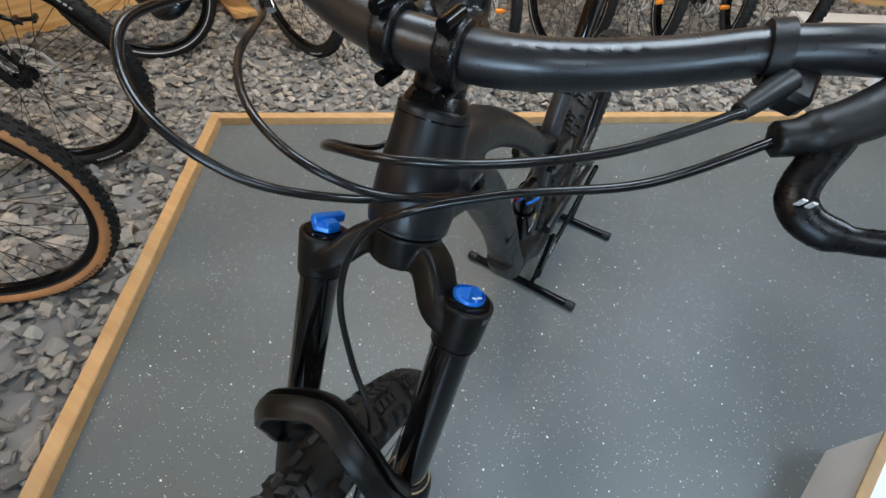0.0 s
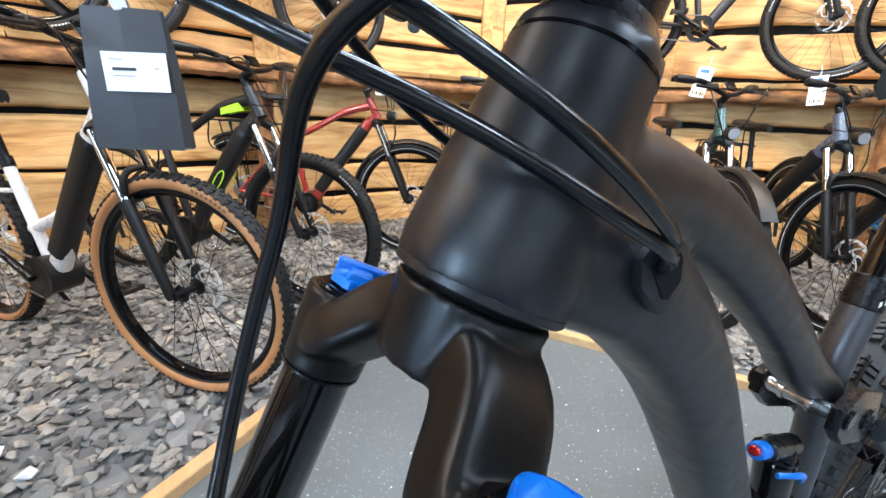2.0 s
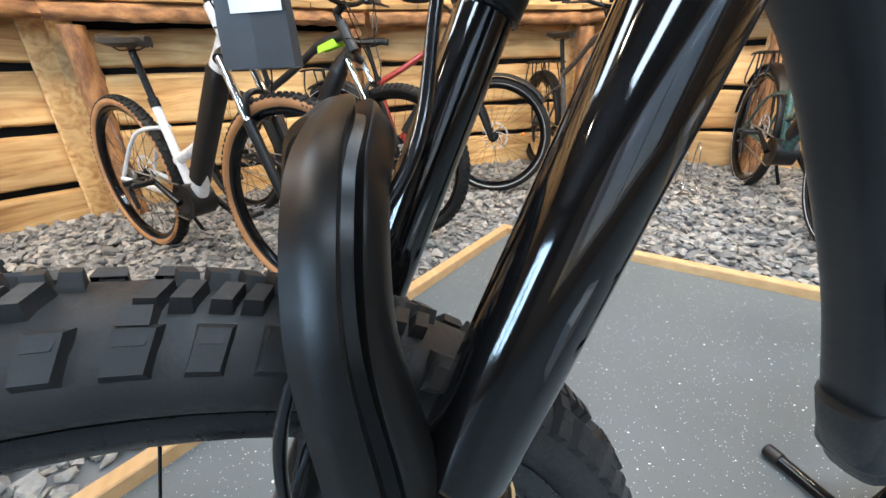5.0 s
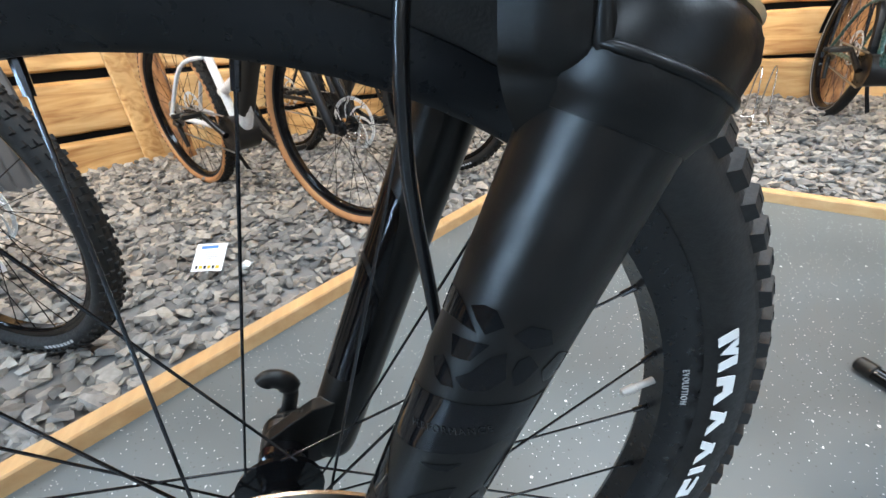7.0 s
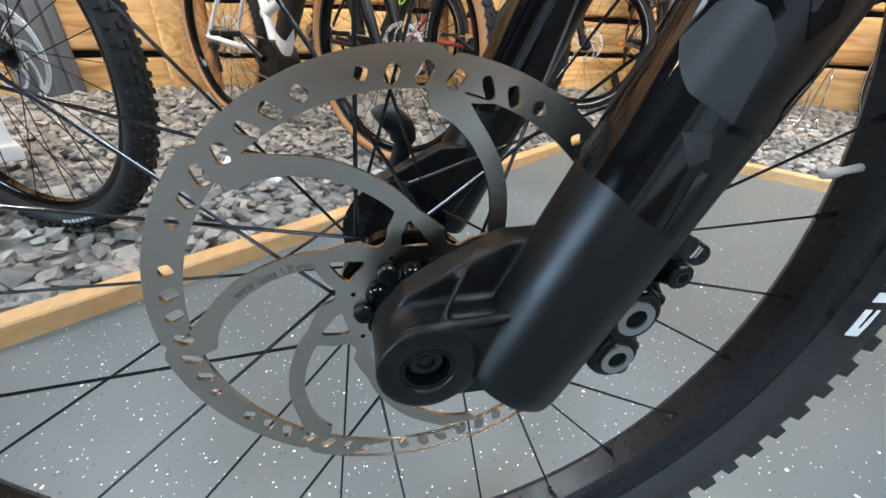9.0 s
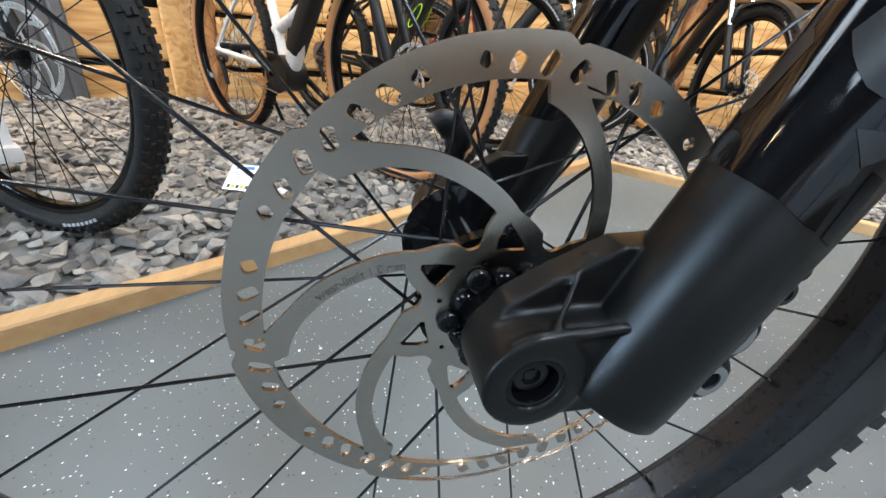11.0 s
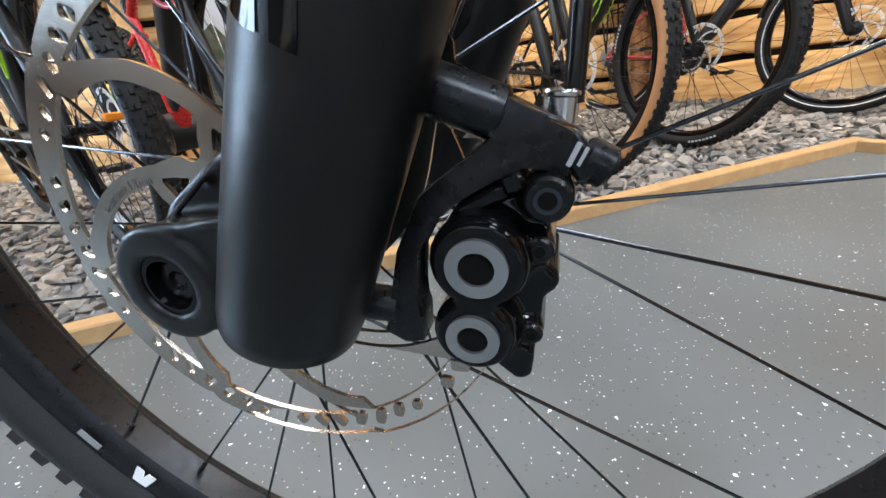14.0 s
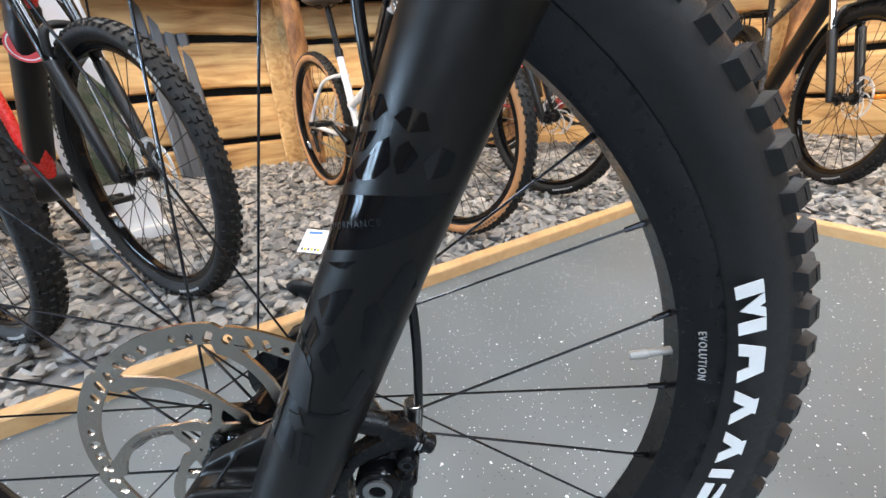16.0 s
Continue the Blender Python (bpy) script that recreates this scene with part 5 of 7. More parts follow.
block(bm, 0.0105, 0.0062, 0.0118, pose(0.0558, 0.1134, 0.3806, 31, 0, 0), 0.0010)
part("bolt_seat", bm, ANODISED, bracket)
bm = bmesh.new()
cyl(bm, (0.0560, 0.1145, 0.3800), (0.0560, 0.1212, 0.3760), 0.0052, n=24, bevel=0.0010)
part("bolt", bm, ANODISED, bracket, "grey socket-head bolt")
for k in (0, 1):
    bm = bmesh.new()
    block(bm, 0.0005, 0.0012 - 0.0004 * k, 0.0058 - 0.0012 * k, pose(0.0613, 0.1126 + 0.0020 * k, 0.3813 - 0.0006 * k, -27, 0, 0))
    part("print_bar", bm, pbr("pale_mark", (0.42, 0.42, 0.42), 0.5, 0.0, 0.1, 60), bracket)
bm = bmesh.new()
for j in range(4):
    block(bm, 0.0005, 0.0012, 0.0030, pose(0.0600, 0.0968 + 0.0005 * j, 0.3165 + 0.0017 * j, 62, 0, 0))
part("print_bar", bm, GREY_PRINT, caliper)
bm = bmesh.new()
cyl(bm, (0.042, 0.1080, 0.374), (0.042, 0.1098, 0.3925), 0.0048, n=24)
cyl(bm, (0.042, 0.1098, 0.3925), (0.042, 0.1100, 0.3945), 0.0053, n=24, bevel=0.0006)
part("hose_fitting", bm, SILVER, caliper, "silver hose fitting")

# frame
bm = bmesh.new()
cyl(bm, axis0 + LEG * 0.0075, axis0 + LEG * 0.104, 0.0340, 0.0275, 40)
sweep(bm, [axis0 + LEG * q for q in (0.0075, 0.02, 0.05, 0.08, 0.104)], [0.0345, 0.0352, 0.0330, 0.0290, 0.0262], 36)
tt = spline([(*fp(0.345, 0.918), 0.0265), (*fp(0.395, 0.910), 0.0240), (*fp(0.445, 0.889), 0.0218), (*fp(0.50, 0.851), 0.0205), (*fp(0.56, 0.806), 0.0200), (*fp(0.63, 0.752), 0.0215), (*fp(0.715, 0.695), 0.0205)], 6)
sweep(bm, [q[:3] for q in tt], [q[3] for q in tt], 20, squash=1.05, power=2.4)
dt = spline([(*fp(0.338, 0.895), 0.030), (*fp(0.392, 0.862), 0.0295), (*fp(0.440, 0.806), 0.0275), (*fp(0.487, 0.723), 0.0270), (*fp(0.541, 0.616), 0.0280), (*fp(0.594, 0.506), 0.0300), (*fp(0.632, 0.424), 0.0330), (*fp(0.668, 0.345), 0.0370)], 6)
sweep(bm, [q[:3] for q in dt], [q[3] for q in dt], 24, squash=1.06, power=3.0)
frame_ob = obj("bike_frame", meld(bm, 0.0030, 6), MATT, bike, "matt black frame with thick down tube")
bm = bmesh.new()
ring(bm, axis0 + LEG * 0.0955, LEG, 0.0262, 0.0282, 0.0014, 40)
part("headset_seam", bm, GLOSS, frame_ob)
bm = bmesh.new()
ring(bm, axis0 + LEG * 0.0090, LEG, 0.0262, 0.0342, 0.0040, 56)
bmesh.ops.bevel(bm, geom=bm.edges[:], offset=0.0007, segments=1, affect="EDGES")
part("lower_cup", bm, MATT, frame_ob)
# motor cover, bash guard and battery cover seam
bm = bmesh.new()
sweep(bm, spline([fp(0.605, 0.470), fp(0.640, 0.395), fp(0.690, 0.330), fp(0.760, 0.300), fp(0.830, 0.310)], 5), [0.037] * 10 + [0.044] * 6 + [0.05] * 4 + [0.04], 20, squash=0.85, power=3.0)
part("motor_cover", bm, PLASTIC, frame_ob, "black plastic motor cover")
bm = bmesh.new()
st_ = spline([(*fp(0.770, 0.36), 0.022), (*fp(0.760, 0.52), 0.019), (*fp(0.735, 0.64), 0.019), (*fp(0.722, 0.70), 0.0190), (*fp(0.728, 0.755), 0.0185), (*fp(0.738, 0.80), 0.0178)], 6)
sweep(bm, [q[:3] for q in st_], [q[3] for q in st_], 20)
part("seat_tube", bm, pbr("graphite_paint", (0.06, 0.06, 0.064), 0.33, 0.3, 0.2, 14, 0.06), frame_ob, "graphite grey seat tube")
bm = bmesh.new()
cyl(bm, fp(0.734, 0.787), fp(0.741, 0.822), 0.0192, n=28, bevel=0.0015)
part("seat_collar", bm, ANODISED, frame_ob, "black seat clamp with white print")
for j in range(4):
    bm = bmesh.new()
    block(bm, 0.0006, 0.0055, 0.0060, pose(*fp(0.7235 + 0.0075 * j, 0.803, 0.0193 - 0.0012 * abs(j - 1.5)), 8, 0, -6))
    part("print_bar", bm, WHITE, frame_ob)
bm = bmesh.new()
cyl(bm, fp(0.739, 0.815), fp(0.799, 0.996), 0.0155, n=24)
part("seatpost", bm, STANCHION, bike, "black dropper seatpost")
bm = bmesh.new()
sad = spline([(0.625, 0.985, 0.018), (0.66, 0.992, 0.024), (0.72, 0.994, 0.038), (0.78, 0.996, 0.058), (0.83, 1.003, 0.070), (0.87, 1.010, 0.060)], 5)
rings = []
for y, z, w in sad:
    row = []
    for u, v in ((-1, -0.4), (-0.92, 0.05), (-0.5, 0.3), (0, 0.34), (0.5, 0.3), (0.92, 0.05), (1, -0.4), (0.7, -0.7), (0, -0.55), (-0.7, -0.7)):
        row.append(bm.verts.new(fp(y + 0.010, z + 0.035 + v * 0.030, u * w)))
    rings.append(row)
for a, b in zip(rings, rings[1:]):
    for k in range(10):
        bm.faces.new((a[k], a[(k + 1) % 10], b[(k + 1) % 10], b[k]))
bm.faces.new(rings[0][::-1])
bm.faces.new(rings[-1])
part("saddle", bm, PLASTIC, bike, "black saddle")
# rocker link, rear shock, stays
for s in (-1, 1):
    bm = bmesh.new()
    mm = Matrix(((REAR_SLOPE, 0, 1.0, fp(0, 0, s * 0.034).x), (1, 0, 0, 0), (0, 1, 0, 0), (0, 0, 0, 1)))
    slab(bm, [fp(y, z).yz for y, z in ((0.655, 0.715), (0.700, 0.725), (0.760, 0.690), (0.800, 0.640), (0.795, 0.615), (0.745, 0.625), (0.700, 0.655), (0.655, 0.690))], -0.006, 0.006, mm, 0.0025)
    part("rocker_link", bm, ANODISED, frame_ob, "black rocker link plate")
    for y, z, r in ((0.668, 0.703, 0.011), (0.785, 0.630, 0.011), (0.730, 0.668, 0.013)):
        bm = bmesh.new()
        cyl(bm, fp(y, z, s * 0.036), fp(y, z, s * 0.044), r, n=20, bevel=0.0015)
        part("pivot_bolt", bm, GLOSS, frame_ob)
    bm = bmesh.new()
    sweep(bm, spline([fp(0.785, 0.632, s * 0.048), fp(0.90, 0.56, s * 0.055), fp(1.04, 0.45, s * 0.066), fp(1.15, 0.37, s * 0.072)], 5), [0.0145] * 5 + [0.013] * 6 + [0.012] * 5, 14, squash=0.7)
    part("seat_stay", bm, MATT, frame_ob)
    bm = bmesh.new()
    sweep(bm, spline([fp(0.80, 0.345, s * 0.045), fp(0.90, 0.372, s * 0.055), fp(1.02, 0.375, s * 0.065), fp(1.15, AX, s * 0.072)], 5), [0.020] * 5 + [0.017] * 6 + [0.013] * 5, 14, squash=0.65)
    part("chain_stay", bm, MATT, frame_ob)
bm = bmesh.new()
cyl(bm, fp(0.668, 0.703, -0.04), fp(0.668, 0.703, 0.04), 0.0085, n=18)
ring(bm, fp(0.668, 0.703, 0.012), (1, -0.11, 0), 0.0085, 0.0105, 0.004, 20)
ring(bm, fp(0.668, 0.703, -0.012), (1, -0.11, 0), 0.0085, 0.0105, 0.004, 20)
part("shock_pin", bm, SILVER, frame_ob)
top, foot = fp(0.630, 0.660, 0.008), fp(0.700, 0.450, 0.008)
dirn = (foot - top).normalized()
bm = bmesh.new()
cyl(bm, top, top + dirn * 0.012, 0.0150, 0.0165, 28, 0.001)
cyl(bm, top + dirn * 0.012, top + dirn * 0.075, 0.0185, n=32, bevel=0.002)
cyl(bm, top + dirn * 0.070, top + dirn * 0.088, 0.0165, n=28)
cyl(bm, top + dirn * 0.085, top + dirn * 0.20, 0.0225, n=32, bevel=0.0025)
shock = part("rear_shock", bm, GLOSS, bike, "gloss black air shock with piggyback reservoir")
bm = bmesh.new()
cyl(bm, fp(0.580, 0.680, 0.010), fp(0.662, 0.650, 0.010), 0.0112, n=28, bevel=0.002)
part("reservoir", bm, ANODISED, shock, "dark grey reservoir")
bm = bmesh.new()
cyl(bm, fp(0.562, 0.6865, 0.010), fp(0.581, 0.6795, 0.010), 0.0084, n=28, bevel=0.0015)
part("dial", bm, BLUE, shock, "blue dial")
bm = bmesh.new()
cyl(bm, fp(0.554, 0.6895, 0.010), fp(0.563, 0.686, 0.010), 0.0048, n=22, bevel=0.0015)
part("dial", bm, REDM, shock, "red dial")
bm = bmesh.new()
sweep(bm, spline([fp(0.600, 0.648, 0.022), fp(0.618, 0.646, 0.030), fp(0.640, 0.636, 0.032), fp(0.652, 0.622, 0.030)], 5), [0.0032] * 6 + [0.0040] * 6 + [0.0032] * 4, 12, squash=0.7)
part("lockout_lever", bm, BLUE, shock, "blue lockout lever")
bm = bmesh.new()
block(bm, 0.0008, 0.010, 0.010, pose(*fp(0.676, 0.556, 0.0312), 16, 0, -6))
part("sticker", bm, YELLOW, shock, "yellow sticker")
for j in range(3):
    bm = bmesh.new()
    block(bm, 0.0008, 0.012 - 0.002 * j, 0.010, pose(*fp(0.668 + 0.013 * j, 0.515 + 0.004 * j, 0.0312 - 0.001 * abs(j - 1)), 16, 0, -6))
    part("print_block", bm, GREY_PRINT, shock)
# crank, chainring, chain
bm = bmesh.new()
lathe(bm, [(0.050, 0.0), (0.078, 0.0), (0.078, 0.003), (0.050, 0.003)], 48)
cr = part("chainring", bm, ANODISED, bike)
cr.matrix_local = pose(*fp(0.775, 0.345, -0.052), 0, 0, TURN_REAR)
for s in (-1, 1):
    bm = bmesh.new()
    q0, q1 = fp(0.775, 0.345, s * 0.072), fp(0.775 - s * 0.145, 0.345 + s * 0.070, s * 0.082)
    sweep(bm, [q0, q0.lerp(q1, 0.5), q1], [0.017, 0.013, 0.014], 14, squash=0.6)
    arm_ob = part("crank_arm", bm, GLOSS, bike, "black crank arm with white print" if s > 0 else "")
    if s > 0:
        for j in range(5):
            bm = bmesh.new()
            block(bm, 0.0006, 0.006, 0.012, pose(*fp(0.742 - 0.0102 * j, 0.361 + 0.0049 * j, 0.0842), 25, 0, TURN_REAR))
            part("print_bar", bm, WHITE, arm_ob)
bm = bmesh.new()
for a, b in ((fp(0.775, 0.422, -0.052), fp(1.15, 0.400, -0.050)), (fp(0.775, 0.268, -0.052), fp(1.14, 0.285, -0.050))):
    cyl(bm, a, b, 0.0042, n=6)
part("chain", bm, STEEL, bike)
bm = lathe(bmesh.new(), [(0.02, 0.0), (0.068, 0.004), (0.068, 0.008), (0.055, 0.010), (0.055, 0.014), (0.04, 0.016), (0.04, 0.030), (0.02, 0.034)], 36)
cas = part("cassette", bm, STEEL, rear)
cas.matrix_local = pose(-0.052, 0, 0)
rr = obj("brake_rotor", rotor.data, None, rear)
rr.matrix_local = pose(0.040, 0, 0)

# headset, stem, bar
bm = bmesh.new()
cyl(bm, axis0 + LEG * 0.100, axis0 + LEG * 0.112, 0.0262, 0.0215, 32, 0.001)
cyl(bm, axis0 + LEG * 0.112, axis0 + LEG * 0.135, 0.0195, n=32, bevel=0.0008)
part("headset_spacer", bm, ANODISED, bike)
DIM_PRINT = pbr("dim_grey_print", (0.06, 0.06, 0.062), 0.3, 0.0, 0.15, 60)
BAR = Vector((0, 0.316, 0.999))
top = axis0 + LEG * 0.156
bm = bmesh.new()
cyl(bm, axis0 + LEG * 0.130, axis0 + LEG * 0.178, 0.0205, n=28, bevel=0.002)
for x in (-0.022, 0.022):
    sweep(bm, [BAR + Vector((x - 0.0085, 0, 0)), BAR + Vector((x + 0.0085, 0, 0))], 0.0212, 28)
    sweep(bm, [BAR + Vector((x, 0.010, 0)), top + Vector((x * 0.6, -0.006, 0))], [0.012, 0.016], 14)
stem = obj("stem", meld(bm, 0.0022, 4), ANODISED, bike, "short black stem clamping the bar")
for x in (-0.022, 0.022):
    for v in (1, -1):
        bm = bmesh.new()
        c = BAR + Vector((x, -0.008, 0.0220 * v))
        cyl(bm, c + Vector((0, -0.012, -0.001 * v)), c + Vector((0, 0.010, 0)), 0.0046, n=16, bevel=0.0006)
        part("bolt", bm, GLOSS, stem)
half_bar = [(0.02, 0.316, 0.999, 0.0159), (0.06, 0.324, 1.000, 0.0152), (0.10, 0.338, 1.004, 0.0141), (0.14, 0.349, 1.013, 0.0130), (0.18, 0.356, 1.026, 0.0118), (0.22, 0.361, 1.034, 0.0112), (0.30, 0.378, 1.042, 0.0111), (0.39, 0.400, 1.046, 0.0111)]
bar_line = [(-x, y, z, r) for x, y, z, r in half_bar[::-1]] + half_bar
bar_pts, bar_r = [q[:3] for q in bar_line], [q[3] for q in bar_line]
handlebar = part("handlebar", tube(bar_pts, bar_r, 28, up=(0, 0, 1), steps=6), pbr("satin_bar", (0.014, 0.0143, 0.0155), 0.30, 0.1, 0.05, 30, 0.03, spec=0.8), bike, "satin black riser bar with pale print")
for j in range(9):
    w = 0.006 if j % 3 else 0.0045
    me = strip(-0.0012, 0.0010 if j % 2 else 0.0002, 0, w, 0.001, 6)
    x = 0.050 + 0.0085 * j
    c = Vector([x] + [float(np.interp(x, [q[0] for q in half_bar], [q[k] for q in half_bar])) for k in (1, 2)])
    obj("print_bar", wrap(me, c, (1, 0.3, 0.08), (0, -0.55, 0.83), float(np.interp(x, [q[0] for q in half_bar], [q[3] for q in half_bar])) + 0.0003), DIM_PRINT, handlebar)
for s in (-1, 1):
    bm = bmesh.new()
    p = [(s * 0.245, 0.366, 1.0745), (s * 0.30, 0.378, 1.079), (s * 0.38, 0.398, 1.083)]
    sweep(bm, spline(p, 8), 0.0160, 20)
    for j in range(12):
        f = j / 12
        q = Vector((s * (0.255 + 0.125 * f), 0.368 + 0.030 * f, 1.0755 + 0.0075 * f))
        sweep(bm, [q, q + Vector((s * 0.005, 0.0012, 0.0003))], 0.0172, 16)
    part("grip", bm, PLASTIC, handlebar, "black rubber grip")
    # brake lever: clamp, cylinder, blade
    bm = bmesh.new()
    ring(bm, (s * 0.236, 0.364, 1.0735), (1, 0.2 * s, 0.05), 0.0108, 0.0165, 0.013, 24)
    sweep(bm, spline([(s * 0.236, 0.350, 1.062), (s * 0.224, 0.336, 1.054), (s * 0.206, 0.322, 1.045), (s * 0.192, 0.316, 1.041)], 5), [0.012] * 6 + [0.0115] * 5 + [0.009] * 5, 16)
    lever = obj("brake_lever", meld(bm, 0.0022, 4), PLASTIC, bike, "black hydraulic brake lever with white mark")
    bm = bmesh.new()
    sweep(bm, spline([(s * 0.216, 0.322, 1.046), (s * 0.212, 0.300, 1.026), (s * 0.232, 0.292, 1.018), (s * 0.275, 0.300, 1.026), (s * 0.345, 0.322, 1.040)], 6), [0.0085] * 6 + [0.0085] * 7 + [0.0065] * 6 + [0.006] * 6, 14, squash=0.65, up=(0, 0.3, 1))
    part("blade", bm, ANODISED, lever, "black lever blade")
    bm = bmesh.new()
    for j in (0, 1):
        block(bm, 0.0022, 0.0008, 0.009, pose(s * 0.212 + 0.004 * j, 0.2925, 1.0285, 30, 0, 0))
    part("print_bar", bm, WHITE, lever)
    bm = bmesh.new()
    ring(bm, (s * 0.178, 0.3525, 1.0645), (1, 0.2 * s, 0.25), 0.012, 0.0152, 0.009, 32)
    cyl(bm, (s * 0.188, 0.340, 1.058), (s * 0.172, 0.312, 1.051), 0.0072, 0.0045, 20, 0.001)
    block(bm, 0.022, 0.026, 0.014, pose(s * 0.190, 0.344, 1.055, 20, 10, 0), 0.003)
    part("remote", bm, PLASTIC, handlebar, "black shifter pod" if s < 0 else "black seatpost remote")
    if s < 0:
        bm = bmesh.new()
        cyl(bm, (-0.168, 0.344, 1.030), (-0.156, 0.336, 1.018), 0.0055, 0.0045, 14, 0.0006)
        part("barrel_adjuster", bm, SILVER, handlebar)

HOSES = [
    ("brake_hose", "black front brake hose", 0.0027, [(0.196, 0.318, 1.042), (0.149, 0.294, 1.009), (0.085, 0.278, 0.982), (0.030, 0.261, 0.951), (-0.001, 0.252, 0.909), (-0.009, 0.235, 0.857), (0.008, 0.214, 0.803), (0.035, 0.189, 0.754), (0.046, 0.148, 0.712), (0.046, 0.122, 0.659), (0.043, 0.115, 0.599), (0.042, 0.118, 0.534), (0.0415, 0.1165, 0.450), (0.042, 0.1100, 0.393)]),
    ("brake_hose", "black rear brake hose", 0.0027, [(-0.196, 0.318, 1.042), (-0.158, 0.288, 1.042), (-0.123, 0.238, 1.036), (-0.082, 0.215, 1.010), (-0.039, 0.222, 0.979), (0.001, 0.254, 0.957), (0.025, 0.297, 0.935), (0.042, 0.335, 0.912), (0.0455, 0.358, 0.898), (0.034, 0.3755, 0.8835)]),
    ("gear_cable", "black gear cable", 0.0025, [(-0.160, 0.338, 1.022), (-0.147, 0.332, 1.010), (-0.102, 0.291, 1.000), (-0.060, 0.256, 0.998), (-0.018, 0.242, 0.990), (0.017, 0.252, 0.973), (0.040, 0.279, 0.955), (0.050, 0.312, 0.934), (0.0485, 0.350, 0.908), (0.034, 0.3790, 0.8885)]),
    ("seatpost_cable", "black seatpost remote cable", 0.0024, [(0.173, 0.312, 1.051), (0.131, 0.278, 1.033), (0.085, 0.255, 1.020), (0.042, 0.246, 1.009), (0.005, 0.252, 0.996), (-0.021, 0.268, 0.977), (-0.038, 0.292, 0.957), (-0.044, 0.317, 0.935), (-0.041, 0.344, 0.919), (-0.027, 0.374, 0.924)]),
]
def settled(p):
    """A hose point, moved with the head where it is high up and with the legs where it is low."""
    p = Vector(p)
    q = (p + Vector((0, -0.012 * min(max((p.z - 0.40) / 0.15, 0), 1), 0.0))).lerp(UPPER @ p, min(max((p.z - 0.62) / 0.2, 0), 1))
    return q + Vector(CONTROLS_DROP) * min(max((abs(p.x) - 0.03) / 0.15, 0), 1) * (1 if p.x > 0 else min(max((abs(p.x) - 0.10) / 0.06, 0), 1))


for name, label, r, pts in HOSES:
    part(name, tube([settled(p) for p in pts], r, 12, steps=8), HOSE, bike, label)
for ob in bike.children:
    if ob.name.split(".")[0] == "brake_lever":
        ob.matrix_local = CONTROLS @ ob.matrix_local
for ob in handlebar.children:
    if ob.name.split(".")[0] != "print_bar":
        ob.matrix_local = CONTROLS @ ob.matrix_local
bm = bmesh.new()
block(bm, 0.012, 0.012, 0.020, pose(0.036, 0.130, 0.694, -35, 8, 0), 0.002)
part("hose_clip", bm, PLASTIC, lowers)
# cable port on the frame's left: slanted rim, black patch for the slot's shade
pn = Vector((0.985, -0.10, 0.13)).normalized()
pu = Vector((0.10, 0.995, 0.0))
pu = (pu - pn * pu.dot(pn)).normalized()
pv = pn.cross(pu)
pc = Vector((0.0362, 0.3500, 0.8700))
pp = Matrix(((pu.x, pv.x, pn.x, pc.x), (pu.y, pv.y, pn.y, pc.y), (pu.z, pv.z, pn.z, pc.z), (0, 0, 0, 1)))
bm = bmesh.new()
slab(bm, [(-0.0130, 0.0100), (-0.0100, 0.0130), (0.0080, 0.0150), (0.0115, 0.0120), (0.0120, -0.0020), (0.0040, -0.0125), (-0.0010, -0.0130), (-0.0120, -0.0010)], -0.006, 0.0012, pp, 0.0008)
port = part("cable_port", bm, MATT, bike, "matt black cable entry port")
bm = bmesh.new()
slab(bm, [(-0.0085, 0.0070), (-0.0060, 0.0095), (0.0065, 0.0105), (0.0080, 0.0080), (0.0080, -0.0005), (0.0020, -0.0070), (-0.0010, -0.0065)], -0.006, 0.0017, pp)
part("slot", bm, BACKING_AND_HOLES, port)
# tone-on-tone panels on the lower left flank of the down tube
for y0, z0, y1, z1, off in ((0.520, 0.640, 0.538, 0.604, 0.0292), (0.541, 0.598, 0.564, 0.552, 0.0300), (0.567, 0.546, 0.592, 0.494, 0.0312)):
    bm = bmesh.new()
    slab(bm, [fp(y, z).yz for y, z in ((y0 - 0.012, z0 - 0.004), (y0 + 0.012, z0 + 0.006), (y1 + 0.012, z1 + 0.006), (y1 - 0.012, z1 - 0.004))], -0.0005, 0.0005, Matrix(((REAR_SLOPE, 0, 1, fp(0, 0, off).x), (1, 0, 0, 0), (0, 1, 0, 0), (0, 0, 0, 1))))
    part("ghost_print", bm, GHOST, frame_ob)

# display stand under the rear wheel
stand = thing("bike_stand", "black tubular display stand under the rear wheel", "bike stand", (0.012, 0.950, 0.0), -4.0)
bm = bmesh.new()
for y in (0.0, 0.375):
    bm = bmesh.new()
    cyl(bm, (-0.185, y, 0.0135), (0.185, y, 0.0135), 0.0125, n=18)
    bar_ob = part("foot_bar", bm, GLOSS, stand)
    for s in (-1, 1):
        bm = bmesh.new()
        cyl(bm, (s * 0.165, y, 0.0145), (s * 0.197, y, 0.0145), 0.0145, n=18, bevel=0.003)
        part("end_cap", bm, PLASTIC, bar_ob, "ribbed plastic end cap")
for s in (-1, 1):
    bm = bmesh.new()
    sweep(bm, spline([(s * 0.040, 0.0, 0.02), (s * 0.046, 0.12, 0.10), (s * 0.062, 0.255, 0.355)], 6), 0.0075, 12)
    sweep(bm, spline([(s * 0.040, 0.375, 0.02), (s * 0.046, 0.33, 0.14), (s * 0.062, 0.258, 0.355)], 6), 0.0075, 12)
    part("upright", bm, GLOSS, stand)

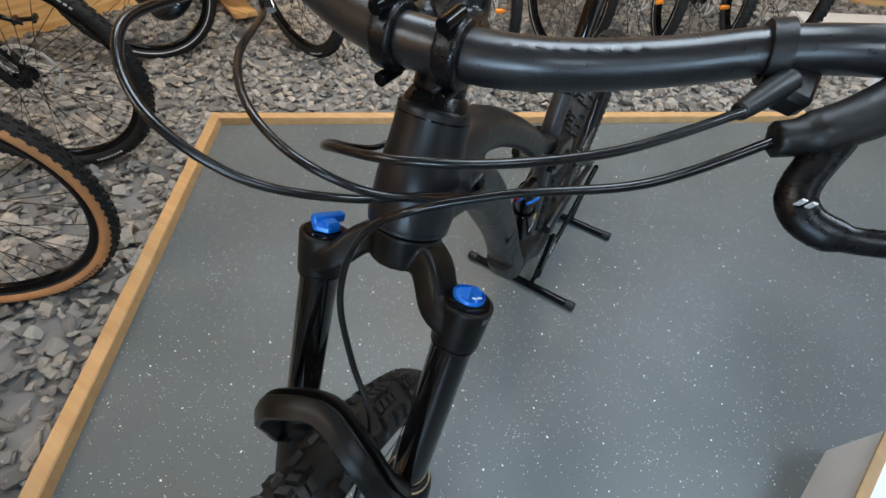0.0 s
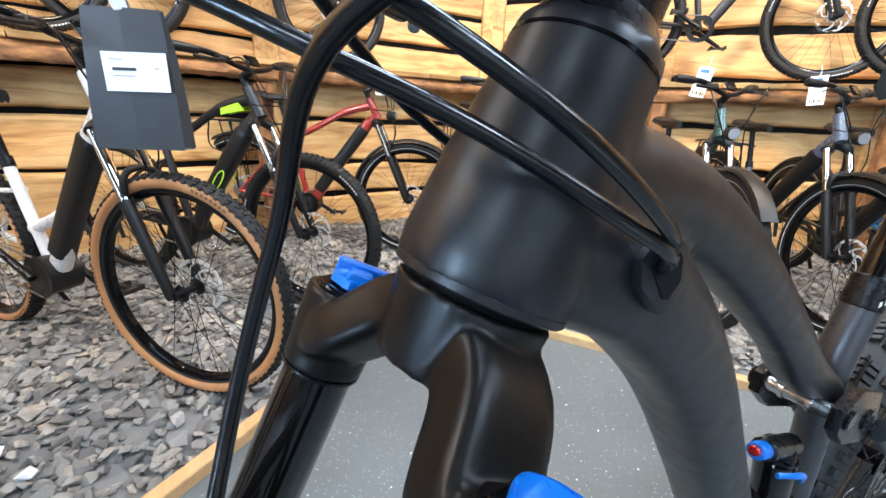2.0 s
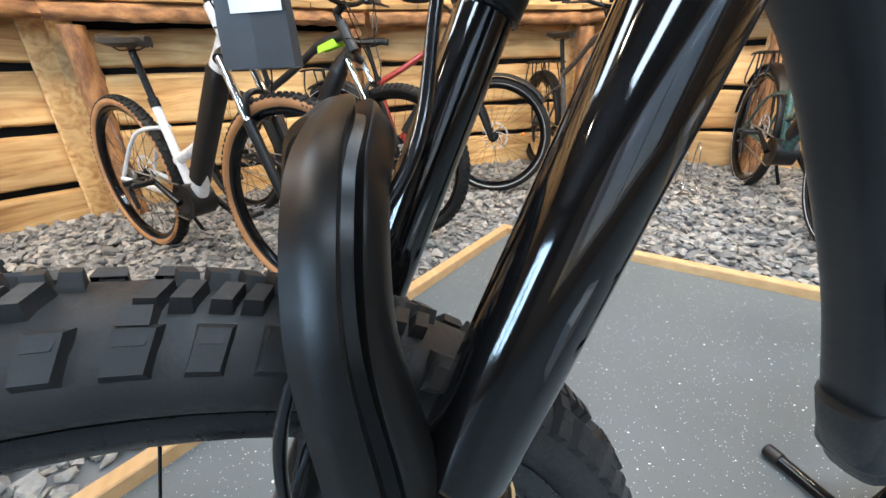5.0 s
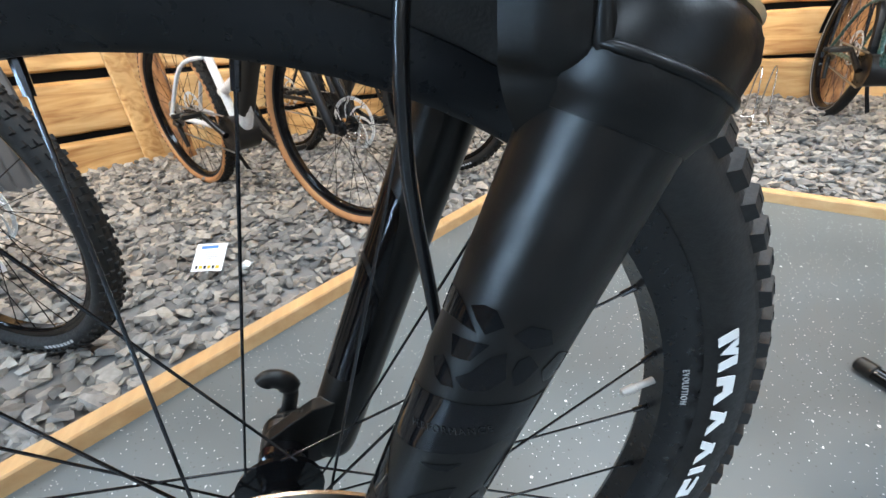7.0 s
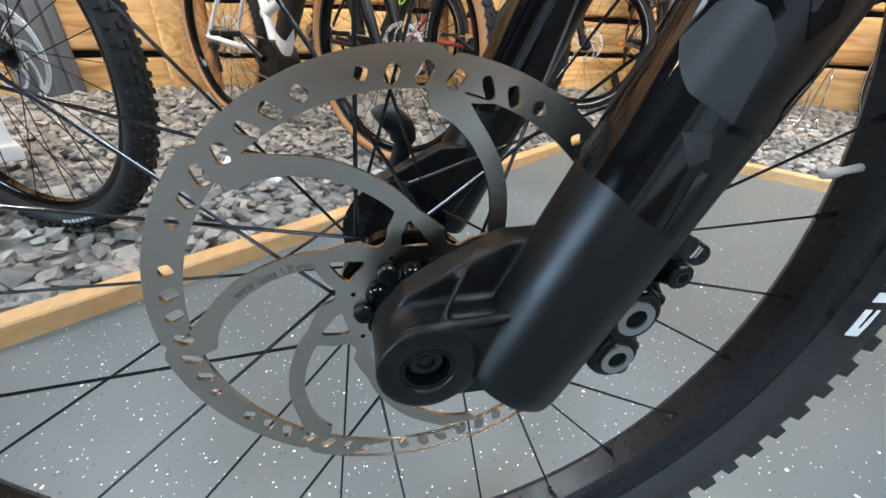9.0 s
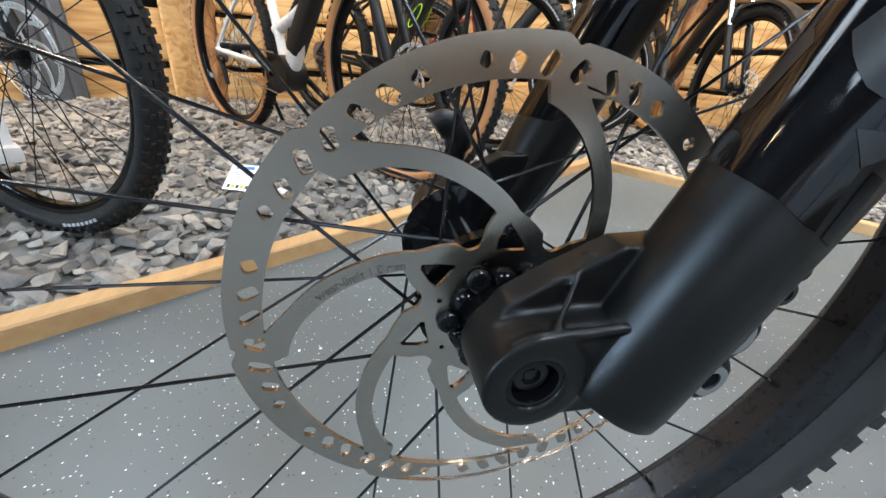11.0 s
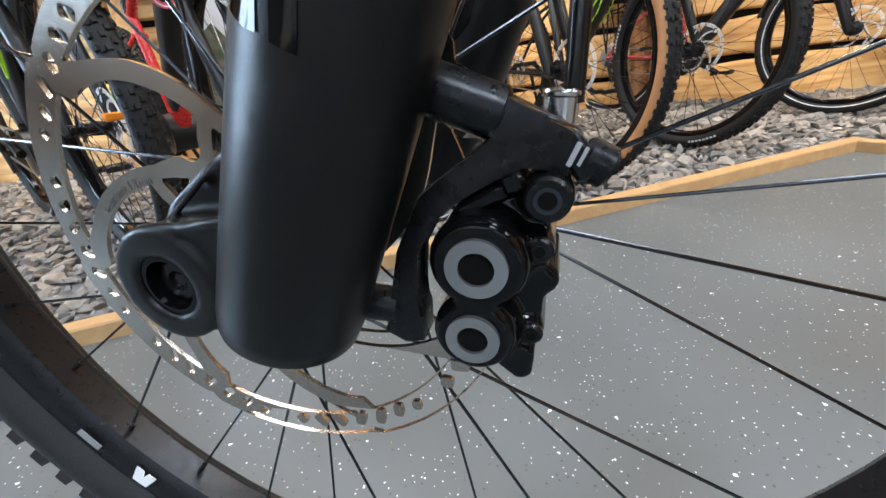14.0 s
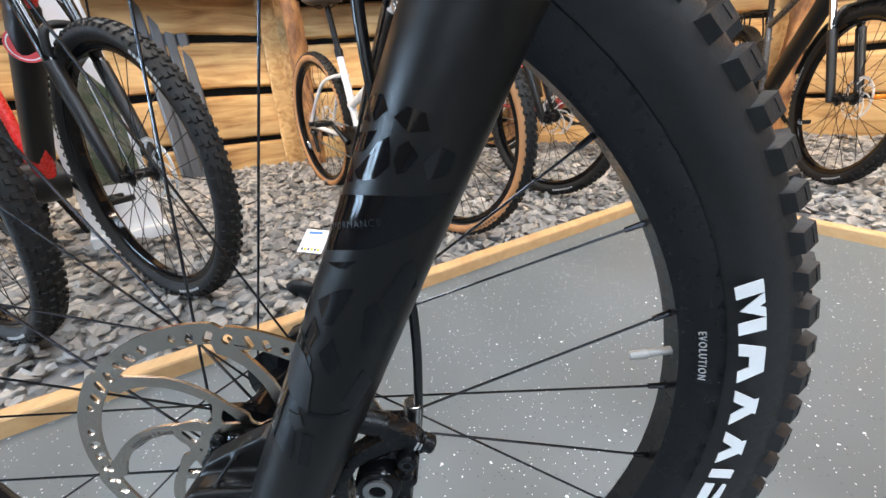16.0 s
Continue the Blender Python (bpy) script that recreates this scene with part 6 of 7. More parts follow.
# ---- the other bikes ----
CHROME = pbr("chrome_stanchion", (0.75, 0.74, 0.72), 0.1, 1.0, 0.1, 40)
STRIPE = pbr("reflective_stripe", (0.75, 0.76, 0.78), 0.3, 0.3, 0.05, 40)
DIM_STEEL = pbr("dull_steel", (0.45, 0.44, 0.42), 0.35, 1.0, 0.2, 40, 0.08)
BRIGHT_STEEL = pbr("bright_steel", (0.78, 0.77, 0.75), 0.42, 0.25, 0.15, 40, 0.08)
PALE_PRINT = pbr("pale_grey_print", (0.5, 0.5, 0.5), 0.5, 0.0, 0.1, 60)
AMBER = pbr("amber_reflector", (0.85, 0.25, 0.02), 0.25, 0.0, 0.1, 60)
LAMP_GLASS = pbr("lamp_glass", (0.22, 0.23, 0.25), 0.08, 0.2, 0.05, 60)
PRINT_DARK = pbr("brown_print", (0.13, 0.06, 0.03), 0.7, 0.0, 0.1, 60)


def paint(name, colour):
    return pbr(name, colour, 0.28, 0.05, 0.15, 12, 0.05, coat=0.35)


GREEN = pbr("lime_print", (0.42, 0.75, 0.03), 0.4, 0.0, 0.1, 40)


def band_mesh(R, bead, width, lift, p0, p1):
    """A thin band on both sidewalls of a tyre, between two angles across the casing."""
    key = ("band", R, bead, width, p0, p1)
    if key not in MESHES:
        cas = R - lift
        rc, h, half = bead + (cas - bead) * 0.52, (cas - bead) * 0.48 + 0.0008, width / 2 + 0.0008
        bm = bmesh.new()
        for s in (-1, 1):
            lathe(bm, [(rc + h * math.cos(p), s * half * math.sin(p)) for p in np.linspace(p0, p1, 7)], 72, close=False)
        MESHES[key] = finish("sidewall", bm)
    return MESHES[key]


def spokes_mesh(inner, count=32):
    key = ("spokes", inner, count)
    if key not in MESHES:
        bm = bmesh.new()
        for i in range(count):
            a, b = spoke_ends(i, count, inner)
            cyl(bm, a, b, 0.0011, n=4)
        MESHES[key] = finish("spokes", bm)
    return MESHES[key]


def hub_mesh():
    if "hub" not in MESHES:
        MESHES["hub"] = finish("hub", lathe(bmesh.new(), [(0.006, -0.055), (0.014, -0.055), (0.012, -0.036), (0.028, -0.030), (0.013, -0.024), (0.013, 0.024), (0.028, 0.030), (0.014, 0.036), (0.014, 0.055), (0.006, 0.055)], 20))
    return MESHES["hub"]


def small_rotor():
    if "rotor" not in MESHES:
        MESHES["rotor"] = rotor_mesh(0.090)
    return MESHES["rotor"]


def wheel_for(bike, name, at, R, width, kind, side, turn=0.0):
    bead = R - 0.052
    lift = {"trail": 0.0045, "road": 0.0012}[kind]
    wheel = obj(name, rim_mesh(bead, 0.016, 0.032), GLOSS, bike)
    wheel.matrix_local = pose(*at, 0, 0, 90 + turn)
    obj("tyre", tyre_mesh(R, bead, width, kind), RUBBER2, wheel, {"tan": "tyre with tan sidewalls", "stripe": "black tyre with reflective stripe", "plain": "black knobbly tyre"}[side])
    if side == "tan":
        obj("sidewall", band_mesh(R, bead, width, lift, 1.02, 2.35), TAN, wheel, "tan rubber sidewall")
        bm = bmesh.new()
        for w0 in (0.3, 2.4, 4.5):
            for j in range(8):
                a = w0 + j * 0.045
                for s in (-1, 1):
                    rr = bead + 0.026
                    block(bm, 0.0008, 0.010, 0.008, Matrix.Rotation(a, 4, "X") @ pose(s * (width / 2 + 0.0006), 0, rr))
        part("sidewall_print", bm, PRINT_DARK, wheel)["kind"] = "stuff"
    elif side == "stripe":
        obj("stripe", band_mesh(R, bead, width, lift, 1.92, 2.06), STRIPE, wheel, "reflective stripe")
    elif side == "plain":
        bm = bmesh.new()
        for w0 in (0.6, 2.7, 4.8):
            for j in range(8):
                for s in (-1, 1):
                    block(bm, 0.0008, 0.009, 0.007, Matrix.Rotation(w0 + j * 0.042, 4, "X") @ pose(s * (width / 2 + 0.0006), 0, bead + 0.024))
        part("sidewall_print", bm, PALE_PRINT, wheel)["kind"] = "stuff"
    obj("hub", hub_mesh(), ANODISED, wheel)
    obj("spokes", spokes_mesh(bead - 0.016), SPOKE, wheel)["kind"] = "stuff"
    r = obj("brake_rotor", small_rotor(), BRIGHT_STEEL, wheel, "bright slotted brake rotor")
    r.matrix_local = pose(0.040, 0, 0)
    return wheel


def shop_bike(label, F, Rr, colour, style="mtb", side="plain", kind="trail", R=0.365, width=0.058, guards=False, rack=False, accent=None, z=0.0, battery=True, steer=0.0, stanchion=None, pedals=True, bar_turn=0.0):
    """A bike whose wheels touch the ground at F (front) and towards Rr."""
    F, Rr = Vector(F), Vector(Rr)
    d = (F - Rr).normalized()
    wb = 1.14
    gz = z if z else ground_height(F.x, F.y) + 0.006
    bike = thing("bicycle", label, "bicycle", (F.x, F.y, gz), math.degrees(math.atan2(d.y, d.x)), group="bikes on display")
    stanchion = stanchion or CHROME
    wheel_for(bike, "front_wheel", (0, 0, R), R, width, kind, side, steer)
    rear = wheel_for(bike, "rear_wheel", (-wb, 0, R), R, width, kind, side)
    bb = Vector((-wb + 0.455, 0, 0.30))
    hb, ht = Vector((-0.205, 0, 0.865)), Vector((-0.262, 0, 0.985))
    up = (ht - hb).normalized()
    seat = Vector((-wb + 0.345, 0, 0.70 if style == "step" else 0.745))
    V = Vector
    # frame
    bm = bmesh.new()
    sweep(bm, [hb, ht], [0.027, 0.024], 16)
    if style == "step":
        p = spline([hb + up * 0.05, V((-0.36, 0, 0.76)), V((-0.52, 0, 0.56)), seat + V((0.045, 0, -0.24))], 6)
        sweep(bm, p, 0.021, 14, squash=0.8, up=(0, 1, 0))
    else:
        p = spline([hb + up * 0.085, V((-0.42, 0, 0.895)), V((-0.60, 0, 0.80)), seat - V((0, 0, 0.035))], 5)
        sweep(bm, p, [0.024] * 6 + [0.019] * (len(p) - 6), 14, squash=0.85, up=(0, 1, 0))
    p = spline([hb + up * 0.02, V((-0.33, 0, 0.765)), V((-0.50, 0, 0.545)), bb + V((0.04, 0, 0.03))], 5)
    sweep(bm, p, [0.028] * 3 + [0.034] * (len(p) - 3), 16, squash=0.85, up=(0, 1, 0), power=2.8)
    sweep(bm, [bb, seat], [0.019, 0.0175], 14)
    for s in (-1, 1):
        sweep(bm, spline([bb + V((-0.03, s * 0.03, 0.01)), bb + V((-0.14, s * 0.05, 0.03)), V((-wb, s * 0.068, R))], 5), 0.0115, 10)
        sweep(bm, spline([seat + V((0.025, s * 0.018, -0.10)), V((-wb + 0.20, s * 0.048, 0.565)), V((-wb, s * 0.068, R))], 5), 0.0085, 10)
    fr = part("frame", bm, colour, bike)
    if battery:
        bm = bmesh.new()
        p = spline([V((-0.268, 0, 0.812)), V((-0.315, 0, 0.745)), V((-0.41, 0, 0.625)), V((-0.50, 0, 0.51)), V((-0.60, 0, 0.375))], 5)
        sweep(bm, [q + V((-0.012, 0, 0.018)) for q in p], [0.030] * 3 + [0.039] * (len(p) - 3), 14, squash=0.86, up=(0, 1, 0), power=3.4)
        part("battery_cover", bm, PLASTIC, fr, "black battery cover")
        if accent:
            for s in (-1, 1):
                bm = bmesh.new()
                q0, q1 = V((-0.40, s * 0.0375, 0.64)), V((-0.505, s * 0.0375, 0.505))
                ringpts = []
                for a in np.linspace(0, 2 * math.pi, 25):
                    c = q0.lerp(q1, 0.5)
                    u = (q1 - q0).normalized()
                    v = u.cross(V((0, 1, 0)))
                    ringpts.append(c + u * (0.060 * math.cos(a)) + v * (0.018 * math.sin(a)))
                sweep(bm, ringpts, 0.0032, 6)
                part("emblem", bm, accent, fr, "lime green outline emblem")
        bm = bmesh.new()
        sweep(bm, [bb + V((0, -0.055, 0)), bb + V((0, -0.05, 0)), bb + V((0, 0.05, 0)), bb + V((0, 0.055, 0))], [0.062, 0.072, 0.072, 0.062], 22)
        part("motor", bm, PLASTIC, fr, "black motor housing")
    if accent:
        bm = bmesh.new()
        for s in (-1, 1):
            slab(bm, [(0, 0), (0.13, 0.025), (0.10, 0.055), (0.0, 0.028)], -0.0006, 0.0006, Matrix.Translation((-0.40, s * 0.0235, 0.868)) @ Matrix(((1, 0, 0, 0), (0, 0, 1, 0), (0, 1, 0, 0), (0, 0, 0, 1))))
        part("flash", bm, accent, fr, "lime green flash")
    # fork
    ax = V((0, 0, R))
    fd = (hb - ax).normalized()
    st = [0.052, -0.052]
    bm = bmesh.new()
    for y in st:
        q = ax + V((-0.012, y, 0.0))
        sweep(bm, [q + V((0.004, 0, -0.012)), q, q + fd * 0.15, q + fd * 0.30], [0.012, 0.0155, 0.0175, 0.0185], 14)
    p = spline([ax + V((-0.012, 0.052, 0)) + fd * 0.30, ax + V((0.02, 0.045, 0)) + fd * 0.375, ax + V((0.022, 0, 0)) + fd * 0.395, ax + V((0.02, -0.045, 0)) + fd * 0.375, ax + V((-0.012, -0.052, 0)) + fd * 0.30], 5)
    sweep(bm, p, 0.010, 10, up=fd)
    fork = part("fork", bm, PLASTIC, bike, "black suspension fork")
    for y in st:
        bm = bmesh.new()
        q = ax + V((-0.012, y, 0)) + fd * 0.30
        cyl(bm, q, q + fd * 0.205, 0.0145, n=14)
        part("stanchion", bm, stanchion, fork)
    bm = bmesh.new()
    q = ax + V((-0.012, 0, 0)) + fd * 0.498
    sweep(bm, spline([q + V((0, 0.054, 0)), q + V((-0.01, 0.03, 0)) + fd * 0.018, q + V((-0.012, 0, 0)) + fd * 0.026, q + V((-0.01, -0.03, 0)) + fd * 0.018, q + V((0, -0.054, 0))], 4), 0.021, 12, up=fd)
    part("crown", bm, PLASTIC, fork)
    if accent:
        bm = bmesh.new()
        for j in range(4):
            block(bm, 0.008, 0.001, 0.012, Matrix.Translation(ax + V((-0.012, 0.0705, 0)) + fd * (0.06 + 0.017 * j)) @ pose(0, 0, 0, 0, -28, 0))
        part("fork_print", bm, accent, fork)
    # cockpit
    bm = bmesh.new()
    sweep(bm, [ht, ht + up * 0.05], 0.0165, 14)
    sweep(bm, [ht + up * 0.045, ht + up * 0.075 + V((0.065, 0, 0.0))], [0.018, 0.016], 14)
    part("stem", bm, ANODISED, bike)
    bc = ht + up * 0.075 + V((0.065, 0, 0))
    bm = bmesh.new()
    bp = [bc + V((-0.055, -0.34, 0.050)), bc + V((-0.02, -0.2, 0.045)), bc + V((0, -0.09, 0.012)), bc, bc + V((0, 0.09, 0.012)), bc + V((-0.02, 0.2, 0.045)), bc + V((-0.055, 0.34, 0.050))]
    sweep(bm, spline(bp, 5), 0.0115, 12, up=(0, 0, 1))
    turned = Matrix.Translation(bc) @ Matrix.Rotation(radians(bar_turn), 4, "Z") @ Matrix.Translation(-bc)
    bm.transform(turned)
    bar = part("handlebar", bm, ANODISED, bike)
    for s in (-1, 1):
        bm = bmesh.new()
        sweep(bm, [bc + V((-0.030, s * 0.235, 0.0465)), bc + V((-0.035, s * 0.25, 0.047)), bc + V((-0.052, s * 0.335, 0.050)), bc + V((-0.053, s * 0.345, 0.050))], [0.013, 0.0165, 0.0175, 0.012], 12)
        bm.transform(turned)
        part("grip", bm, PLASTIC, bar)
        bm = bmesh.new()
        sweep(bm, spline([bc + V((0.0, s * 0.17, 0.03)), bc + V((0.045, s * 0.19, 0.02)), bc + V((0.045, s * 0.25, 0.016)), bc + V((0.025, s * 0.31, 0.02))], 4), 0.006, 8)
        block(bm, 0.035, 0.05, 0.022, Matrix.Translation(bc + V((0.008, s * 0.165, 0.028))), 0.005)
        bm.transform(turned)
        part("brake_lever", bm, PLASTIC, bar)
    bm = bmesh.new()
    block(bm, 0.012, 0.07, 0.05, Matrix.Translation(bc + V((0.004, 0.0, 0.036))) @ pose(0, 0, 0, 0, -35, 0), 0.004)
    bm.transform(turned)
    part("display", bm, GLOSS, bar, "small black display")
    rnd = random.Random(hash((round(F.x, 2), round(F.y, 2))) & 255)
    for s, drop in ((1, 0.14), (1, 0.19), (-1, 0.15), (-1, 0.21)):
        tgt = hb + up * 0.06 + V((0.0, s * 0.026, 0)) if drop < 0.18 else ax + V((-0.02, 0.05, 0)) + fd * 0.33
        q = bc + V((0.02, s * 0.15, 0.025))
        mid = bc + V((0.10 + rnd.uniform(-0.01, 0.02), s * 0.06, -0.06 - drop * 0.3))
        part("cable", tube([q, q + V((0.05, -s * 0.03, 0.0)), mid, (mid + tgt) / 2 + V((0.035, 0, -0.02)), tgt], 0.0026, 6, steps=5), HOSE, bike)
    # saddle
    sd = (seat - bb).normalized()
    bm = bmesh.new()
    top = seat + sd * 0.19
    sweep(bm, [seat - sd * 0.03, top, top + V((0.004, 0, 0.016))], [0.0145, 0.0145, 0.012], 14)
    for y in (-0.02, 0.02):
        sweep(bm, spline([top + V((0.10, y * 0.6, 0.020)), top + V((0.03, y, 0.008)), top + V((-0.05, y, 0.008)), top + V((-0.10, y * 1.4, 0.030))], 3), 0.0035, 6)
    sweep(bm, [seat - sd * 0.025, seat + sd * 0.012], 0.0205, 14)
    part("seatpost", bm, ANODISED, bike)
    bm = bmesh.new()
    rings = []
    for x, zz, w in spline([(0.145, 0.004, 0.014), (0.10, 0.012, 0.022), (0.03, 0.014, 0.036), (-0.04, 0.016, 0.062), (-0.10, 0.026, 0.078), (-0.135, 0.034, 0.058)], 4):
        rings.append([bm.verts.new(top + V((x, u * w, zz + 0.030 + v * 0.036))) for u, v in ((-1, -0.4), (-0.9, 0.1), (-0.45, 0.32), (0, 0.3), (0.45, 0.32), (0.9, 0.1), (1, -0.4), (0.6, -0.8), (0, -0.6), (-0.6, -0.8))])
    for a, b in zip(rings, rings[1:]):
        for k in range(10):
            bm.faces.new((a[k], a[(k + 1) % 10], b[(k + 1) % 10], b[k]))
    bm.faces.new(rings[0][::-1])
    bm.faces.new(rings[-1])
    part("saddle", bm, PLASTIC, bike, "black saddle")
    # drive
    bm = bmesh.new()
    lathe(bm, [(0.05, 0), (0.078, 0), (0.078, 0.003), (0.05, 0.003)], 36)
    ring_ob = part("chainring", bm, ANODISED, bike)
    ring_ob.matrix_local = pose(bb.x, -0.055, bb.z, 0, 0, 90)
    for s in (-1, 1):
        bm = bmesh.new()
        q0, q1 = bb + V((0, s * 0.07, 0)), bb + V((s * 0.145, s * 0.08, -s * 0.088))
        sweep(bm, [q0, q1], [0.015, 0.011], 10)
        cr = part("crank_arm", bm, ANODISED, bike)
        if pedals:
            bm = bmesh.new()
            for e in (-0.04, 0.04):
                block(bm, 0.018, 0.085, 0.022, Matrix.Translation(q1 + V((e, s * 0.055, 0))), 0.004)
            block(bm, 0.09, 0.018, 0.016, Matrix.Translation(q1 + V((0, s * 0.055, 0))))
            part("pedal", bm, PLASTIC, cr)
    bm = bmesh.new()
    for a, b in ((bb + V((0, -0.055, 0.077)), V((-wb, -0.05, R + 0.045))), (bb + V((0, -0.055, -0.077)), V((-wb + 0.01, -0.05, R - 0.085)))):
        cyl(bm, a, b, 0.004, n=6)
    part("chain", bm, DIM_STEEL, bike)
    bm = lathe(bmesh.new(), [(0.02, 0), (0.062, 0.004), (0.062, 0.008), (0.048, 0.011), (0.048, 0.014), (0.03, 0.02), (0.03, 0.03), (0.02, 0.03)], 28)
    c = part("cassette", bm, DIM_STEEL, rear)
    c.matrix_local = pose(-0.052, 0, 0)
    bm = bmesh.new()
    block(bm, 0.05, 0.02, 0.03, pose(-wb + 0.005, -0.062, R - 0.045, 0, 20, 0), 0.006)
    sweep(bm, [V((-wb + 0.01, -0.06, R - 0.06)), V((-wb + 0.035, -0.06, R - 0.15))], [0.012, 0.010], 10)
    part("derailleur", bm, PLASTIC, bike)
    if guards:
        for name, c, a0, a1 in (("front_mudguard", V((0, 0, R)), 35, 165), ("rear_mudguard", V((-wb, 0, R)), 5, 170)):
            bm = bmesh.new()
            rings = []
            for a in np.linspace(radians(a0), radians(a1), 22):
                row = []
                for y, dr in ((-0.034, -0.012), (-0.030, 0.0), (0.0, 0.007), (0.030, 0.0), (0.034, -0.012), (0.029, -0.004), (0, 0.003), (-0.029, -0.004)):
                    row.append(bm.verts.new(c + V(((R + 0.016 + dr) * math.cos(a), y, (R + 0.016 + dr) * math.sin(a)))))
                rings.append(row)
            for a, b in zip(rings, rings[1:]):
                for k in range(8):
                    bm.faces.new((a[k], a[(k + 1) % 8], b[(k + 1) % 8], b[k]))
            bm.faces.new(rings[0][::-1])
            bm.faces.new(rings[-1])
            part(name, bm, PLASTIC, bike, "black mudguard")
        bm = bmesh.new()
        sweep(bm, [hb + V((0.055, 0, 0.02)), hb + V((0.062, 0, 0.02)), hb + V((0.105, 0, 0.02)), hb + V((0.112, 0, 0.02))], [0.018, 0.026, 0.030, 0.026], 14)
        hl = part("headlight", bm, PLASTIC, bike, "small black headlight")
        bm = bmesh.new()
        cyl(bm, hb + V((0.110, 0, 0.02)), hb + V((0.1145, 0, 0.02)), 0.024, n=16)
        part("lens", bm, LAMP_GLASS, hl)
        bm = bmesh.new()
        block(bm, 0.02, 0.05, 0.018, Matrix.Translation((0.19, 0.0, R + 0.02)), 0.004)
        part("reflector", bm, AMBER, bike, "amber reflector")
    if rack:
        bm = bmesh.new()
        for s in (-1, 1):
            sweep(bm, spline([V((-wb + 0.28, s * 0.045, 0.80)), V((-wb - 0.10, s * 0.05, 0.815)), V((-wb - 0.24, s * 0.05, 0.80))], 4), 0.006, 8)
            for x in (-0.02, -0.10):
                sweep(bm, [V((-wb + x, s * 0.05, 0.812)), V((-wb - 0.005, s * 0.072, R + 0.02))], 0.005, 8)
            sweep(bm, spline([V((-wb + 0.13, s * 0.05, 0.81)), V((-wb + 0.12, s * 0.08, 0.64)), V((-wb - 0.15, s * 0.08, 0.64)), V((-wb - 0.17, s * 0.05, 0.81))], 4), 0.005, 8)
        for x in (0.2, 0.05, -0.1, -0.23):
            sweep(bm, [V((-wb + x, -0.05, 0.808)), V((-wb + x, 0.05, 0.808))], 0.005, 8)
        part("luggage_rack", bm, ANODISED, bike, "black luggage rack")
    bm = bmesh.new()
    sweep(bm, [V((-wb + 0.10, 0.072, R - 0.02)), V((-wb + 0.09, 0.14, 0.13)), V((-wb + 0.115, 0.175, 0.003))], [0.010, 0.009, 0.011], 10)
    if not z:
        part("kickstand", bm, ANODISED, bike)
    else:
        bm.free()
    return bike


P_WHITE = paint("white_frame_paint", (0.78, 0.78, 0.78))
P_BLACK = pbr("satin_black_frame", (0.011, 0.011, 0.012), 0.35, 0.0, 0.2, 12, 0.05)
P_RED = paint("red_frame_paint", (0.34, 0.035, 0.025))
P_RED2 = paint("bright_red_frame_paint", (0.70, 0.02, 0.015))
P_TEAL = paint("dark_green_frame_paint", (0.035, 0.085, 0.075))
P_GREY = paint("slate_blue_frame_paint", (0.10, 0.125, 0.17))
P_BLUE = paint("blue_frame_paint", (0.01, 0.16, 0.42))
P_DARK = paint("graphite_frame_paint", (0.05, 0.052, 0.055))
shop_bike("white step-through electric bike with tan-walled tyres on slate chippings", (-1.258, 0.12), (-2.16, -0.62), P_WHITE, "step", "tan", steer=6, bar_turn=20)
shop_bike("black electric mountain bike with lime green marks", (-1.735, 0.59), (-2.60, -0.22), P_BLACK, "mtb", "plain", accent=GREEN, guards=False)
shop_bike("dark red electric trekking bike with black mudguards", (-2.28, 1.36), (-2.96, 0.42), P_RED, "mtb", "stripe", "road", guards=True, rack=True, width=0.05)
shop_bike("black trekking bike with stripe tyres and rack", (-1.66, 1.83), (-2.79, 2.03), P_DARK, "mtb", "plain", guards=True, rack=True, width=0.052)
shop_bike("dark green electric trekking bike with a luggage rack", (-0.77, 2.20), (-1.64, 2.89), P_TEAL, "step", "stripe", "road", guards=True, rack=True, width=0.05, bar_turn=38)
shop_bike("slate blue electric trekking bike with mudguards", (-0.46, 2.66), (-1.37, 3.29), P_GREY, "step", "stripe", "road", guards=True, rack=True, width=0.05, bar_turn=34)
shop_bike("blue mountain bike with amber reflector", (0.19, 2.98), (-0.60, 3.84), P_BLUE, "mtb", "stripe", "trail", guards=True, bar_turn=30)
shop_bike("black mountain bike with blue marked tyres", (0.56, 3.36), (-0.19, 4.26), P_BLACK, "mtb", "plain")
shop_bike("black step-through city bike with stripe tyres", (-0.13, 2.82), (-1.0, 3.57), P_BLACK, "step", "stripe", "road", guards=True, width=0.05)
shop_bike("bright red mountain bike with black fork beside the display board", (-0.835, -0.70), (-1.355, -1.72), P_RED2, "mtb", "plain", stanchion=STANCHION)
shop_bike("black mountain bike with lime green emblem", (-0.62, -1.00), (-1.04, -2.05), P_BLACK, "mtb", "plain", accent=GREEN, guards=True)
shop_bike("grey mountain bike near the board wall", (-0.48, -1.88), (-0.81, -2.93), P_DARK, "mtb", "plain", accent=GREEN)
SHELF = 1.205
shop_bike("black mountain bike standing on the wall shelf", (-2.83, 1.05), (-2.85, -0.1), P_BLACK, "mtb", "plain", z=SHELF, battery=False, pedals=True)
shop_bike("grey mountain bike standing on the wall shelf", (-2.72, -0.42), (-2.55, -1.3), P_DARK, "mtb", "plain", z=SHELF, battery=False)
shop_bike("black trail bike standing on the wall shelf", (-1.05, 3.50), (-1.95, 2.83), P_BLACK, "mtb", "plain", z=SHELF, battery=False)
shop_bike("blue and black bike standing on the wall shelf", (0.25, 4.42), (-0.65, 3.77), P_BLUE, "mtb", "plain", z=SHELF, battery=False)

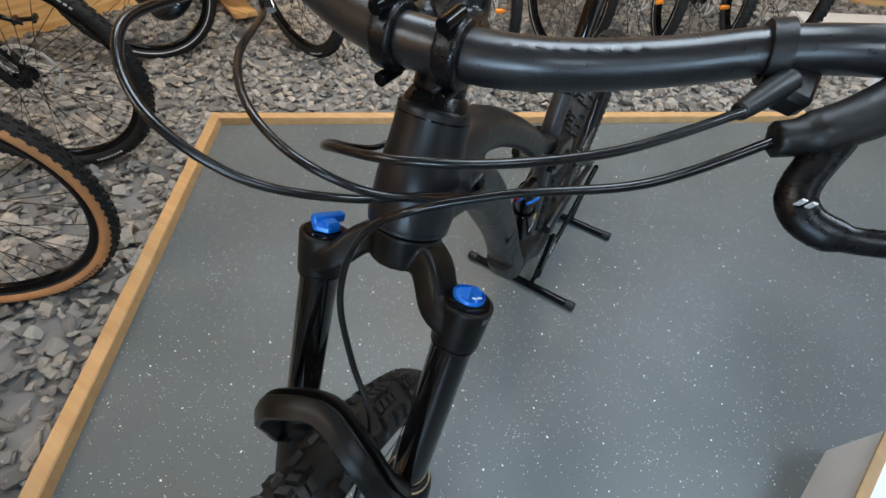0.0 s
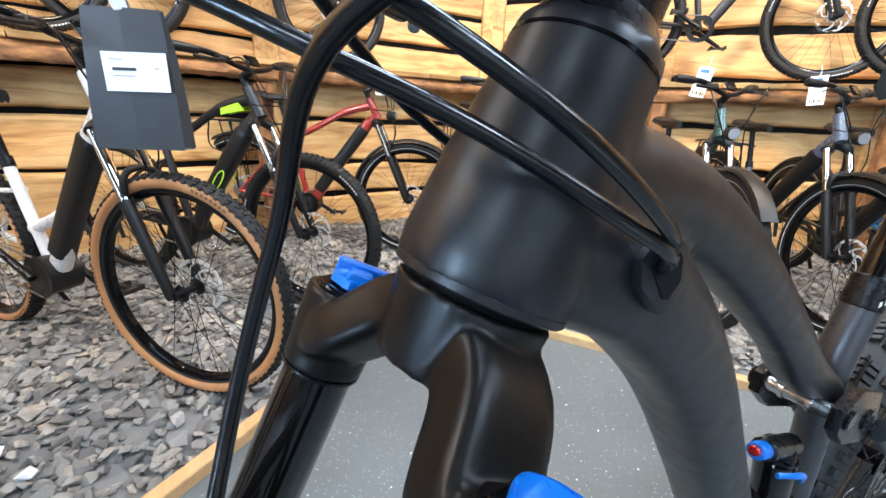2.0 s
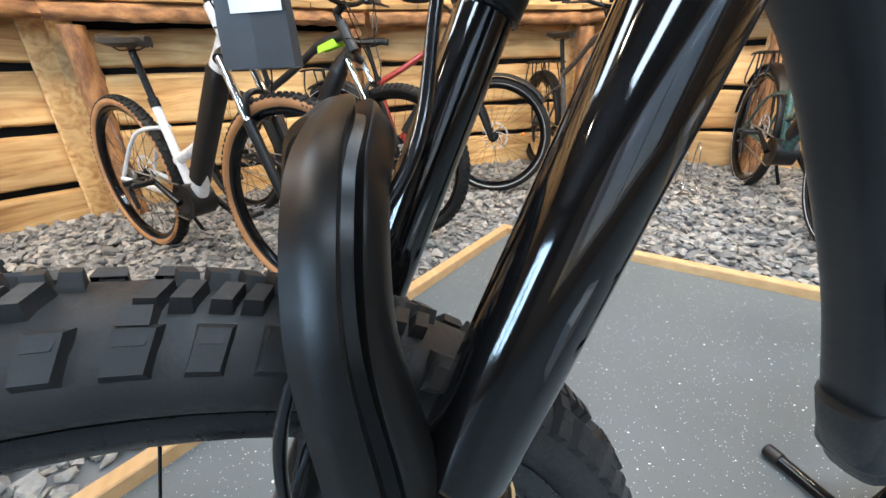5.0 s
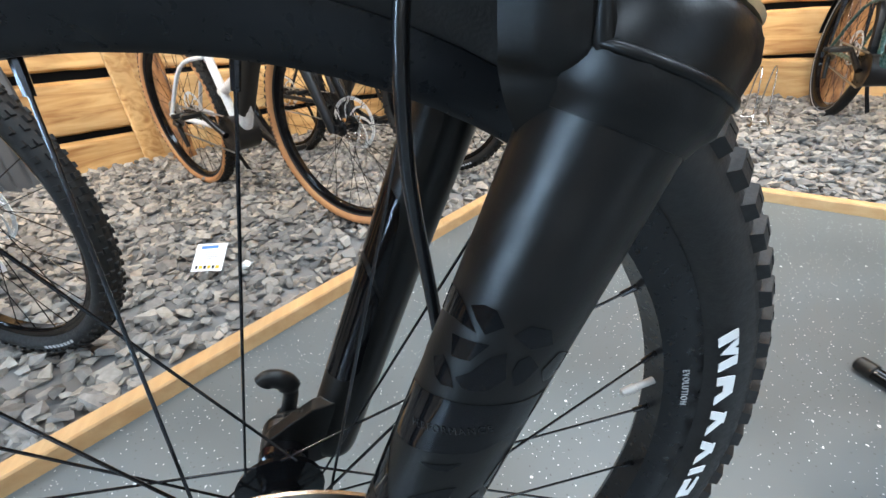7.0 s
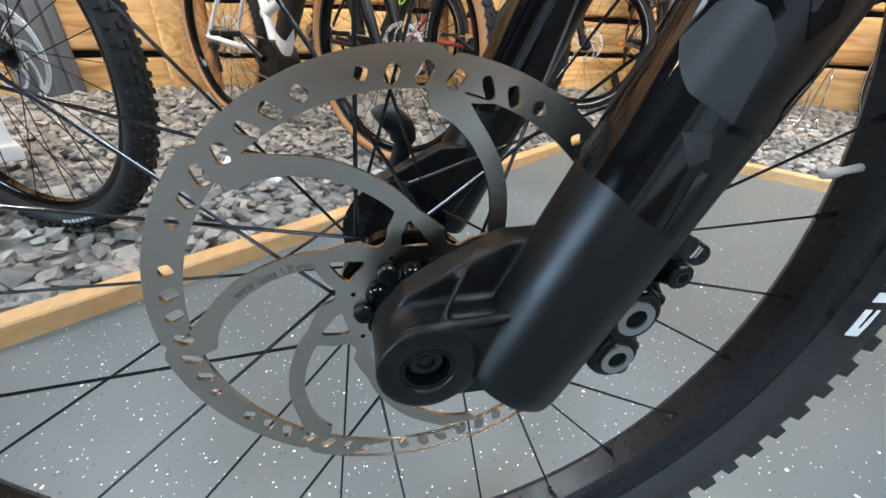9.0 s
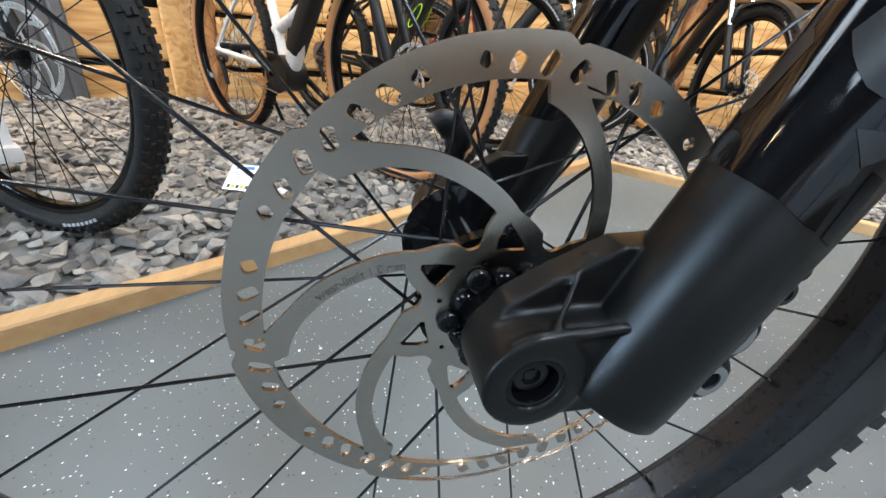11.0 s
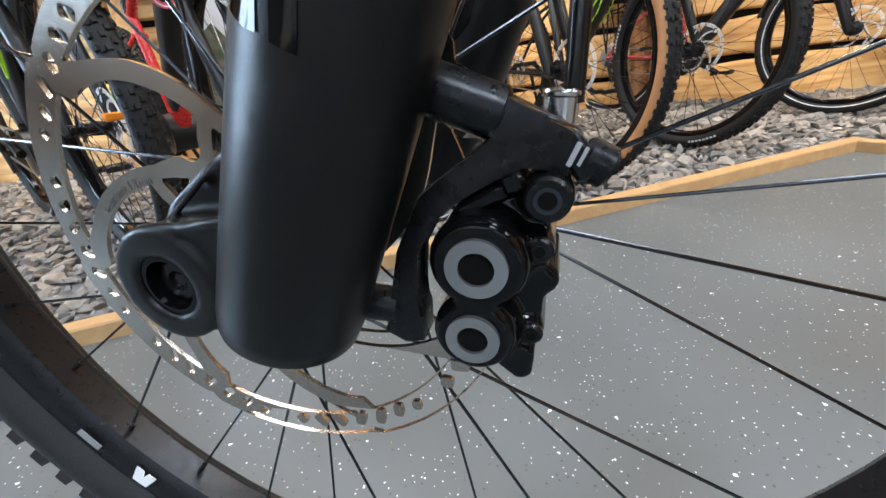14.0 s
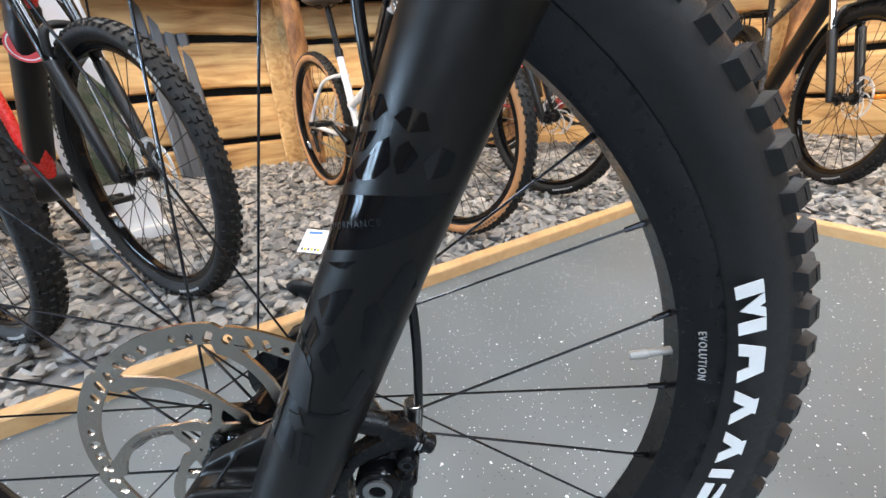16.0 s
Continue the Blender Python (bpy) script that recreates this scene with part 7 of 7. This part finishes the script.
# ---- small things ----
CARTON = pbr("brown_carton", (0.42, 0.27, 0.14), 0.8, 0.0, 0.2, 20, 0.05, 0.15, 200)
BAG = pbr("dark_grey_paper", (0.030, 0.032, 0.036), 0.5, 0.0, 0.15, 20, 0.06, 0.1, 120)
GREY_PLASTIC = pbr("blue_grey_plastic", (0.10, 0.108, 0.12), 0.42, 0.0, 0.2, 6, 0.08, 0.1, 90)
RED_CARD = pbr("red_card", (0.72, 0.05, 0.06), 0.45, 0.0, 0.08, 20)
LEAF_PRINT = pbr("dark_green_picture", (0.05, 0.075, 0.035), 0.5, 0.0, 0.7, 22, 0.05, tint=(0.20, 0.18, 0.13))
PALE_STONE = pbr("white_stone", (0.80, 0.80, 0.77), 0.7, 0.0, 0.15, 40, 0.05, 0.3, 120)


def card(name, label, at, w, h, rx, ry, rz, category="price tag", group="price tags", cord=0.0):
    root = thing(name, label, category, group=group)
    root.matrix_world = pose(*at, rx, ry, rz)
    bm = bmesh.new()
    block(bm, w, h, 0.0014, None, 0.0004)
    part("card", bm, CARD, root, smooth=False)
    bm = bmesh.new()
    block(bm, w * 0.55, h * 0.11, 0.0008, pose(-w * 0.06, h * 0.36, 0.0010, 0, 0, 2))
    part("blue_bar", bm, CARD_BLUE, root, smooth=False)
    for k in range(4):
        bm = bmesh.new()
        block(bm, w * (0.72, 0.66, 0.70, 0.45)[k], h * 0.022, 0.0008, pose(-w * (0.02, 0.05, 0.03, 0.14)[k], h * (0.16 - 0.075 * k), 0.0010))
        part("print_bar", bm, GREY_PRINT, root, smooth=False)
    for k in range(6):
        bm = bmesh.new()
        block(bm, w * (0.07, 0.10, 0.08, 0.10, 0.07, 0.11)[k], h * 0.11, 0.0008, pose(w * (-0.34 + 0.135 * k), -h * 0.36, 0.0010))
        part("print_block", bm, YELLOW if k in (1, 3, 5) else PLASTIC, root, smooth=False)
    if cord:
        part("cord", tube([(0, h * 0.48, 0), (0.004, h * 0.5 + cord * 0.5, -0.01), (0.0, h * 0.5 + cord, -0.02)], 0.0012, 6, steps=4), CARD, root)
    return root


card("price_card", "white price card leaning on the slate chippings", (-1.085, -0.370, 0.064), 0.100, 0.095, 36, 0, 72, "price card", "")
card("price_tag", "white price tag hanging on the green bike", (-1.01, 2.21, 1.11), 0.062, 0.130, 84, 9, 27, cord=0.05)
card("price_tag", "white price tag hanging on the slate blue bike", (-0.75, 2.70, 1.10), 0.062, 0.130, 84, -6, 18, cord=0.05)
card("price_tag", "white price tag hanging on the red bike", (-2.34, 1.19, 1.075), 0.060, 0.125, 84, 4, 68, cord=0.05)

st_me = stone_shape(91)
white_stone = obj("pebble", st_me.copy(), PALE_STONE, None)
white_stone.data.materials.clear()
white_stone.data.materials.append(PALE_STONE)
white_stone.matrix_world = pose(-1.05, -0.27, 0.026, 8, -12, 40) @ Matrix.Diagonal((0.030, 0.034, 0.045, 1))
tagged(white_stone, "single white pebble lying on the grey chippings", "pebble")

# dark paper carrier bag on the white bike's handlebar
bag = thing("carrier_bag", "dark grey paper carrier bag with a white label on the handlebar", "bag", (-1.235, 0.070, 0.800))
U, NB = Vector((0.395, 0.918, 0)), Vector((0.918, -0.395, 0))
bm = bmesh.new()
rows = []
for h, wl, wr, d, fwd in ((0.0, -0.105, 0.105, 0.062, 0.0), (0.004, -0.107, 0.107, 0.066, 0.0), (0.12, -0.104, 0.105, 0.058, 0.004), (0.24, -0.096, 0.099, 0.040, 0.010), (0.335, -0.088, 0.092, 0.016, 0.014)):
    row = []
    for u, n in ((wl, 0.0), (0.0, 0.004), (wr, 0.0), (wr * 0.93 - 0.010 * (h > 0), -d / 2), (wr, -d), (0, -d), (wl, -d), (wl * 0.90, -d / 2)):
        q = U * u + NB * (n - fwd) + Vector((0, 0, h))
        row.append(bm.verts.new(q))
    rows.append(row)
for a, b in zip(rows, rows[1:]):
    for k in range(8):
        bm.faces.new((a[k], a[(k + 1) % 8], b[(k + 1) % 8], b[k]))
bm.faces.new(rows[0][::-1])
part("bag_body", bm, BAG, bag, smooth=False)
face = Matrix(((U.x, 0, NB.x, 0), (U.y, 0, NB.y, 0), (0, 1, 0, 0), (0, 0, 0, 1)))
bm = bmesh.new()
block(bm, 0.150, 0.092, 0.0012, face @ pose(0.022, 0.190, 0.0015, -3, 0, 1))
part("label", bm, CARD, bag, "white paper label", smooth=False)
for k, (w, y, x) in enumerate(((0.055, 0.196, -0.004), (0.03, 0.218, -0.02), (0.012, 0.200, 0.072), (0.05, 0.180, -0.006))):
    bm = bmesh.new()
    block(bm, w, 0.007 if k == 0 else 0.0025, 0.0008, face @ pose(x, y, 0.0026, -3, 0, 1))
    part("print_bar", bm, PLASTIC if k == 0 else GREY_PRINT, bag, smooth=False)
for s in (-1, 1):
    part("bag_handle", tube([U * (s * 0.045 - 0.02) + Vector((0, 0, 0.33)) - NB * 0.014, U * (s * 0.02 - 0.01) + Vector((0, 0, 0.385)) - NB * 0.02, U * (s * 0.005) + Vector((0, 0, 0.39)) - NB * 0.03], 0.0022, 6, steps=4), BAG, bag)
tube_ob = thing("paper_roll", "white paper roll standing in the carrier bag", "paper roll", (-1.257, 0.080, 1.045))
bm = bmesh.new()
cyl(bm, (0, 0, 0.085), (0.004, -0.012, 0.125), 0.017, n=20, bevel=0.003)
part("roll", bm, CARD, tube_ob)

# standing advertising board beside the red bike
board = thing("display_board", "white standing display board with a dark green picture", "display board", (-1.30, -1.20, 0.02))
D = Vector((-0.27, 0.31, 0)).normalized()
NN = Vector((D.y, -D.x, 0))
face = Matrix(((D.x, 0, NN.x, 0), (D.y, 0, NN.y, 0), (0, 1, 0, 0), (0, 0, 0, 1)))
bm = bmesh.new()
slab(bm, [(-0.12, 0.03), (0.12, 0.03), (0.12, 0.60), (0.08, 1.06), (-0.06, 1.08), (-0.12, 0.60)], -0.008, 0.008, face)
part("panel", bm, CARD, board, smooth=False)
bm = bmesh.new()
slab(bm, [(-0.10, 0.24), (0.10, 0.24), (0.10, 0.56), (0.03, 0.66), (-0.10, 0.55)], 0.009, 0.0105, face)
part("picture", bm, LEAF_PRINT, board, "dark green picture", smooth=False)
bm = bmesh.new()
block(bm, 0.26, 0.05, 0.10, face @ pose(0, 0.03, 0.0), 0.012, 2)
part("base", bm, CARD, board)
badge = thing("round_tag", "round red tag with white print on the red bike", "tag", (-0.985, -1.015, 0.715))
bm = bmesh.new()
nb = Vector((0.80, 0.60, 0.12)).normalized()
cyl(bm, -nb * 0.001, nb * 0.001, 0.045, n=40)
part("disc", bm, RED_CARD, badge, smooth=False)
bm = bmesh.new()
ring(bm, nb * 0.0013, nb, 0.037, 0.040, 0.0008, 40)
part("print_ring", bm, WHITE, badge)
rm = nb.to_track_quat("Z", "Y").to_matrix().to_4x4()
for k in range(3):
    bm = bmesh.new()
    block(bm, 0.045 - 0.008 * k, 0.005, 0.0008, rm @ pose(0, 0.014 - 0.013 * k, 0.0016))
    part("print_bar", bm, WHITE, badge, smooth=False)

# ribbed plastic panel leaning against the board wall
panel = thing("plastic_panel", "blue-grey ribbed plastic panel leaning on the board wall", "plastic panel", (-2.42, -1.54, ground_height(-2.42, -1.54) - 0.012))
W_ = Vector((-0.61, 0.79, 0))
back = Vector((-0.79, -0.61, 0))
bm = bmesh.new()
cols = []
for i in range(41):
    u = -0.13 + 0.26 * i / 40
    ph = (u + 0.13) / 0.26 * 4
    bulge = 0.016 * min(1.0, 2.2 * max(0.0, math.sin(math.pi * (ph % 1))))
    edge = 0.03 * max(0, abs(u) - 0.09) / 0.04
    col = []
    for h in (edge, 0.03 + edge, 0.09, 0.5, 0.9, 1.30, 1.36):
        b = bulge * (0.0 if h < 0.05 or h > 1.33 else 1.0)
        q = W_ * u + back * (0.07 * h - b) + Vector((0, 0, h))
        col.append((bm.verts.new(q), bm.verts.new(q + back * 0.012)))
    cols.append(col)
for a, b in zip(cols, cols[1:]):
    for k in range(6):
        bm.faces.new((a[k][0], b[k][0], b[k + 1][0], a[k + 1][0]))
        bm.faces.new((a[k][1], a[k + 1][1], b[k + 1][1], b[k][1]))
part("sheet", bm, GREY_PLASTIC, panel)
bm = bmesh.new()
sweep(bm, [W_ * -0.13 + back * 0.095 + Vector((0, 0, 1.36)), W_ * 0.13 + back * 0.095 + Vector((0, 0, 1.36))], 0.012, 10)
part("top_edge", bm, GREY_PLASTIC, panel)

# loose plank on the chippings
bm = bmesh.new()
d = Vector((-0.8, 0.4)).normalized()
block(bm, 0.85, 0.14, 0.028, pose(-2.6, 2.1, ground_height(-2.6, 2.1) + 0.035, 0, 2, math.degrees(math.atan2(d.y, d.x))), 0.003)
tagged(part("loose_plank", bm, BOARD, None, smooth=False), "loose pine plank lying on the slate chippings", "plank")

# white carton on the floor
box = thing("carton", "open white cardboard carton with brown inner edges", "carton", (1.06, 0.66, 0.0), -22)
bm = bmesh.new()
for sx, sy, x, y in ((0.40, 0.006, 0, -0.13), (0.40, 0.006, 0, 0.13), (0.006, 0.254, -0.197, 0), (0.006, 0.254, 0.197, 0)):
    block(bm, sx, sy, 0.215, pose(x, y, 0.1085))
block(bm, 0.39, 0.25, 0.006, pose(0, 0, 0.004))
part("body", bm, CARD, box, smooth=False)
bm = bmesh.new()
block(bm, 0.385, 0.245, 0.004, pose(0, 0, 0.19))
part("inner_lid", bm, CARD, box, smooth=False)
bm = bmesh.new()
block(bm, 0.022, 0.26, 0.004, pose(-0.209, 0, 0.217, 0, 14, 0))
part("flap", bm, CARTON, box, "brown cardboard flap", smooth=False)

# pale low plinth by the far wall
bm = bmesh.new()
block(bm, 1.25, 0.95, 0.10, pose(1.62, 4.15, 0.05, 0, 0, 30), 0.006)
tagged(part("display_plinth", bm, LAMP_WHITE, None, smooth=False), "low white display plinth on the floor", "plinth")


def wire_stand(label, x, y, rz):
    z = ground_height(x, y) + 0.004
    root = thing("wire_stand", label, "bike stand", (x, y, z), rz, group="wire bike stands")
    for s in (-1, 1):
        part("wire_loop", tube([(0.16, s * 0.05, 0.006), (-0.12, s * 0.05, 0.006), (-0.13, s * 0.036, 0.05), (-0.05, s * 0.034, 0.27), (0.02, s * 0.034, 0.27), (0.09, s * 0.036, 0.05), (0.16, s * 0.05, 0.006)], 0.004, 8, steps=5), SILVER, root)
    for x0 in (-0.12, 0.02, 0.16):
        bm = bmesh.new()
        cyl(bm, (x0, -0.05, 0.007), (x0, 0.05, 0.007), 0.004, n=8)
        part("cross_bar", bm, SILVER, root)


for x, y, rz in ((-2.72, 0.10, 50), (-1.70, 2.45, -38)):
    wire_stand("silver wire floor stand holding a bike wheel", x, y, rz)
